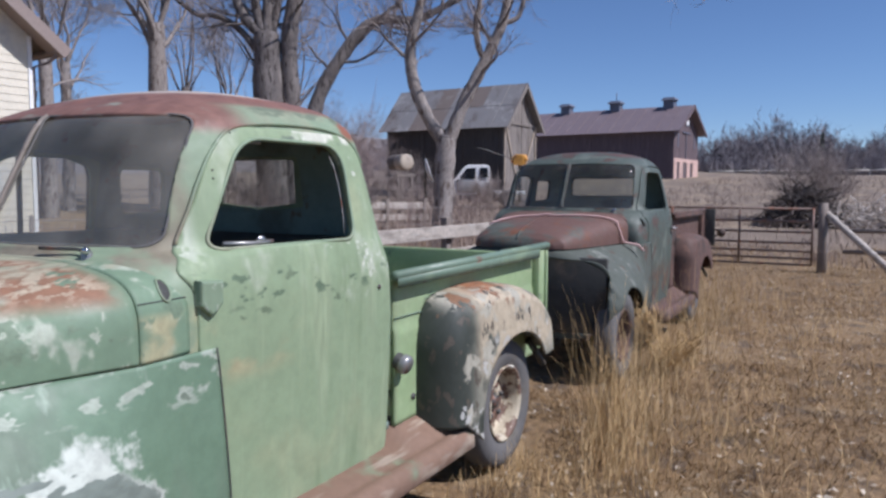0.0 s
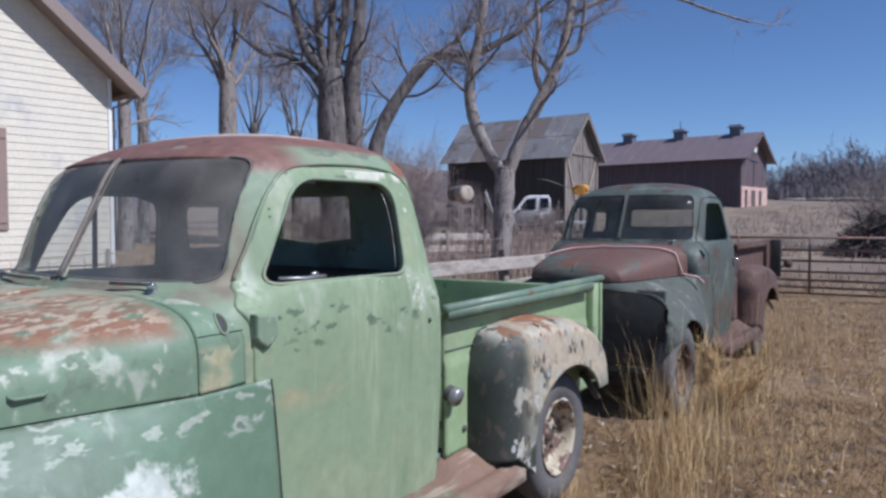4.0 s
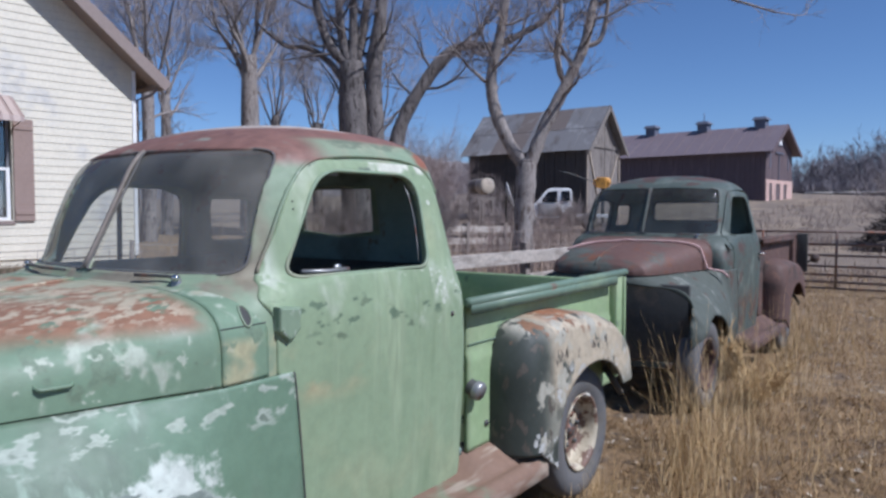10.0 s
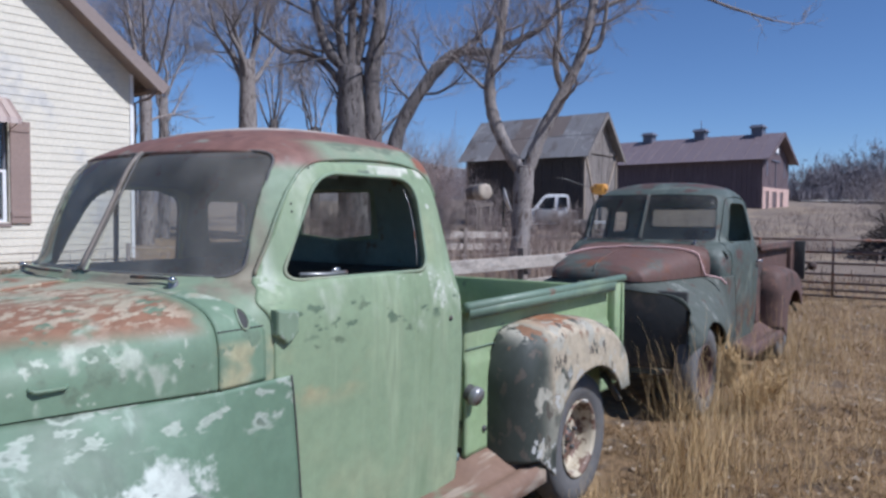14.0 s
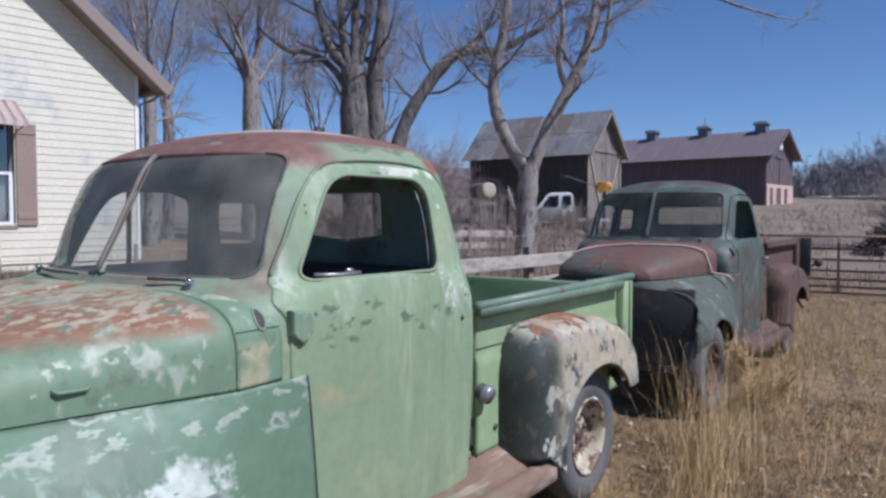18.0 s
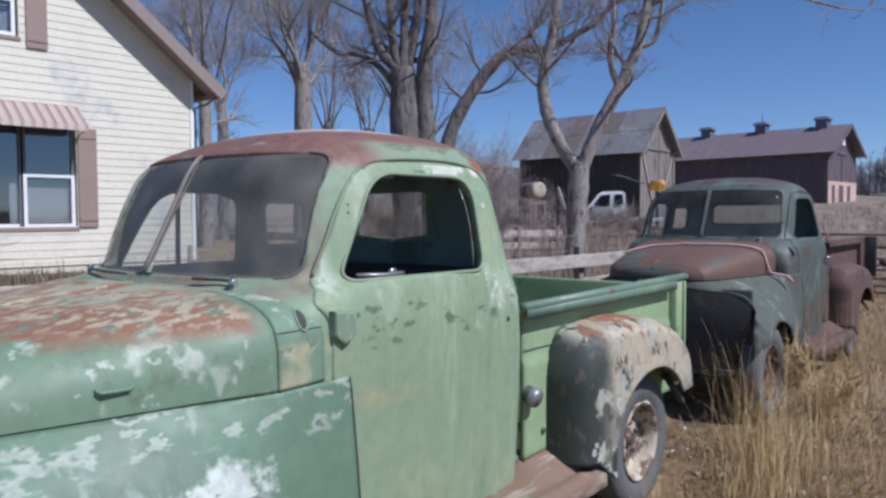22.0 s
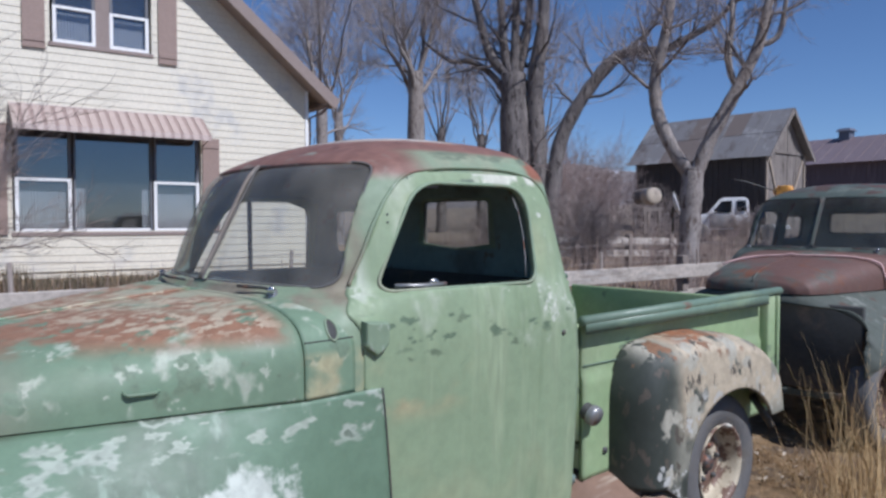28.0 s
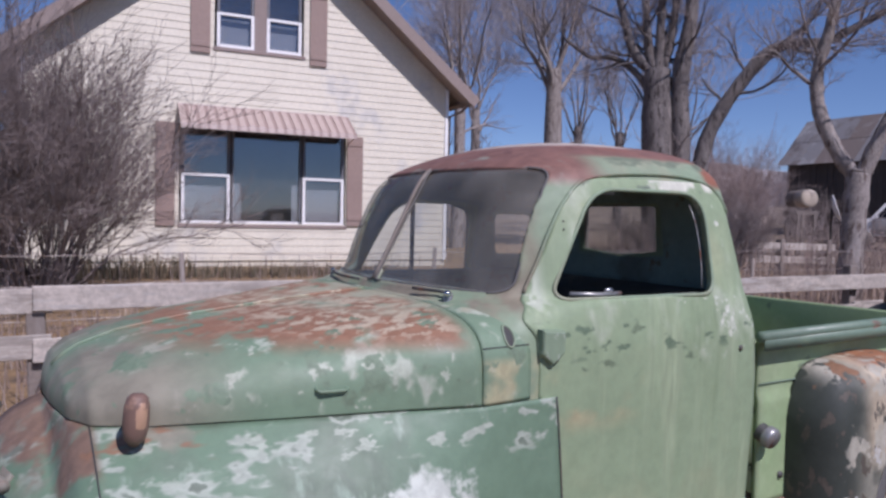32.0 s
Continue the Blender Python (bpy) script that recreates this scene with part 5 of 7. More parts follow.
# ---- bare trees ----
M["bark"] = mat("grey_bark", (0.14, 0.123, 0.115), [((0.235, 0.21, 0.195), 5.0, 0.5, 0.66, None, (1, 1, 0.25)), ((0.05, 0.04, 0.036), 9.0, 0.54, 0.64, None, (1, 1, 0.3))], 0.9, bump=1.0, bump_scale=22.0, fine=0.3)
M["pale_bark"] = mat("pale_bark", (0.25, 0.22, 0.20), [((0.36, 0.325, 0.30), 5.0, 0.5, 0.64, None, (1, 1, 0.25)), ((0.13, 0.10, 0.085), 11.0, 0.54, 0.62, None, (1, 1, 0.3))], 0.9, bump=1.0, bump_scale=25.0, fine=0.3)
M["twig"] = straw("bare_twigs", (0.165, 0.135, 0.125), (0.33, 0.275, 0.25))
M["pale_twig"] = straw("pale_bare_twigs", (0.25, 0.215, 0.205), (0.43, 0.38, 0.36))
M["shrub_twig"] = straw("shrub_twigs", (0.15, 0.12, 0.115), (0.29, 0.24, 0.22))
M["far_twig"] = straw("far_bare_twigs", (0.22, 0.165, 0.15), (0.35, 0.27, 0.245))


class Wood:
    """Gathers tapered limbs into one mesh, and twigs into another."""

    def __init__(self, seed):
        self.v, self.f, self.tv, self.tf, self.r = [], [], [], [], random.Random(seed)

    def limb(self, pts, r0, r1, sides, twig=False):
        V, F = (self.tv, self.tf) if twig else (self.v, self.f)
        side, start, n = None, len(V), len(pts)
        for i, p in enumerate(pts):
            d = (pts[min(i + 1, n - 1)] - pts[max(i - 1, 0)]).normalized()
            side = d.orthogonal().normalized() if side is None else (side - d * side.dot(d)).normalized()
            up, r = d.cross(side), r0 + (r1 - r0) * i / (n - 1)
            if not twig:
                r *= 1 + 0.10 * self.r.uniform(-1, 1)
            for k in range(sides):
                w = 2 * math.pi * k / sides
                V.append(tuple(p + (side * math.cos(w) + up * math.sin(w)) * r))
        for i in range(n - 1):
            for k in range(sides):
                a, b = start + i * sides, start + (i + 1) * sides
                F.append((a + k, a + (k + 1) % sides, b + (k + 1) % sides, b + k))

    def grow(self, p, d, length, r0, depth, droop=0.0, spread=0.7, wander=0.16, kids=4):
        R = self.r
        steps = 5 if depth > 1 else 4
        pts, q, w = [p.copy()], p.copy(), d.normalized()
        for _ in range(steps):
            w = (w + Vector((R.gauss(0, wander), R.gauss(0, wander), R.gauss(0.04, wander) - droop))).normalized()
            q = q + w * (length / steps)
            pts.append(q.copy())
        r1 = r0 * (0.55 if depth > 0 else 0.3)
        self.limb(pts, r0, r1, 9 if r0 > 0.09 else 6 if r0 > 0.03 else 3, depth <= 1 or r0 < 0.02)
        if depth <= 0:
            return
        for k in range(kids):
            t = 0.3 + 0.7 * (k + R.random()) / kids
            i = min(int(t * steps), steps - 1)
            base = pts[i].lerp(pts[i + 1], t * steps - i if t < 1 else 1)
            axis = (pts[i + 1] - pts[i]).normalized()
            out = Vector((R.gauss(0, 1), R.gauss(0, 1), R.gauss(0.1, 0.8)))
            out = (out - axis * out.dot(axis)).normalized()
            self.grow(base, axis + out * spread * R.uniform(0.7, 1.4), length * R.uniform(0.5, 0.75), max(r1 * R.uniform(0.45, 0.8), 0.0045), depth - 1, droop, spread, wander, kids)
        self.grow(pts[-1], w, length * 0.7, r1 * 0.95, depth - 1, droop, spread, wander, kids)

    def path(self, pts, r0, r1, kids=0, depth=2, length=1.2, spread=0.8, sides=12, start=0.35, tip=True):
        """A given limb, with twigs from it."""
        P = [Vector(p) for p in pts]
        fine = []
        for i in range(len(P) - 1):
            a, b, c, e = P[max(i - 1, 0)], P[i], P[i + 1], P[min(i + 2, len(P) - 1)]
            for k in range(6):
                t = k / 6
                fine.append(0.5 * (2 * b + (c - a) * t + (2 * a - 5 * b + 4 * c - e) * t * t + (3 * b - a - 3 * c + e) * t**3))
        fine.append(P[-1])
        self.limb(fine, r0, r1, sides)
        R, n = self.r, len(fine)
        for k in range(kids):
            i = int((start + (1 - start) * (k + R.random()) / kids) * (n - 2))
            axis = (fine[i + 1] - fine[i]).normalized()
            out = Vector((R.gauss(0, 1), R.gauss(0, 1), R.gauss(0.3, 0.7)))
            out = (out - axis * out.dot(axis)).normalized()
            rr = r0 + (r1 - r0) * i / n
            self.grow(fine[i], axis * 0.5 + out * spread, length * R.uniform(0.6, 1.2), min(rr * 0.35, 0.05), depth)
        if tip:
            self.grow(fine[-1], fine[-1] - fine[-2], length * 1.3, r1 * 0.9, depth + 1)

    def done(self, at, label, trunk_mat, twig_mat, category="tree", name="bare_tree", group="bare trees"):
        t = thing(name, at, label, category, group)
        inv = Vector(at)
        for nm, V, F, mm in (("trunk", self.v, self.f, trunk_mat), ("crown", self.tv, self.tf, twig_mat)):
            if V:
                me = bpy.data.meshes.new(nm)
                me.from_pydata([tuple(Vector(v) - inv) for v in V], [], F)
                me.polygons.foreach_set("use_smooth", [True] * len(me.polygons))
                me.materials.append(mm)
                ob = new(nm, me)
                ob.parent = t
                if nm == "crown":
                    tagged(ob, kind="stuff")
        return t


def gz(x, y):
    return ground_at(x, y) - 0.05


# forked pale tree behind the fence
w = Wood(3)
w.path([(11.72, 5.66, gz(11.7, 5.7)), (11.78, 5.64, 1.2), (11.85, 5.63, 2.30), (11.86, 5.62, 2.5)], 0.235, 0.18, tip=False)
w.path([(11.84, 5.66, 2.35), (11.66, 5.95, 2.89), (11.53, 6.2, 3.58), (11.53, 6.27, 4.27), (11.66, 6.14, 5.07), (11.74, 6.06, 5.95), (11.9, 6.2, 7.2)], 0.14, 0.08, 11, 3, 0.9)
w.path([(11.86, 5.58, 2.35), (12.07, 5.36, 3.12), (12.37, 5.0, 4.04), (12.6, 4.74, 4.78), (12.72, 4.6, 5.6), (13.0, 4.5, 6.7)], 0.15, 0.07, 11, 3, 0.9)
w.path([(12.36, 5.02, 4.0), (12.28, 5.15, 4.5), (12.3, 5.1, 5.3), (12.4, 5.2, 6.2)], 0.07, 0.04, 5, 2, 0.8)
w.path([(12.62, 4.72, 4.8), (12.78, 4.45, 4.95), (12.85, 4.35, 5.5), (12.8, 4.3, 5.9)], 0.06, 0.035, 4, 1, 0.6)
w.path([(12.72, 4.6, 5.6), (13.3, 3.9, 6.0), (14.0, 3.0, 6.05), (14.6, 2.3, 5.8), (15.1, 1.6, 5.55)], 0.05, 0.02, 8, 1, 0.7)
w.done((11.72, 5.66, ground_at(11.72, 5.66)), "bare forked tree with pale furrowed bark beside the fence", M["pale_bark"], M["twig"])
# stout many-stemmed tree
w = Wood(11)
bz = gz(15.3, 12.9)
w.path([(15.2, 13.1, bz), (15.2, 13.25, 3.0), (15.25, 13.4, 5.9)], 0.50, 0.40, 3, 2, 1.2, tip=False)
w.path([(15.55, 12.7, bz), (15.6, 12.75, 3.0), (15.6, 12.85, 5.6), (15.75, 12.7, 7.2), (15.8, 12.6, 9.6)], 0.32, 0.16, 6, 3, 1.8)
for dx, dy, dz in ((-0.75, 0.9, 2.3), (-0.25, 0.35, 2.6), (0.05, -0.05, 2.6), (0.4, -0.3, 2.2)):
    w.path([(15.25, 13.4, 5.7), (15.25 + dx * 0.6, 13.4 + dy * 0.6, 6.5), (15.25 + dx, 13.4 + dy, 5.9 + dz)], 0.17, 0.10, 5, 3, 1.1)
w.path([(15.75, 12.5, bz), (15.9, 12.3, 3.2), (16.2, 11.95, 4.6), (16.82, 11.11, 6.05), (17.2, 10.5, 6.4), (17.7, 9.86, 6.4), (18.3, 9.0, 6.9)], 0.26, 0.09, 12, 3, 1.2)
w.path([(15.15, 13.5, 5.2), (14.9, 13.95, 5.9), (14.55, 14.5, 6.35), (14.18, 15.02, 6.4), (13.8, 15.6, 6.9)], 0.12, 0.05, 7, 3, 0.8)
w.done((15.3, 12.9, ground_at(15.3, 12.9)), "large dark bare tree with several stout stems", M["bark"], M["twig"])
# tall tree with a broom of upright limbs
for seed, x, y, r, h, fan, lab, bm_ in ((21, 16.1, 19.0, 0.38, 6.2, 8, "bare tree with a broom of upright limbs", "pale_bark"), (22, 13.2, 19.7, 0.20, 4.6, 6, "slender pale bare tree behind the house", "pale_bark"), (23, 10.9, 17.2, 0.22, 5.0, 5, "bare tree close behind the house corner", "pale_bark"), (24, 19.6, 21.5, 0.22, 4.4, 5, "cut-back bare tree with new shoots", "bark"), (25, 21.5, 17.5, 0.2, 3.8, 5, "bare tree with thin spreading limbs", "bark"), (26, 24.5, 24.0, 0.25, 4.5, 6, "far bare tree with thin spreading limbs", "bark"), (28, 9.0, 24.0, 0.25, 5.5, 6, "far bare tree with thin spreading limbs", "bark")):
    w = Wood(seed)
    z0 = gz(x, y)
    w.path([(x, y, z0), (x + 0.08, y + 0.05, z0 + h * 0.5), (x + 0.1, y + 0.1, z0 + h)], r, r * 0.75, 4, 2, 1.2, tip=False)
    R = random.Random(seed)
    for k in range(fan):
        a = 2 * math.pi * k / fan + R.random()
        w.grow(Vector((x + 0.1, y + 0.1, z0 + h * R.uniform(0.8, 0.98))), Vector((math.cos(a) * 0.45, math.sin(a) * 0.45, 1.0)), R.uniform(1.8, 2.8), r * 0.25, 4, 0, 0.6, 0.13, 4 if seed < 24 else 3)
    w.done((x, y, ground_at(x, y)), lab, M[bm_], M["pale_twig"])
# large bare shrub before the house, and smaller shrubs
SHRUBS = [(31, -0.75, 9.2, 50, 3.1, 0.6, "large leafless shrub before the house wall", "shrub"), (32, -2.3, 9.4, 50, 3.5, 0.6, "large leafless shrub before the house wall", "shrub"), (33, 12.5, 8.6, 16, 1.7, 0.7, "reddish leafless bush behind the fence", "bush"), (34, 14.8, 10.4, 18, 2.2, 0.7, "reddish leafless bush behind the fence", "bush"), (35, 17.5, 9.6, 14, 1.6, 0.7, "leafless bush near the old barn", "bush"), (36, 25.3, -0.9, 26, 2.4, 0.75, "bare spreading bush behind the gate", "bush"), (37, 10.5, 9.8, 14, 1.7, 0.7, "reddish leafless bush behind the fence", "bush"), (38, 4.45, -0.34, 5, 0.62, 0.7, "tangled dead weed against the dark truck's wheel", "weed"), (39, 21.0, 12.5, 16, 2.0, 0.7, "leafless bush near the old barn", "bush"), (40, 22.4, 9.7, 18, 1.3, 0.7, "leafless bush near the old barn", "bush")]
for seed, x, y, n, h, lean, lab, cat in SHRUBS:
    w = Wood(seed)
    R = random.Random(seed)
    for _ in range(n):
        a = R.uniform(0, 2 * math.pi)
        s = h / 3.0
        w.grow(Vector((x + 0.25 * s * math.cos(a), y + 0.25 * s * math.sin(a), gz(x, y))), Vector((math.cos(a) * lean * R.random(), math.sin(a) * lean * R.random(), 1)), h * R.uniform(0.35, 0.55), 0.022 * s, 4 if n > 30 else 3, 0.0, 0.55, 0.14, 3 if n > 30 else 4)
    mm = M["shrub_twig"] if "house" in lab else M["gold"] if cat == "weed" else M["twig"]
    w.done((x, y, ground_at(x, y)), lab, mm, mm, cat, "bare_" + cat, "bare shrubs")

# ---- house ----
HOUSE = pose(7.6, 12.6, 0, 0, 0, -6)
M["siding"] = mat("cream_siding", (0.69, 0.645, 0.525), [((0.62, 0.60, 0.54), 1.2, 0.55, 0.75, None, None)], 0.6, bump=0.03)
M["shutter"] = mat("brown_shutter", (0.30, 0.22, 0.185), [], 0.7)
M["house_trim"] = mat("brown_trim", (0.27, 0.215, 0.19), [], 0.7)
M["white_frame"] = mat("white_window_frame", (0.82, 0.82, 0.80), [], 0.5, bump=0.02)
# Darker frame colour: the awning's shade over the white frame is put in.
M["shade_frame"] = mat("shaded_window_frame", (0.16, 0.165, 0.18), [], 0.6)
M["awning"] = mat("awning_metal", (0.42, 0.335, 0.29), [], 0.5)
M["awning_dark"] = mat("awning_stripe", (0.28, 0.205, 0.18), [], 0.5)
M["shingle"] = mat("brown_shingles", (0.17, 0.14, 0.125), [((0.24, 0.2, 0.18), 8.0, 0.5, 0.65, None, None)], 0.9, bump=0.6, bump_scale=15)
M["room"] = mat("dim_room", (0.20, 0.19, 0.18), [], 0.9)
M["curtain"] = mat("pale_curtain", (0.6, 0.58, 0.54), [], 0.9)
M["concrete"] = mat("foundation_concrete", (0.34, 0.32, 0.29), [((0.25, 0.23, 0.2), 2.0, 0.5, 0.65, None, None)], 0.9)
house = thing("house", (7.6, 12.6, 0.4), "two-storey cream-sided farmhouse with brown shutters and gable roof", "house")
house.matrix_world = pose(7.6, 12.6, 0.4, 0, 0, -6)
Z0 = 0.4  # parts of the house count z from its base
W, PEAK, EAVE, SLOPE = 8.4, 7.88, 4.44, 0.82


def hpart(name, bm, material, parent=None, label="", smooth=False):
    moved(bm, Matrix.Translation((0, 0, -Z0)))
    return part(name, bm, material, parent or house, label, smooth)


def rake(s):
    return PEAK - SLOPE * abs(s + W / 2)


OPEN = [(-5.74, -2.38, 1.27, 3.42), (-5.10, -3.32, 4.72, 6.05)]
# wall core with its openings, in rectangles round them
for s0, s1, z0, z1 in ((-W, -5.74, 0.1, 4.4), (-2.38, 0, 0.1, 4.4), (-5.74, -2.38, 0.1, 1.27), (-5.74, -2.38, 3.42, 4.4), (-6.6, -5.10, 4.4, 5.5), (-3.32, -1.8, 4.4, 5.5), (-5.10, -3.32, 4.4, 4.72), (-5.10, -3.32, 6.05, 6.9)):
    hpart("wall_panel", box(s0, s1, 0.02, 0.16, z0, z1), M["siding"])
for sgn in (0, 1):
    a = [(-W, 4.4), (-6.6, 4.4), (-6.6, rake(-6.6))] if not sgn else [(0, 4.4), (-1.8, rake(-1.8)), (-1.8, 4.4)]
    for tri in (a, [(-6.6, 5.5), (-5.10, 5.5), (-5.10, rake(-5.1)), (-6.6, rake(-6.6))] if not sgn else [(-3.32, 5.5), (-1.8, 5.5), (-1.8, rake(-1.8)), (-3.32, rake(-3.32))], [(-5.1, 6.9), (-4.2, 6.9), (-4.2, PEAK), (-5.1, rake(-5.1))] if not sgn else [(-4.2, 6.9), (-3.32, 6.9), (-3.32, rake(-3.32)), (-4.2, PEAK)]):
        k = len(tri)
        hpart("wall_panel", raw([(s, y, z) for y in (0.02, 0.16) for s, z in tri], [tuple(range(k)), tuple(range(k, 2 * k))[::-1]] + [(i, k + i, k + (i + 1) % k, (i + 1) % k) for i in range(k)]), M["siding"])
hpart("side_wall", box(-0.16, 0, 0.16, 9.0, 0.1, 4.4), M["siding"])
hpart("side_wall", box(-W, -W + 0.16, 0.16, 9.0, 0.1, 4.4), M["siding"])
hpart("back_wall", box(-W, 0, 9.0, 9.16, 0.1, 4.4), M["siding"])
hpart("room_floor", box(-W + 0.16, -0.16, 0.16, 9.0, 0.7, 0.8), M["room"])
hpart("room_ceiling", box(-W + 0.16, -0.16, 0.16, 9.0, 3.95, 4.1), M["room"])
hpart("room_partition", box(-W + 0.16, -0.16, 3.6, 3.7, 0.8, 4.0), M["room"])
hpart("upper_partition", box(-6.4, -2.0, 3.0, 3.1, 4.1, 6.4), M["room"])
hpart("foundation", box(-W + 0.05, -0.05, 0.05, 9.1, -0.2, 0.56), M["concrete"])
for s, nm in ((-0.06, "corner_board"), (-W - 0.01, "corner_board")):
    hpart(nm, box(s, s + 0.075, -0.035, 0.02, 0.55, rake(0) - 0.06), M["white_frame"])
for sgn in (1, -1):
    L_ = 4.75
    a = math.degrees(math.atan(SLOPE))
    m = Matrix.Translation((-W / 2, 0, PEAK + 0.03)) @ pose(0, 0, 0, 0, a * sgn, 0)
    ln = (W / 2 + 0.5) / math.cos(radians(a))
    x0, x1 = (0, ln) if sgn > 0 else (-ln, 0)
    r = hpart("roof", box(x0, x1, -0.45, 9.6, 0.0, 0.12, 0, m), M["shingle"], None, "brown shingle roof slope")
    hpart("bargeboard", box(x0, x1, -0.47, -0.44, -0.10, 0.13, 0, m), M["house_trim"], r)
    hpart("soffit", box(x0, x1, -0.44, 0.0, -0.07, -0.02, 0, m), M["house_trim"], r)
    xe = 0.38 if sgn > 0 else -W - 0.38
    hpart("gutter", tube([(xe, -0.4, rake(0) - 0.33), (xe, 9.5, rake(0) - 0.33)], 0.06, 10), M["house_trim"], r)
hpart("downspout", tube([(0.38, -0.3, 4.05), (0.30, -0.1, 3.9), (0.10, 0.10, 3.8), (0.09, 0.12, 0.8)], 0.035, 8), M["house_trim"], None, "", True)


def pleats(a, b, z0, z1, y):
    n = max(3, int((b - a) / 0.05))
    xs = np.linspace(a, b, 2 * n + 1)
    V = [(float(x), y + 0.022 * (k % 2) + dy, z) for dy in (0.0, 0.004) for z in (z0, z1) for k, x in enumerate(xs)]
    c = len(xs)
    F = [(k, k + 1, c + k + 1, c + k) for k in range(c - 1)] + [(2 * c + k, 3 * c + k, 3 * c + k + 1, 2 * c + k + 1) for k in range(c - 1)]
    F += [(k, 2 * c + k, 2 * c + k + 1, k + 1) for k in range(c - 1)] + [(c + k, c + k + 1, 3 * c + k + 1, 3 * c + k) for k in range(c - 1)]
    return raw(V, F)


def house_window(s0, s1, z0, z1, panes, frame=0.06):
    """panes: (from, to, sash height or None) along the wall."""
    t = hpart("window", box(s0 - 0.05, s1 + 0.05, -0.03, 0.03, z0 - 0.08, z0 - 0.005, 0.008), M["house_trim"], None, "white-framed window with dark glass")
    hpart("window_head", box(s0 - 0.02, s1 + 0.02, -0.02, 0.10, z1 - 0.06, z1 + 0.02), M["house_trim"], t)
    for a, b, sash in panes:
        for c in (a, b - frame):
            if sash:
                hpart("frame", box(c, c + frame, -0.004, 0.07, z0, sash + 0.03), M["white_frame"], t)
                # above the sash the frame carries its shade as colour
                hpart("upper_frame", box(c + 0.006, c + frame - 0.006, 0.005, 0.07, sash + 0.03, z1), M["shade_frame"], t)
            else:
                hpart("frame", box(c + 0.015, c + frame - 0.015, 0.005, 0.07, z0, z1), M["shade_frame"], t)
        hpart("sill_rail", box(a + frame, b - frame, 0.0, 0.07, z0, z0 + frame), M["white_frame"], t)
        pane = hpart("pane", box(a + frame, b - frame, 0.040, 0.046, z0 + frame, z1), M["pane"], t)
        pane.visible_shadow = False
        if sash:
            hpart("meeting_rail", box(a + frame, b - frame, -0.012, 0.045, sash - 0.02, sash + 0.03), M["white_frame"], t)
            hpart("curtain", pleats(a + 0.08, b - 0.08, z0 + 0.08, sash - 0.06, 0.13), M["curtain"], t)
    return t


lower = house_window(-5.72, -2.40, 1.29, 3.42, [(-5.70, -4.78, 2.24), (-4.76, -3.33, None), (-3.31, -2.42, 2.24)])
for c in (-4.70, -3.52):
    hpart("curtain", pleats(c, c + 0.16, 1.36, 2.1, 0.10), M["curtain"], lower)
upper = house_window(-5.08, -3.34, 4.76, 6.05, [(-5.05, -4.33, 5.4), (-4.08, -3.37, 5.4)])
hpart("mullion", box(-4.33, -4.08, 0.0, 0.08, 4.76, 6.05), M["house_trim"], upper)
for s0, s1, z0, z1 in ((-6.17, -5.82, 1.24, 3.22), (-2.36, -2.01, 1.28, 3.18), (-5.55, -5.18, 4.60, 6.15), (-3.20, -2.84, 4.58, 6.15)):
    sh = hpart("shutter", box(s0, s1, -0.05, -0.012, z0, z1, 0.006), M["shutter"], None, "plain brown board shutter")
    for zz in (z0 + 0.12, z1 - 0.2):
        hpart("batten", box(s0 + 0.01, s1 - 0.01, -0.065, -0.048, zz, zz + 0.09, 0.004), M["shutter"], sh)
aw = hpart("awning", tube([(-5.78, -0.04, 3.58), (-2.40, -0.04, 3.58)], 0.02, 8), M["awning"], None, "tan metal awning with dark stripes")
n = 19
for k in range(n):
    s0, s1 = -5.78 + 3.42 * k / n, -5.78 + 3.42 * (k + 1) / n
    for a, b, mm, lift in ((s0, s0 + 0.115, "awning", 0.016), (s0 + 0.117, s1 - 0.002, "awning_dark", 0.0)):
        bm = raw([(a, -0.03, 3.58 + lift), (b, -0.03, 3.58 + lift), (b + 0.12 * 0, -0.62, 3.16 + lift), (a, -0.62, 3.16 + lift), (a, -0.645, 3.07), (b, -0.645, 3.07),
                  (a, -0.03, 3.57), (b, -0.03, 3.57), (b, -0.60, 3.15), (a, -0.60, 3.15)], [(0, 1, 2, 3), (3, 2, 5, 4), (6, 7, 8, 9), (0, 3, 9, 6), (1, 7, 8, 2)])
        hpart("awning_slat", bm, M[mm], aw)
for s in (-5.78, -2.36):
    hpart("awning_arm", tube([(s, -0.02, 3.0), (s, -0.62, 3.14)], 0.012, 6), M["awning"], aw)
    bm = raw([(s, -0.03, 3.58), (s, -0.62, 3.16), (s, -0.62, 3.08), (s, -0.03, 3.40), (s + 0.01, -0.03, 3.58), (s + 0.01, -0.62, 3.16), (s + 0.01, -0.62, 3.08), (s + 0.01, -0.03, 3.40)], [(0, 1, 2, 3), (7, 6, 5, 4), (0, 4, 5, 1), (3, 2, 6, 7)])
    hpart("awning_end", bm, M["awning_dark"], aw)

# ---- plank fence ----
M["plank"] = mat("weathered_plank", (0.48, 0.43, 0.375), [((0.34, 0.30, 0.26), 3.0, 0.5, 0.66, None, (0.4, 4, 4)), ((0.52, 0.49, 0.45), 6.0, 0.56, 0.68, None, (0.3, 5, 5))], 0.9, bump=0.5, bump_scale=30, fine=0.2)
M["post"] = mat("grey_post", (0.22, 0.185, 0.16), [((0.30, 0.26, 0.23), 5.0, 0.52, 0.64, None, (3, 3, 0.4))], 0.9, bump=0.6)


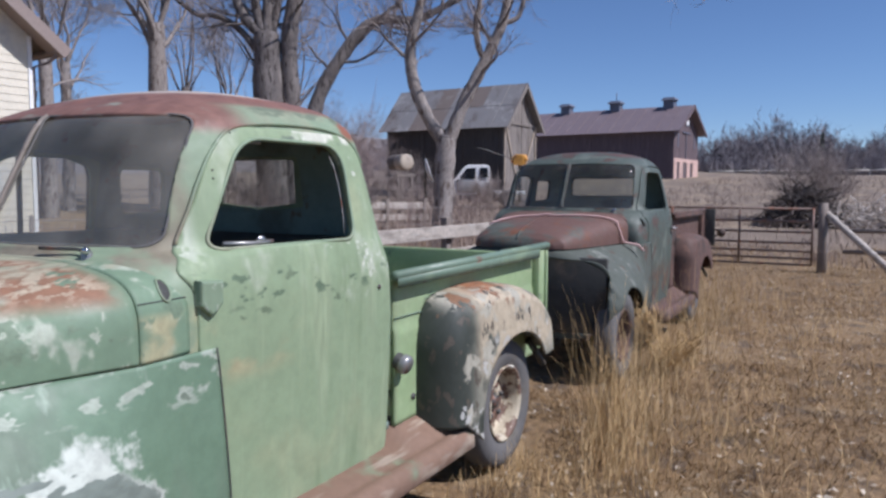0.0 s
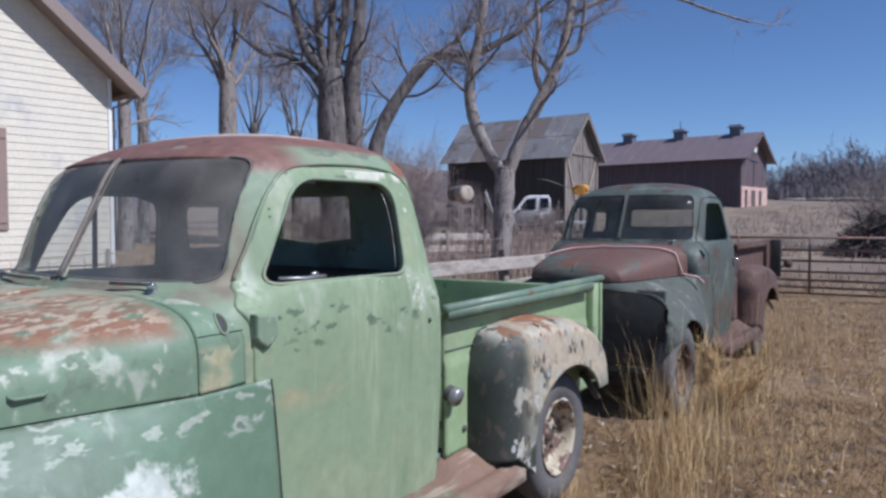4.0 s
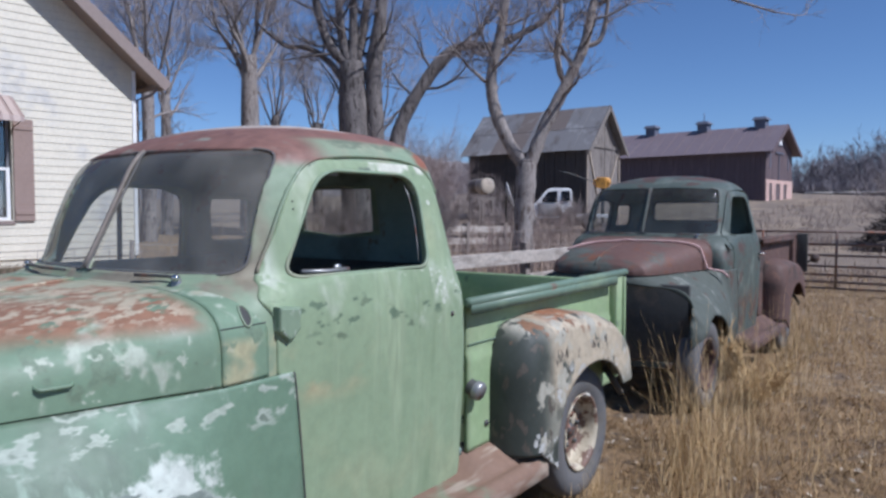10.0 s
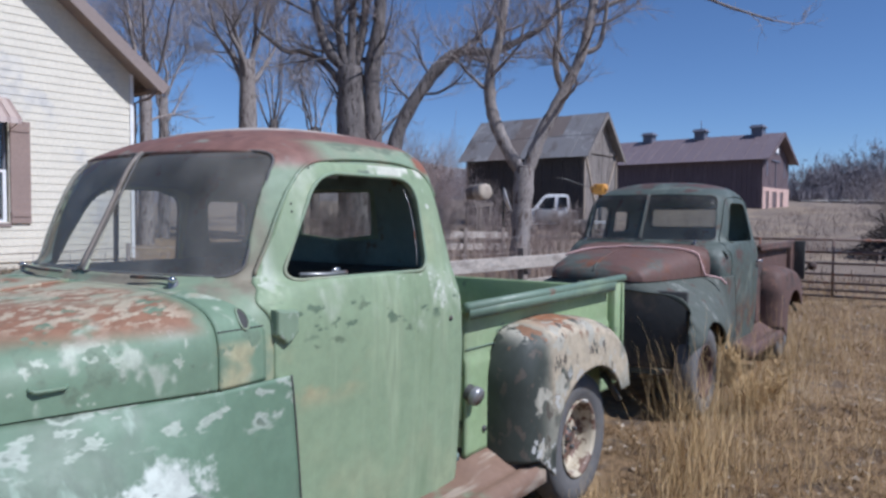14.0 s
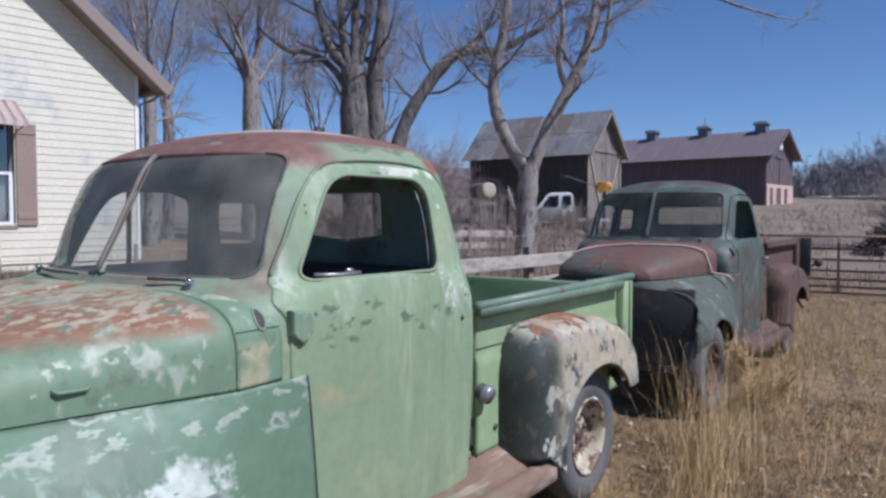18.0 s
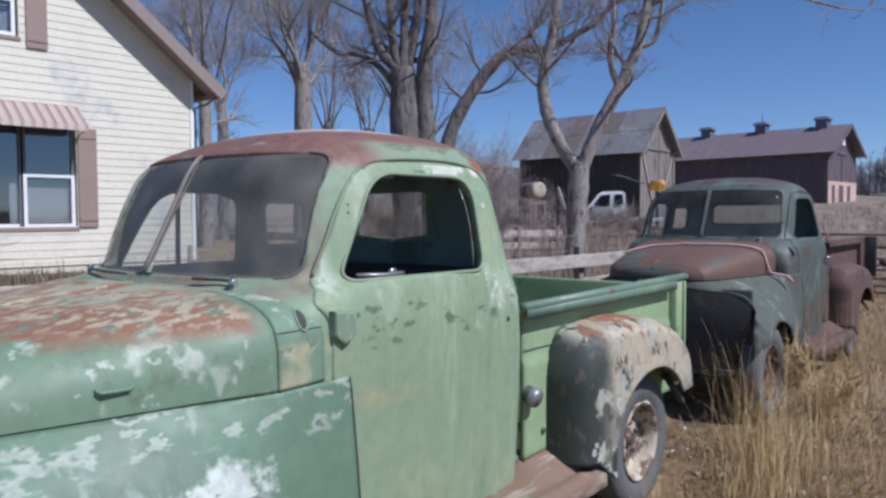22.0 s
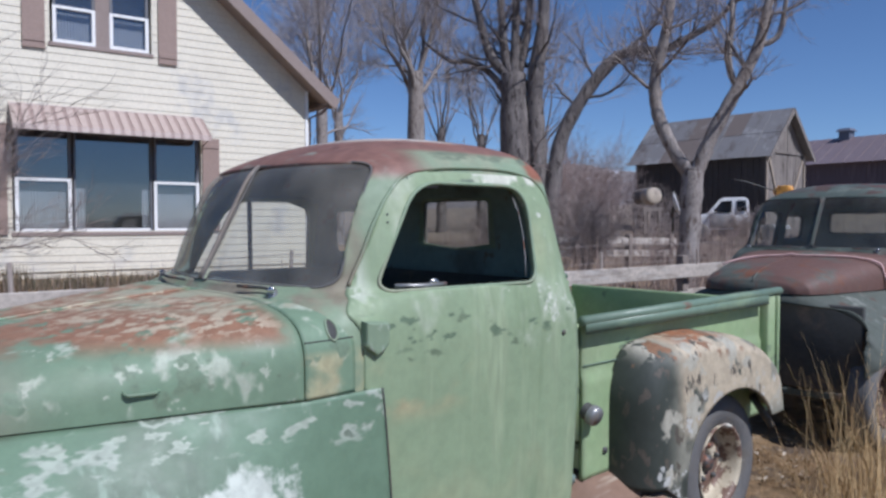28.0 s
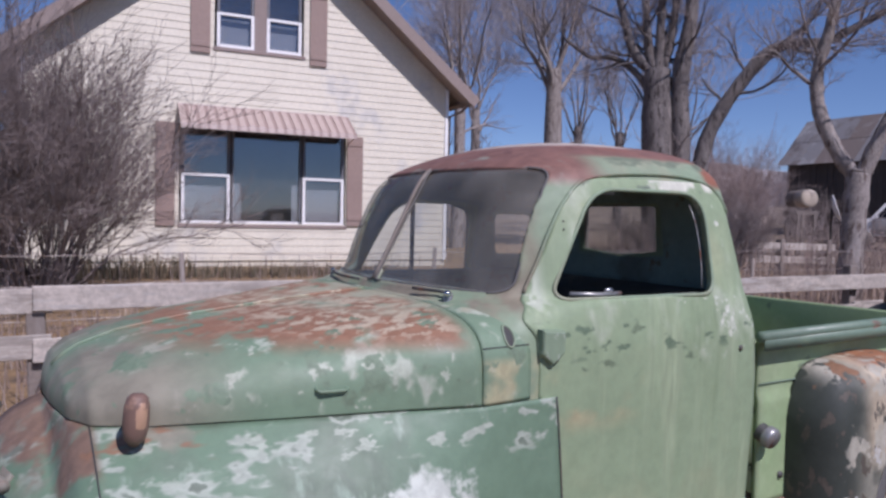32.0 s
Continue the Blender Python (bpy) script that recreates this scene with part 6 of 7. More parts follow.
def fence_y(x):
    return 3.17 - 0.105 * x


fence = thing("plank_fence", (0, fence_y(0), 0), "weathered grey plank fence with two rails on posts", "fence")
FO = Vector((0, fence_y(0), 0))
R = random.Random(5)
px = [-8.8, -6.3, -3.9, -1.05, 1.3, 3.75, 6.15, 8.6, 11.0]
for i, x in enumerate(px):
    g = ground_at(x, fence_y(x))
    m = Matrix.Translation((x, fence_y(x) - FO.y, 0)) @ pose(0, 0, 0, R.uniform(-2, 2), R.uniform(-2, 2), -6)
    part("fence_post", box(-0.05, 0.05, -0.045, 0.045, g - 0.3, 1.06 + R.uniform(-0.05, 0.08), 0.01, m), M["post"], fence, "", False)
    if i + 1 < len(px):
        for z, hgt in ((0.955, 0.145), (0.655, 0.14)):
            x1 = px[i + 1]
            ln = math.hypot(x1 - x, fence_y(x1) - fence_y(x)) + 0.06
            a = math.degrees(math.atan2(fence_y(x1) - fence_y(x), x1 - x))
            m = Matrix.Translation((x, fence_y(x) - FO.y - 0.062 - 0.028 * (i % 2), z + R.uniform(-0.025, 0.025))) @ pose(0, 0, 0, R.uniform(-3, 3), R.uniform(-0.7, 0.7), a)
            part("rail", box(-0.04, ln, -0.013, 0.013, -hgt / 2, hgt / 2, 0.005, m), M["plank"], fence, "", False)

# wire fence before the brush and the house
M["wire"] = mat("rusty_wire", (0.34, 0.30, 0.27), [((0.22, 0.16, 0.12), 6.0, 0.5, 0.65, None, None)], 0.55, 0.4, 0)
wf = thing("wire_fence", (0, 5.0, 0), "sagging wire fence on thin wooden posts", "fence")
for i in range(10):
    x = -7.5 + i * 2.6
    y = 5.6 - 0.07 * x
    g = ground_at(x, y)
    part("wire_post", tube([(x, y - 5, g - 0.2), (x + R.uniform(-0.05, 0.05), y - 5 + R.uniform(-0.04, 0.04), g + 1.0 + R.uniform(-0.1, 0.1))], 0.022, 8), M["post"], wf)
for z in (0.45, 0.75, 1.02):
    pts = [(-7.5 + k * 0.65, 5.6 - 0.07 * (-7.5 + k * 0.65) - 5, ground_z(-7.5 + k * 0.65, 5.6) + z - 0.03 * math.sin(math.pi * (k % 4) / 4)) for k in range(37)]
    part("wire", tube(pts, 0.006, 4), M["wire"], wf)
gf = thing("garden_edging", (4.0, 11.9, ground_at(4, 11.9)), "low thin wire garden fence along the house", "fence")
for k in range(14):
    x = -0.6 + k * 0.62
    y = 12.5 - 0.105 * (x - 0)
    zz = ground_at(4, 11.9)
    part("stake", tube([(x - 4, y - 11.9 - 0.5, -0.2), (x - 4, y - 11.9 - 0.5, 0.36)], 0.008, 5), M["wire"], gf)
for z in (0.12, 0.30):
    part("wire", tube([(-4.6, 0.165, z), (3.5, -0.69, z)], 0.004, 4), M["wire"], gf)
R = random.Random(17)
V = []
for _ in range(2600):
    x = R.uniform(-2.2, 5.8)
    y = 12.45 - 0.105 * x - R.uniform(0.25, 0.9)
    h = R.uniform(0.15, 0.42) * (1.2 if x < 1.8 else 0.7)
    V.append((x, y, h, R.gauss(0, 0.12) * h, R.gauss(0, 0.12) * h, R.uniform(0.006, 0.014)))
blades("garden_border", V, straw("dull_border_plants", (0.09, 0.085, 0.055), (0.20, 0.15, 0.10)), "dull low border plants along the house", "plants")

# ---- old grey barn ----
M["barn_board"] = mat("weathered_barn_board", (0.20, 0.175, 0.155), [((0.29, 0.255, 0.23), 2.5, 0.5, 0.66, None, (3, 3, 0.3)), ((0.06, 0.05, 0.045), 4.0, 0.56, 0.66, None, (3, 3, 0.3))], 0.95, bump=0.5, fine=0.25)
M["barn_roof"] = mat("grey_sheet_roof", (0.27, 0.26, 0.255), [((0.20, 0.175, 0.16), 0.8, 0.5, 0.66, None, (1, 2, 1)), ((0.38, 0.37, 0.36), 1.6, 0.55, 0.66, None, None)], 0.6, 0.3)
M["rust_sheet"] = mat("brown_sheet_roof", (0.20, 0.165, 0.145), [((0.28, 0.25, 0.23), 2.0, 0.55, 0.66, None, None)], 0.7, 0.2)
# Boards of the long side, coloured darker to deepen the shade it stands in.
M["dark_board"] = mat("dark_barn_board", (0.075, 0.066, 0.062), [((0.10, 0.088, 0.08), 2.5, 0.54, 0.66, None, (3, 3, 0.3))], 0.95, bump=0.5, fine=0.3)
M["brace"] = mat("pale_brace", (0.36, 0.30, 0.24), [], 0.9)
# Near-black for the inner floor: the barn's gloom is put into the colour.
M["barn_dark"] = mat("barn_gloom", (0.02, 0.018, 0.016), [], 0.95)
OB = pose(26.1, 10.67, 0.85, 0, 0, -3)
old_barn = thing("old_barn", (26.1, 10.67, 0.85), "tall grey weathered plank barn with patched sheet roof", "barn")
old_barn.matrix_world = OB
BW, BL, BE, BP = 3.05, 5.75, 3.30, 4.92
R = random.Random(41)


def gable_z(x):
    return BP - (BP - BE) * abs(x - BW / 2) / (BW / 2)


n = 13
for k in range(n):
    a, b = BW * k / n, BW * (k + 1) / n - 0.012
    j = R.uniform(-0.012, 0.012)
    lo = R.uniform(-0.4, -0.3)
    bm = raw([(a, j, lo), (b, j, lo), (b, j, gable_z(b) - 0.03), (a, j, gable_z(a) - 0.03), (a, j + 0.03, lo), (b, j + 0.03, lo), (b, j + 0.03, gable_z(b) - 0.03), (a, j + 0.03, gable_z(a) - 0.03)], [(0, 1, 2, 3), (7, 6, 5, 4), (0, 4, 5, 1), (1, 5, 6, 2), (2, 6, 7, 3), (3, 7, 4, 0)])
    part("board", bm, M["barn_board"], old_barn, "", False)
n = 24
for k in range(n):
    a, b = BL * k / n, BL * (k + 1) / n - 0.015
    j = R.uniform(-0.02, 0.01)
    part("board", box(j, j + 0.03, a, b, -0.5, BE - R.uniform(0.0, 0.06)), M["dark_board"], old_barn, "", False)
part("back_wall", box(BW - 0.05, BW, 0.04, BL, -0.4, BE), M["barn_board"], old_barn, "", False)
part("end_wall", box(0, BW, BL, BL + 0.05, -0.4, BE), M["barn_board"], old_barn, "", False)
part("hay_floor", box(0.05, BW - 0.05, 0.05, BL, BE - 0.1, BE - 0.02), M["barn_dark"], old_barn, "", False)
sl = math.degrees(math.atan((BP - BE) / (BW / 2)))
ln = (BW / 2 + 0.28) / math.cos(radians(sl))
for sgn in (1, -1):
    m = Matrix.Translation((BW / 2, 0, BP + 0.04)) @ pose(0, 0, 0, 0, sl * sgn, 0)
    for k in range(8):
        y0, y1 = -0.3 + 6.35 * k / 8, -0.3 + 6.35 * (k + 1) / 8 + 0.02
        lift = 0.012 * (k % 2) + R.uniform(0, 0.01)
        for q in range(2):
            x0, x1 = (ln * q / 2 - 0.03 * q, ln * (q + 1) / 2) if sgn > 0 else (-ln * (q + 1) / 2, -ln * q / 2 + 0.03 * q)
            part("roof_sheet", box(x0, x1, y0, y1, lift + 0.012 * (1 - q), lift + 0.012 * (1 - q) + 0.012, 0, m), M["barn_roof"] if R.random() < 0.8 else M["rust_sheet"], old_barn, "", False)
    part("verge_board", box(0 if sgn > 0 else -ln, ln if sgn > 0 else 0, -0.33, -0.30, -0.12, 0.03, 0, m), M["barn_board"], old_barn, "", False)
for (x0, z0), (x1, z1) in (((0.1, 3.2), (1.15, 0.9)), ((2.95, 3.25), (1.9, 1.4))):
    d = Vector((x1 - x0, 0, z1 - z0))
    m = Matrix.Translation((x0, -0.045, z0)) @ pose(0, 0, 0, 0, -math.degrees(math.atan2(d.z, d.x)), 0)
    part("brace", box(0, d.length, -0.015, 0.015, -0.05, 0.05, 0, m), M["brace"], old_barn, "pale diagonal brace", False)
for x in (0.04, BW - 0.06):
    part("corner_trim", box(x - 0.05, x + 0.05, -0.05, -0.02, -0.4, BE), M["brace"], old_barn, "", False)
part("tie_board", box(0, BW, -0.05, -0.02, BE - 0.06, BE + 0.06), M["barn_board"], old_barn, "", False)

# ---- long barn with cupolas ----
M["long_wall"] = mat("dark_red_boards", (0.12, 0.088, 0.095), [((0.17, 0.125, 0.13), 1.5, 0.5, 0.66, None, (2, 2, 0.3))], 0.9, bump=0.3)
M["long_roof"] = mat("plum_metal_roof", (0.195, 0.155, 0.165), [((0.235, 0.19, 0.20), 0.6, 0.5, 0.66, None, None)], 0.5, 0.1)
M["pink_block"] = mat("pink_block", (0.58, 0.40, 0.34), [((0.48, 0.34, 0.29), 1.5, 0.5, 0.65, None, None)], 0.9)
long_barn = thing("long_barn", (57.2, 10.25, 1.85), "long dark red barn with plum metal roof and three cupolas", "barn")
long_barn.matrix_world = pose(57.2, 10.25, 1.85, 0, 0, -6)
LW, LL, LE, LP = 6.5, 18.0, 4.30, 6.22
n = 26
for k in range(n):
    a, b = LW * k / n, LW * (k + 1) / n - 0.02
    za, zb = (LP - (LP - LE) * abs(x - LW / 2) / (LW / 2) for x in (a, b))
    bm = raw([(a, 0, 2.0), (b, 0, 2.0), (b, 0, zb), (a, 0, za), (a, 0.04, 2.0), (b, 0.04, 2.0), (b, 0.04, zb), (a, 0.04, za)], [(0, 1, 2, 3), (7, 6, 5, 4), (0, 4, 5, 1), (1, 5, 6, 2), (3, 2, 6, 7), (0, 3, 7, 4)])
    part("board", bm, M["long_wall"], long_barn, "", False)
n = 48
for k in range(n):
    part("board", box(0, 0.04, LL * k / n, LL * (k + 1) / n - 0.02, 0.0, LE), M["long_wall"], long_barn, "", False)
part("far_wall", box(LW - 0.05, LW, 0, LL, 0, LE), M["long_wall"], long_barn, "", False)
part("end_wall", box(0, LW, LL, LL + 0.05, 0, LE), M["long_wall"], long_barn, "", False)
for a, b in ((0.02, 0.75), (1.45, 2.3), (3.4, 4.2), (5.0, 6.48)):
    part("foundation", box(a, b, -0.06, 0.2, -0.4, 2.02), M["pink_block"], long_barn, "pink block lower wall", False)
for a, b in ((0.75, 1.45), (2.3, 3.4), (4.2, 5.0)):
    part("foundation", box(a, b, -0.06, 0.2, 1.75, 2.02), M["pink_block"], long_barn, "pink block lower wall", False)
    dr = part("barn_door", box(a + 0.03, b - 0.03, -0.02, 0.03, -0.3, 1.72), M["long_wall"], long_barn, "dark plank door", False)
    part("door_post", box((a + b) / 2 - 0.04, (a + b) / 2 + 0.04, -0.04, -0.02, -0.3, 1.72), M["barn_board"], dr, "", False)
sl = math.degrees(math.atan((LP - LE) / (LW / 2)))
ln = (LW / 2 + 0.55) / math.cos(radians(sl))
for sgn in (1, -1):
    m = Matrix.Translation((LW / 2, 0, LP + 0.04)) @ pose(0, 0, 0, 0, sl * sgn, 0)
    for k in range(20):
        y0 = -0.6 + 19.2 * k / 20
        part("roof_sheet", box(0 if sgn > 0 else -ln, ln if sgn > 0 else 0, y0, y0 + 0.94, 0, 0.05, 0, m), M["long_roof"], long_barn, "", False)
        part("roof_seam", box(0 if sgn > 0 else -ln, ln if sgn > 0 else 0, y0 + 0.925, y0 + 0.955, 0.0, 0.09, 0, m), M["long_roof"], long_barn, "", False)
    part("verge_board", box(0 if sgn > 0 else -ln, ln if sgn > 0 else 0, -0.64, -0.6, -0.2, 0.06, 0, m), M["long_wall"], long_barn, "", False)
M["cupola"] = mat("slate_blue_metal", (0.12, 0.13, 0.17), [], 0.6)
for y in (1.4, 5.96, 10.5):
    c = part("cupola", box(LW / 2 - 0.42, LW / 2 + 0.42, y - 0.42, y + 0.42, LP - 0.25, LP + 0.55, 0.02), M["cupola"], long_barn, "small dark roof ventilator", False)
    bm = raw([(LW / 2 - 0.58, y - 0.58, LP + 0.55), (LW / 2 + 0.58, y - 0.58, LP + 0.55), (LW / 2 + 0.58, y + 0.58, LP + 0.55), (LW / 2 - 0.58, y + 0.58, LP + 0.55), (LW / 2 - 0.4, y - 0.4, LP + 0.78), (LW / 2 + 0.4, y - 0.4, LP + 0.78), (LW / 2 + 0.4, y + 0.4, LP + 0.78), (LW / 2 - 0.4, y + 0.4, LP + 0.78)], [(3, 2, 1, 0), (4, 5, 6, 7), (0, 1, 5, 4), (1, 2, 6, 5), (2, 3, 7, 6), (3, 0, 4, 7)])
    part("cupola_cap", bm, M["cupola"], c, "", False)
part("weathervane", tube([(LW / 2, 5.96, LP + 0.75), (LW / 2, 5.96, LP + 1.5)], 0.03, 6), M["cupola"], long_barn)
part("door_track", box(2.1, 4.1, -0.09, -0.04, 4.05, 4.16), M["cupola"], long_barn, "", False)
part("hay_track", box(3.0, 3.09, -0.06, -0.02, 2.05, 4.05), M["cupola"], long_barn, "", False)
for x in (0.95, 5.3):
    part("gable_slot", box(x, x + 0.22, -0.03, 0.0, 2.9, 4.0), M["cupola"], long_barn, "", False)
part("gable_hatch", box(2.85, 3.75, -0.05, -0.01, 4.65, 5.25), M["cupola"], long_barn, "", False)
part("gable_sign", box(3.0, 3.55, -0.08, -0.05, 4.75, 5.15), M["white_frame"], long_barn, "small pale plate under the gable", False)

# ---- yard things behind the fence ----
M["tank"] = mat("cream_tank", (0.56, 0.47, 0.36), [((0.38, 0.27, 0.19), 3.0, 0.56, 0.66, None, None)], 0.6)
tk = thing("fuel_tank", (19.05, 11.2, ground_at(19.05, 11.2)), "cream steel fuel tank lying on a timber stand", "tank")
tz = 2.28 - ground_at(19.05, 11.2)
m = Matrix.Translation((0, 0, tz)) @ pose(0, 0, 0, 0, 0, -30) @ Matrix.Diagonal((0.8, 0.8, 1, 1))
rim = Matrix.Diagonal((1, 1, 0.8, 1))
# Sun and shade put into the colours: cream lit half, grey shaded half.
part("tank_end", moved(lathe([(0.001, -0.62), (0.18, -0.61), (0.28, -0.585), (0.32, -0.55), (0.325, -0.52), (0.325, -0.02), (0.318, -0.018)], 28), m @ rim), M["tank"], tk, "tank end, coloured cream as the sunlit half")
part("tank_shell", moved(lathe([(0.318, -0.03), (0.32, 0.6), (0.28, 0.64), (0.18, 0.66), (0.001, 0.67)], 28), m @ rim), M["post"], tk, "tank shell, coloured grey as the shaded half")
for yy in (-0.4, 0.45):
    for xx in (-0.3, 0.3):
        part("stand_leg", moved(box(xx - 0.05, xx + 0.05, yy - 0.05, yy + 0.05, -tz - 0.1, -0.36), m), M["post"], tk, "", False)
    part("stand_beam", moved(box(-0.42, 0.42, yy - 0.06, yy + 0.06, -0.46, -0.36), m), M["post"], tk, "", False)
M["dish"] = mat("white_dish", (0.74, 0.73, 0.70), [], 0.5)
ds = thing("satellite_dish", (15.95, 8.45, ground_at(15.95, 8.45)), "white satellite dish tilted on a short pole", "dish")
dz = 1.9 - ground_at(15.95, 8.45)
bowl = lathe([(0.001, 0.0), (0.12, 0.012), (0.24, 0.05), (0.34, 0.10), (0.345, 0.108), (0.24, 0.062), (0.12, 0.024), (0.001, 0.012)], 30, "x")
part("bowl", moved(bowl, Matrix.Translation((0, 0, dz)) @ pose(0, 0, 0, 0, -18, -62)), M["dish"], ds)
part("pole", tube([(0.05, 0.05, -0.1), (0.05, 0.05, dz - 0.1), (0.0, 0.0, dz)], 0.03, 8), M["steel"], ds)
part("feed_arm", tube([(0.0, 0.0, dz - 0.33), (0.22, -0.38, dz - 0.22)], 0.014, 6), M["steel"], ds)

M["white_paint"] = mat("white_car_paint", (0.78, 0.78, 0.77), [], 0.3, bump=0.0)
M["dull_door"] = mat("dull_grey_door", (0.30, 0.29, 0.285), [], 0.6)
M["car_glass"] = glass_mat("car_glass", 0.02, (0.06, 0.07, 0.08))


def white_pickup(at, yaw):
    """A plain white pickup, its nose towards -x."""
    car = thing("white_pickup", at, "white pickup truck parked among weeds by the barn", "truck")
    car.matrix_world = pose(*at, 0, 0, yaw) @ Matrix.Scale(0.93, 4)
    prof = [(-1.42, 0.45), (-1.44, 0.72), (-1.36, 0.92), (-0.76, 1.04), (-0.36, 1.55), (-0.2, 1.62), (0.5, 1.62), (0.6, 1.55), (0.64, 0.62), (2.0, 0.60), (2.02, 0.5)]
    V, F, k = [], [], len(prof)
    for y, ins in ((-0.85, 0.0), (-0.80, 0.02), (0.80, 0.02), (0.85, 0.0)):
        for x, z in prof:
            tuck = 0.14 * max(0, (z - 1.0) / 0.62)
            V.append((x, y - math.copysign(tuck, y), z + ins))
    for r in range(3):
        F += [(r * k + j, r * k + j + 1, (r + 1) * k + j + 1, (r + 1) * k + j) for j in range(k - 1)]
    F += [tuple(range(k)), tuple(range(3 * k, 4 * k))[::-1], (0, 3 * k, 4 * k - 1, k - 1)]
    body = part("body", raw(V, F), M["white_paint"], car, "", False)
    for s in (-1, 1):
        y = s * 0.862
        for pts in ([(-0.62, 1.08), (-0.29, 1.50), (0.08, 1.53), (0.08, 1.08)], [(0.24, 1.14), (0.24, 1.53), (0.54, 1.53), (0.58, 1.14)]):
            q = [(x, y - s * 0.14 * max(0, (z - 1.0) / 0.62), z) for x, z in pts]
            q2 = [(x, yy + s * 0.008, z) for x, yy, z in q]
            n_ = len(q)
            part("side_window", raw(q + q2, [tuple(range(n_)), tuple(range(n_, 2 * n_))] + [(i, (i + 1) % n_, n_ + (i + 1) % n_, n_ + i) for i in range(n_)]), M["car_glass"], body, "", False)
    part("windshield", raw([(-0.74, -0.74, 1.07), (-0.74, 0.74, 1.07), (-0.38, 0.66, 1.53), (-0.38, -0.66, 1.53), (-0.75, -0.74, 1.08), (-0.75, 0.74, 1.08), (-0.39, 0.66, 1.54), (-0.39, -0.66, 1.54)], [(0, 1, 2, 3), (7, 6, 5, 4), (0, 4, 5, 1), (1, 5, 6, 2), (2, 6, 7, 3), (3, 7, 4, 0)]), M["car_glass"], body, "", False)
    for s in (-1, 1):
        part("door", box(-0.68, 0.08, s * 0.862 - 0.012, s * 0.862 + 0.012, 0.52, 1.03, 0.008), M["dull_door"], car, "dull grey door")
    for x in (-0.98, 1.3):
        for y in (-0.82, 0.82):
            part("wheel", moved(lathe([(0.001, -0.1), (0.2, -0.1), (0.3, -0.1), (0.34, -0.06), (0.34, 0.06), (0.3, 0.1), (0.001, 0.1)], 24), Matrix.Translation((x, y, 0.34))), M["rubber"], car)
    part("mirror", box(-0.60, -0.52, -0.98, -0.86, 1.06, 1.17, 0.02), M["white_paint"], body)
    part("bumper", box(-1.54, -1.43, -0.85, 0.85, 0.40, 0.58, 0.02), M["steel"], car)
    return car


white_pickup((23.4, 10.65, ground_at(23.4, 10.65) + 0.04), -66)
M["yellow"] = mat("orange_yellow_paint", (0.62, 0.30, 0.05), [(RUST, 6.0, 0.56, 0.66, None, None)], 0.5)
yl = thing("post_auger", (24.98, 9.5, ground_at(24.98, 9.5)), "orange-yellow machine head with a long steel boom", "machine")
yz = 2.55 - ground_at(24.98, 9.5)
part("gearbox", box(-0.16, 0.18, -0.22, 0.2, yz - 0.2, yz + 0.2, 0.04), M["yellow"], yl)
part("motor", tube([(0.0, -0.2, yz + 0.05), (0.0, -0.28, yz + 0.06)], 0.13, 14), M["yellow"], yl)
part("drum", tube([(0.0, 0.2, yz + 0.02), (0.02, 0.32, yz - 0.02)], 0.13, 14), M["yellow"], yl)
part("boom", tube([(0, 0.1, yz - 0.05), (-1.0, 0.9, yz + 0.35), (-1.3, 1.2, yz + 0.42)], 0.022, 8), M["steel"], yl)
part("mast", tube([(0.05, 0, yz), (0.1, 0.02, -0.1)], 0.07, 10), M["steel"], yl)
part("base_frame", box(-0.6, 0.7, -0.3, 0.3, -0.05, 0.25, 0.02), M["steel"], yl)

# ---- gate, post and brush pile ----
M["gate"] = mat("brown_gate_tube", (0.17, 0.12, 0.10), [(RUST, 6.0, 0.52, 0.64, None, None)], 0.6, 0.3)
gt = thing("metal_gate", (13.6, -1.0, ground_at(13.6, -1.0) - 0.06), "brown tubular metal field gate, closed", "gate")
for z in (0.10, 0.215, 0.345, 0.50, 0.70, 0.90, 1.13):
    part("rail", tube([(0, -0.05, z), (0, 3.75, z)], 0.021, 8), M["gate"], gt)
for y in (-0.05, 1.2, 2.45, 3.75):
    part("upright", tube([(-0.012, y, 0.10), (-0.012, y, 1.15)], 0.022, 8), M["gate"], gt)
for at, h in (((12.75, -1.24), 1.2), ((13.7, 2.95), 1.3)):
    gp = thing("gate_post", (*at, ground_at(*at)), "round weathered wooden gate post set in the ground", "post", "gate posts")
    part("post", tube([(0, 0, -0.3), (0.01, 0, h * 0.5), (0, 0.01, h)], [0.085, 0.08, 0.075], 12), M["post"], gp)
    if at[1] < 0:
        part("brace_pole", tube([(0.0, -0.05, h * 0.85), (-0.55, -1.15, -0.02)], [0.055, 0.06], 10), M["plank"], gp, "pale pole leaning as a brace")
        for z in (0.35, 0.7, 1.0):
            part("wire_wrap", tube([(0.09 * math.cos(a), 0.09 * math.sin(a), z + 0.004 * a) for a in np.linspace(0, 9, 24)], 0.004, 4), M["wire"], gp)
rf = thing("corral_fence", (14.5, -4.5, 0), "dark pole corral fence beyond the gate post", "fence")
for k in range(6):
    y = -1.6 - k * 2.2
    if k:
        part("corral_post", tube([(13.4 - 14.5 + 0.3 * k, y + 4.5, -0.2), (13.4 - 14.5 + 0.3 * k, y + 4.5, 1.1)], 0.06, 8), M["post"], rf)
    for z in (0.35, 0.72):
        part("pole", tube([(13.4 - 14.5 + 0.3 * k - 0.06, y + 4.55, z), (13.4 - 14.5 + 0.3 * (k + 1) - 0.06, y + 2.25, z + R.uniform(-0.04, 0.04))], 0.04, 7), M["post"], rf)
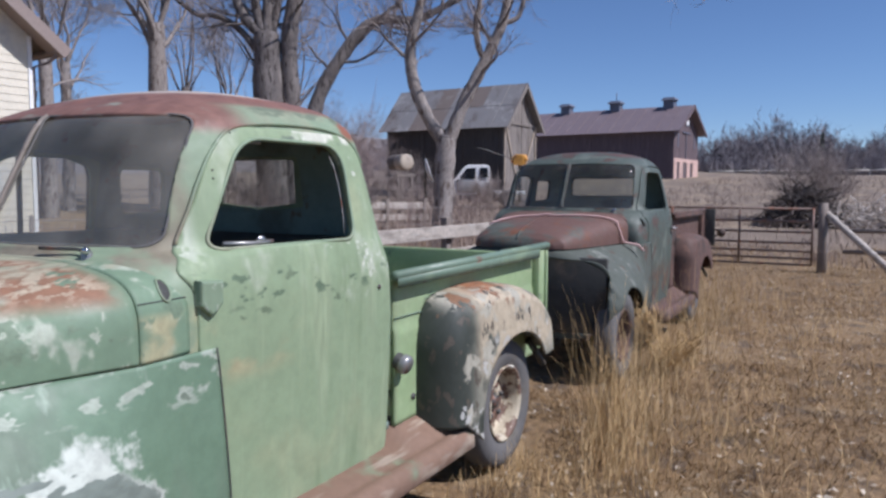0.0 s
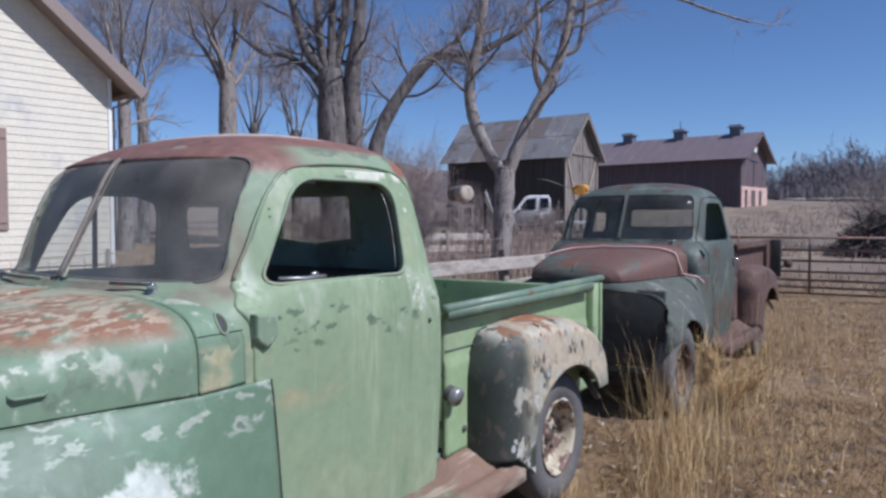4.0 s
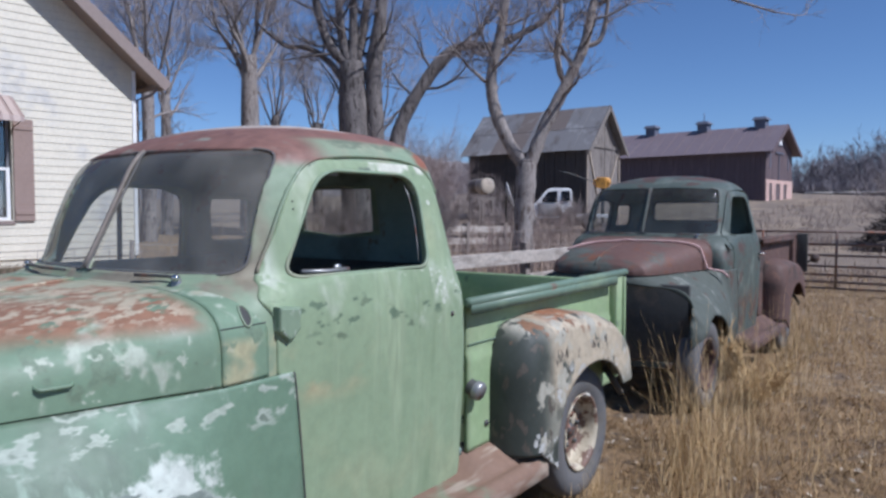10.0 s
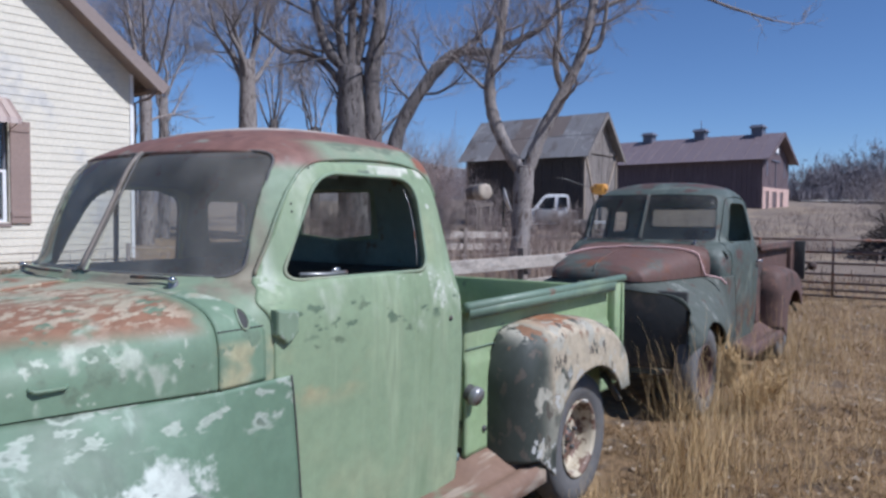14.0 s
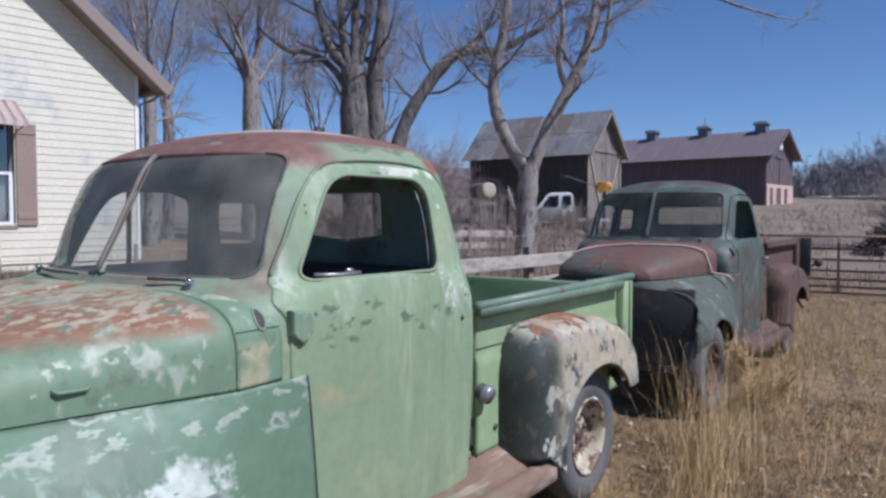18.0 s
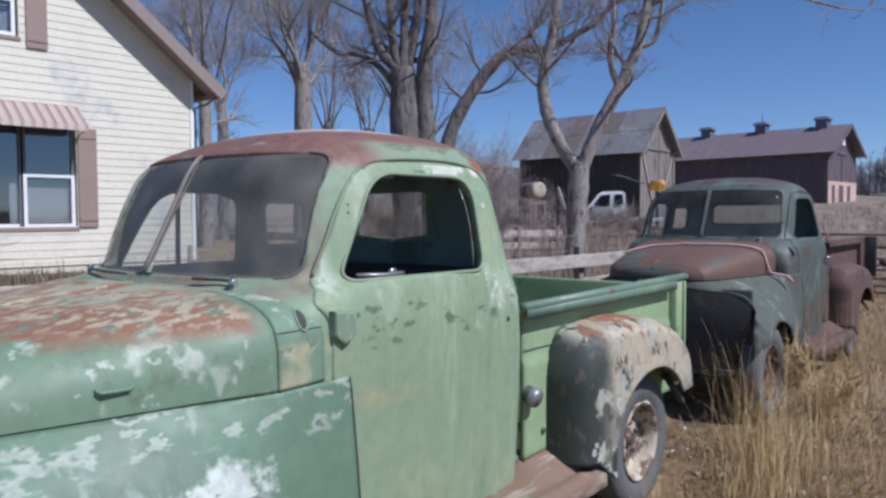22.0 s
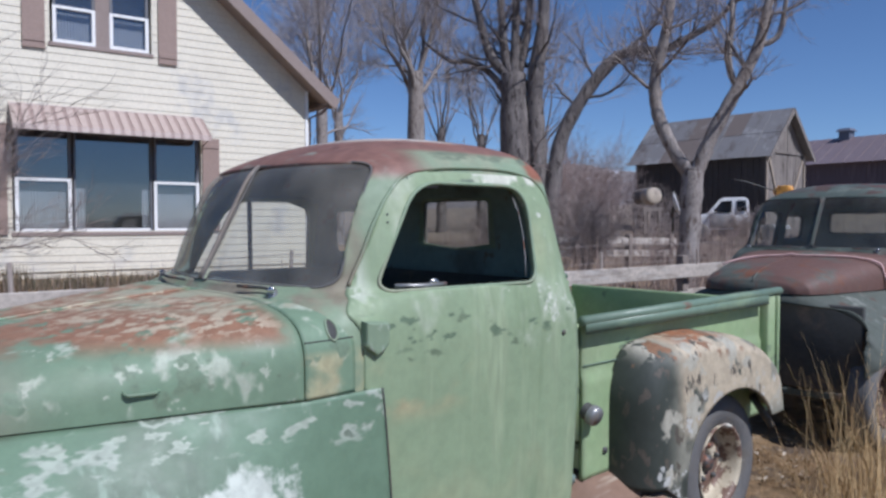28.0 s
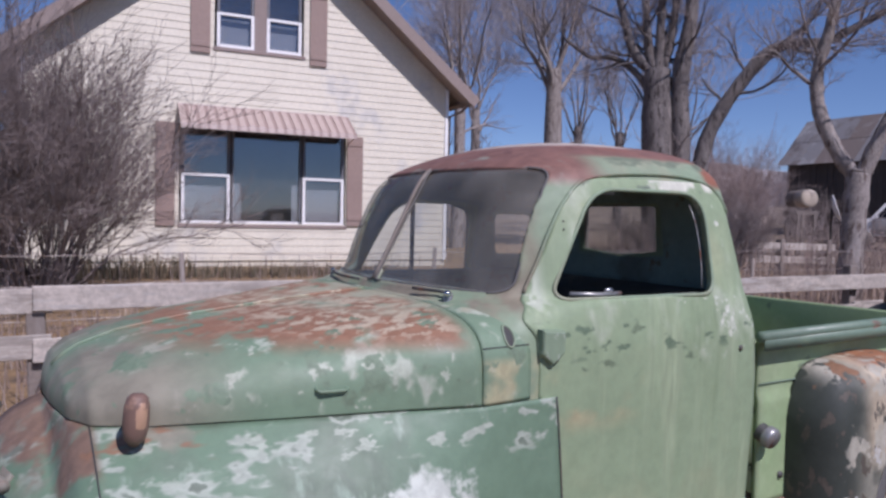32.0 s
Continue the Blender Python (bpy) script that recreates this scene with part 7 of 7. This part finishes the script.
M["ash_stick"] = straw("pale_sticks", (0.30, 0.25, 0.21), (0.62, 0.56, 0.50))
M["dark_stick"] = straw("dark_sticks", (0.05, 0.042, 0.038), (0.14, 0.11, 0.095))
for nm, cx, cy, n, sx, sy, hh, mm, lab in (("brush_pile", 22.8, -0.45, 1500, 1.0, 1.1, 1.1, "dark_stick", "dark heap of cut branches behind the gate"), ("branch_pile", 22.6, -1.9, 420, 0.8, 1.5, 0.75, "ash_stick", "pale tangle of split branches behind the gate")):
    ww = Wood(77)
    RR = random.Random(n)
    for _ in range(n):
        a, q = RR.uniform(0, 6.3), RR.random() ** 0.6
        x, y = cx + sx * q * math.cos(a), cy + sy * q * math.sin(a)
        z = ground_at(x, y) + hh * (1 - q * q) * RR.random() + 0.05
        d = Vector((RR.gauss(0, 1), RR.gauss(0, 1), RR.gauss(0.15, 0.45))).normalized()
        p, l_ = Vector((x, y, z)), RR.uniform(0.18, 0.55)
        ww.limb([p - d * l_, p + Vector((0, 0, RR.gauss(0, 0.05))), p + d * l_], RR.uniform(0.008, 0.026), 0.006, 5, True)
    me = bpy.data.meshes.new(nm)
    me.from_pydata(ww.tv, [], ww.tf)
    me.materials.append(M[mm])
    tagged(new(nm, me), lab, "brush pile", kind="stuff")

# more thicket round the barn and the fence
for seed, x, y, n, h in ((51, 19.5, 14.6, 34, 3.4), (52, 22.5, 16.5, 34, 3.8), (53, 25.0, 20.0, 30, 4.2), (54, 18.2, 12.4, 26, 2.4), (55, 13.6, 7.4, 12, 1.3), (56, 16.2, 7.6, 12, 1.2), (57, 9.2, 8.4, 12, 1.4), (58, 19.5, 9.0, 12, 1.4), (59, 8.2, 6.2, 10, 1.0)):
    w = Wood(seed)
    R = random.Random(seed)
    for _ in range(n):
        a, s = R.uniform(0, 2 * math.pi), h / 3.0
        w.grow(Vector((x + 0.35 * s * math.cos(a), y + 0.35 * s * math.sin(a), gz(x, y))), Vector((math.cos(a) * 0.7 * R.random(), math.sin(a) * 0.7 * R.random(), 1)), h * R.uniform(0.35, 0.55), 0.02 * s, 3 if h > 3 else 2, 0.0, 0.6, 0.14, 3)
    w.done((x, y, ground_at(x, y)), "thicket of bare reddish-grey stems near the barn", M["far_twig"], M["far_twig"], "bush", "bare_bush", "bare shrubs")

bf = thing("board_fence", (13.5, 8.75, ground_at(13.5, 8.75)), "low grey board fence standing in the weeds", "fence")
for k in range(4):
    part("board_post", box(-2.0 + 1.3 * k - 0.05, -1.9 + 1.3 * k, 0.45 - 0.33 * k - 0.05, 0.55 - 0.33 * k, -0.2, 0.95, 0.008), M["post"], bf, "", False)
for z in (0.50, 0.80):
    part("board_rail", box(-2.1, 2.15, -0.015, 0.015, z - 0.08, z + 0.08, 0.006, pose(0, -0.08, 0, 0, 1.0, -14)), M["plank"], bf, "", False)

# ---- far field, woods and hills ----
M["pale_rail"] = mat("pale_field_fence", (0.5, 0.47, 0.42), [], 0.9)
ff = thing("field_fence", (86, 0, ground_at(86, 0) - 0.45), "pale far fence line across the field", "fence")
for k in range(34):
    y0, y1 = 12 - k * 2.6, 12 - (k + 1) * 2.6
    part("field_rail", tube([(0, y0, 0.95), (0, y1, 0.95)], 0.10, 6), M["pale_rail"], ff)
    part("field_post", box(-0.08, 0.08, y0 - 0.08, y0 + 0.08, -0.5, 1.1), M["pale_rail"], ff, "", False)
RR = random.Random(90)
V, F = [], []


def strip(p, q, w):
    k, side = len(V), (q - p).cross(Vector((RR.gauss(0, 1), RR.gauss(0, 1), RR.gauss(0, 1)))).normalized() * w
    V.extend([tuple(p - side), tuple(p + side), tuple(q)])
    F.append((k, k + 1, k + 2))


for k in range(2600):
    y = RR.uniform(-95, 15) if k < 2200 else RR.uniform(12, 90)
    x = RR.uniform(97, 140)
    g = ground_at(x, y) - 0.2
    h = RR.uniform(3.6, 6.4) * (1.1 if x > 115 else 0.7) * (1.0 + 0.22 * math.sin(y * 0.21) + 0.12 * math.sin(y * 0.83))
    top = Vector((x + RR.gauss(0, 0.4), y + RR.gauss(0, 0.4), g + h))
    base = Vector((x, y, g))
    strip(base, top, 0.09)
    for _ in range(16):
        t = RR.uniform(0.1, 0.97)
        a = base.lerp(top, t)
        reach = h * 0.26 * (1.15 - t)
        b = a + Vector((RR.gauss(0, reach), RR.gauss(0, reach), abs(RR.gauss(0.4, 0.25)) * h * 0.26))
        strip(a, b, 0.04)
        for _ in range(6):
            c = a.lerp(b, RR.uniform(0.15, 1))
            strip(c, c + Vector((RR.gauss(0, 0.45), RR.gauss(0, 0.45), RR.gauss(0.45, 0.4))), 0.028)
for k in range(3400):
    x, y = RR.uniform(92, 99), RR.uniform(-95, 60)
    p = Vector((x, y, ground_at(x, y) - 0.1))
    for _ in range(12):
        strip(p, p + Vector((RR.gauss(0, 0.7), RR.gauss(0, 0.7), RR.uniform(0.6, 2.2))), 0.045)
me = bpy.data.meshes.new("far_woods")
me.from_pydata(V, [], F)
me.materials.append(straw("far_wood_bark", (0.155, 0.138, 0.15), (0.255, 0.228, 0.238)))
tagged(new("far_woods", me), "grey leafless woods beyond the field", "woods", kind="stuff")
M["needles"] = straw("dark_needles", (0.03, 0.04, 0.03), (0.07, 0.085, 0.06))
for x, y, h in ((108, 1.5, 5.6), (106, -13.0, 6.0), (112, 6.0, 5.0), (104, -24, 5.8)):
    RR = random.Random(int(h * 10))
    t = thing("conifer", (x, y, ground_at(x, y)), "dark narrow conifer among bare woods", "tree", "conifers")
    part("trunk", tube([(0, 0, -0.2), (0, 0, h * 0.9)], [0.18, 0.04], 7), M["bark"], t)
    V, F = [], []
    for _ in range(900):
        z = h * (0.08 + 0.92 * RR.random() ** 1.1)
        r = (h - z) * 0.24 * RR.uniform(0.3, 1.1)
        a = RR.uniform(0, 6.3)
        c, s = math.cos(a), math.sin(a)
        k = len(V)
        V += [(c * r * 0.3, s * r * 0.3, z), (c * r - s * 0.22, s * r + c * 0.22, z - 0.25), (c * r * 1.15, s * r * 1.15, z - 0.38), (c * r + s * 0.22, s * r - c * 0.22, z - 0.25)]
        F.append((k, k + 1, k + 2, k + 3))
    part("crown", raw(V, F), M["needles"], t, "", False)
M["hill"] = mat("snowy_hillside", (0.20, 0.175, 0.165), [((0.72, 0.74, 0.78), 0.035, 0.54, 0.60, ("z", 22, 40), None), ((0.13, 0.115, 0.11), 0.12, 0.5, 0.62, None, None)], 0.95, bump=0, fine_scale=0.3, fine=0.3)
V, F = [], []
nx, ny = 70, 16
for i in range(nx):
    az = radians(-50 + 150 * i / (nx - 1))
    for j in range(ny):
        d = 260 + 34 * j
        rise = 46 * math.exp(-((math.degrees(az) - 42) / 17) ** 2) + 13
        z = (rise + 13 * noise.noise(Vector((az * 6, d * 0.012, 2))) + 5 * noise.noise(Vector((az * 24, d * 0.04, 7)))) * (j / (ny - 1)) ** 1.2 + ground_z(150, 0) * 1.0
        V.append((d * math.cos(az), d * math.sin(az), z))
for i in range(nx - 1):
    for j in range(ny - 1):
        F.append((i * ny + j, (i + 1) * ny + j, (i + 1) * ny + j + 1, i * ny + j + 1))
me = bpy.data.meshes.new("backdrop_hills")
me.from_pydata(V, [], F)
me.polygons.foreach_set("use_smooth", [True] * len(me.polygons))
me.materials.append(M["hill"])
tagged(new("backdrop_hills", me), "far brown hills with patches of snow", "hills", kind="structure")

# ---- house siding, course by course ----
course = 0.148
z = 0.56
while z < PEAK - 0.15:
    top = min(z + course, PEAK - 0.05)
    lim = W / 2 if z < rake(0) else (PEAK - z) / SLOPE
    a, b = -W / 2 - lim + 0.015, -W / 2 + lim - 0.065 * (z < 4.3)
    cuts = [(a, b)]
    for s0, s1, z0, z1 in OPEN:
        if z + course * 0.5 > z0 and z + course * 0.5 < z1:
            cuts = [(p, q) for p0, q0 in cuts for p, q in ((p0, min(q0, s0)), (max(p0, s1), q0)) if q - p > 0.05]
    for p, q in cuts:
        cutp = (top - z) / SLOPE if z >= rake(0) and p == a else 0.0
        cutq = (top - z) / SLOPE if z >= rake(0) and q == b else 0.0
        bm = raw([(p, -0.014, z), (q, -0.014, z), (q - cutq, -0.004, top + 0.004), (p + cutp, -0.004, top + 0.004), (p, 0.015, z), (q, 0.015, z), (q - cutq, 0.015, top), (p + cutp, 0.015, top)],
                 [(0, 1, 2, 3), (0, 4, 5, 1), (1, 5, 6, 2), (3, 7, 4, 0), (3, 2, 6, 7)])
        hpart("siding_board", bm, M["siding"])
    z += course
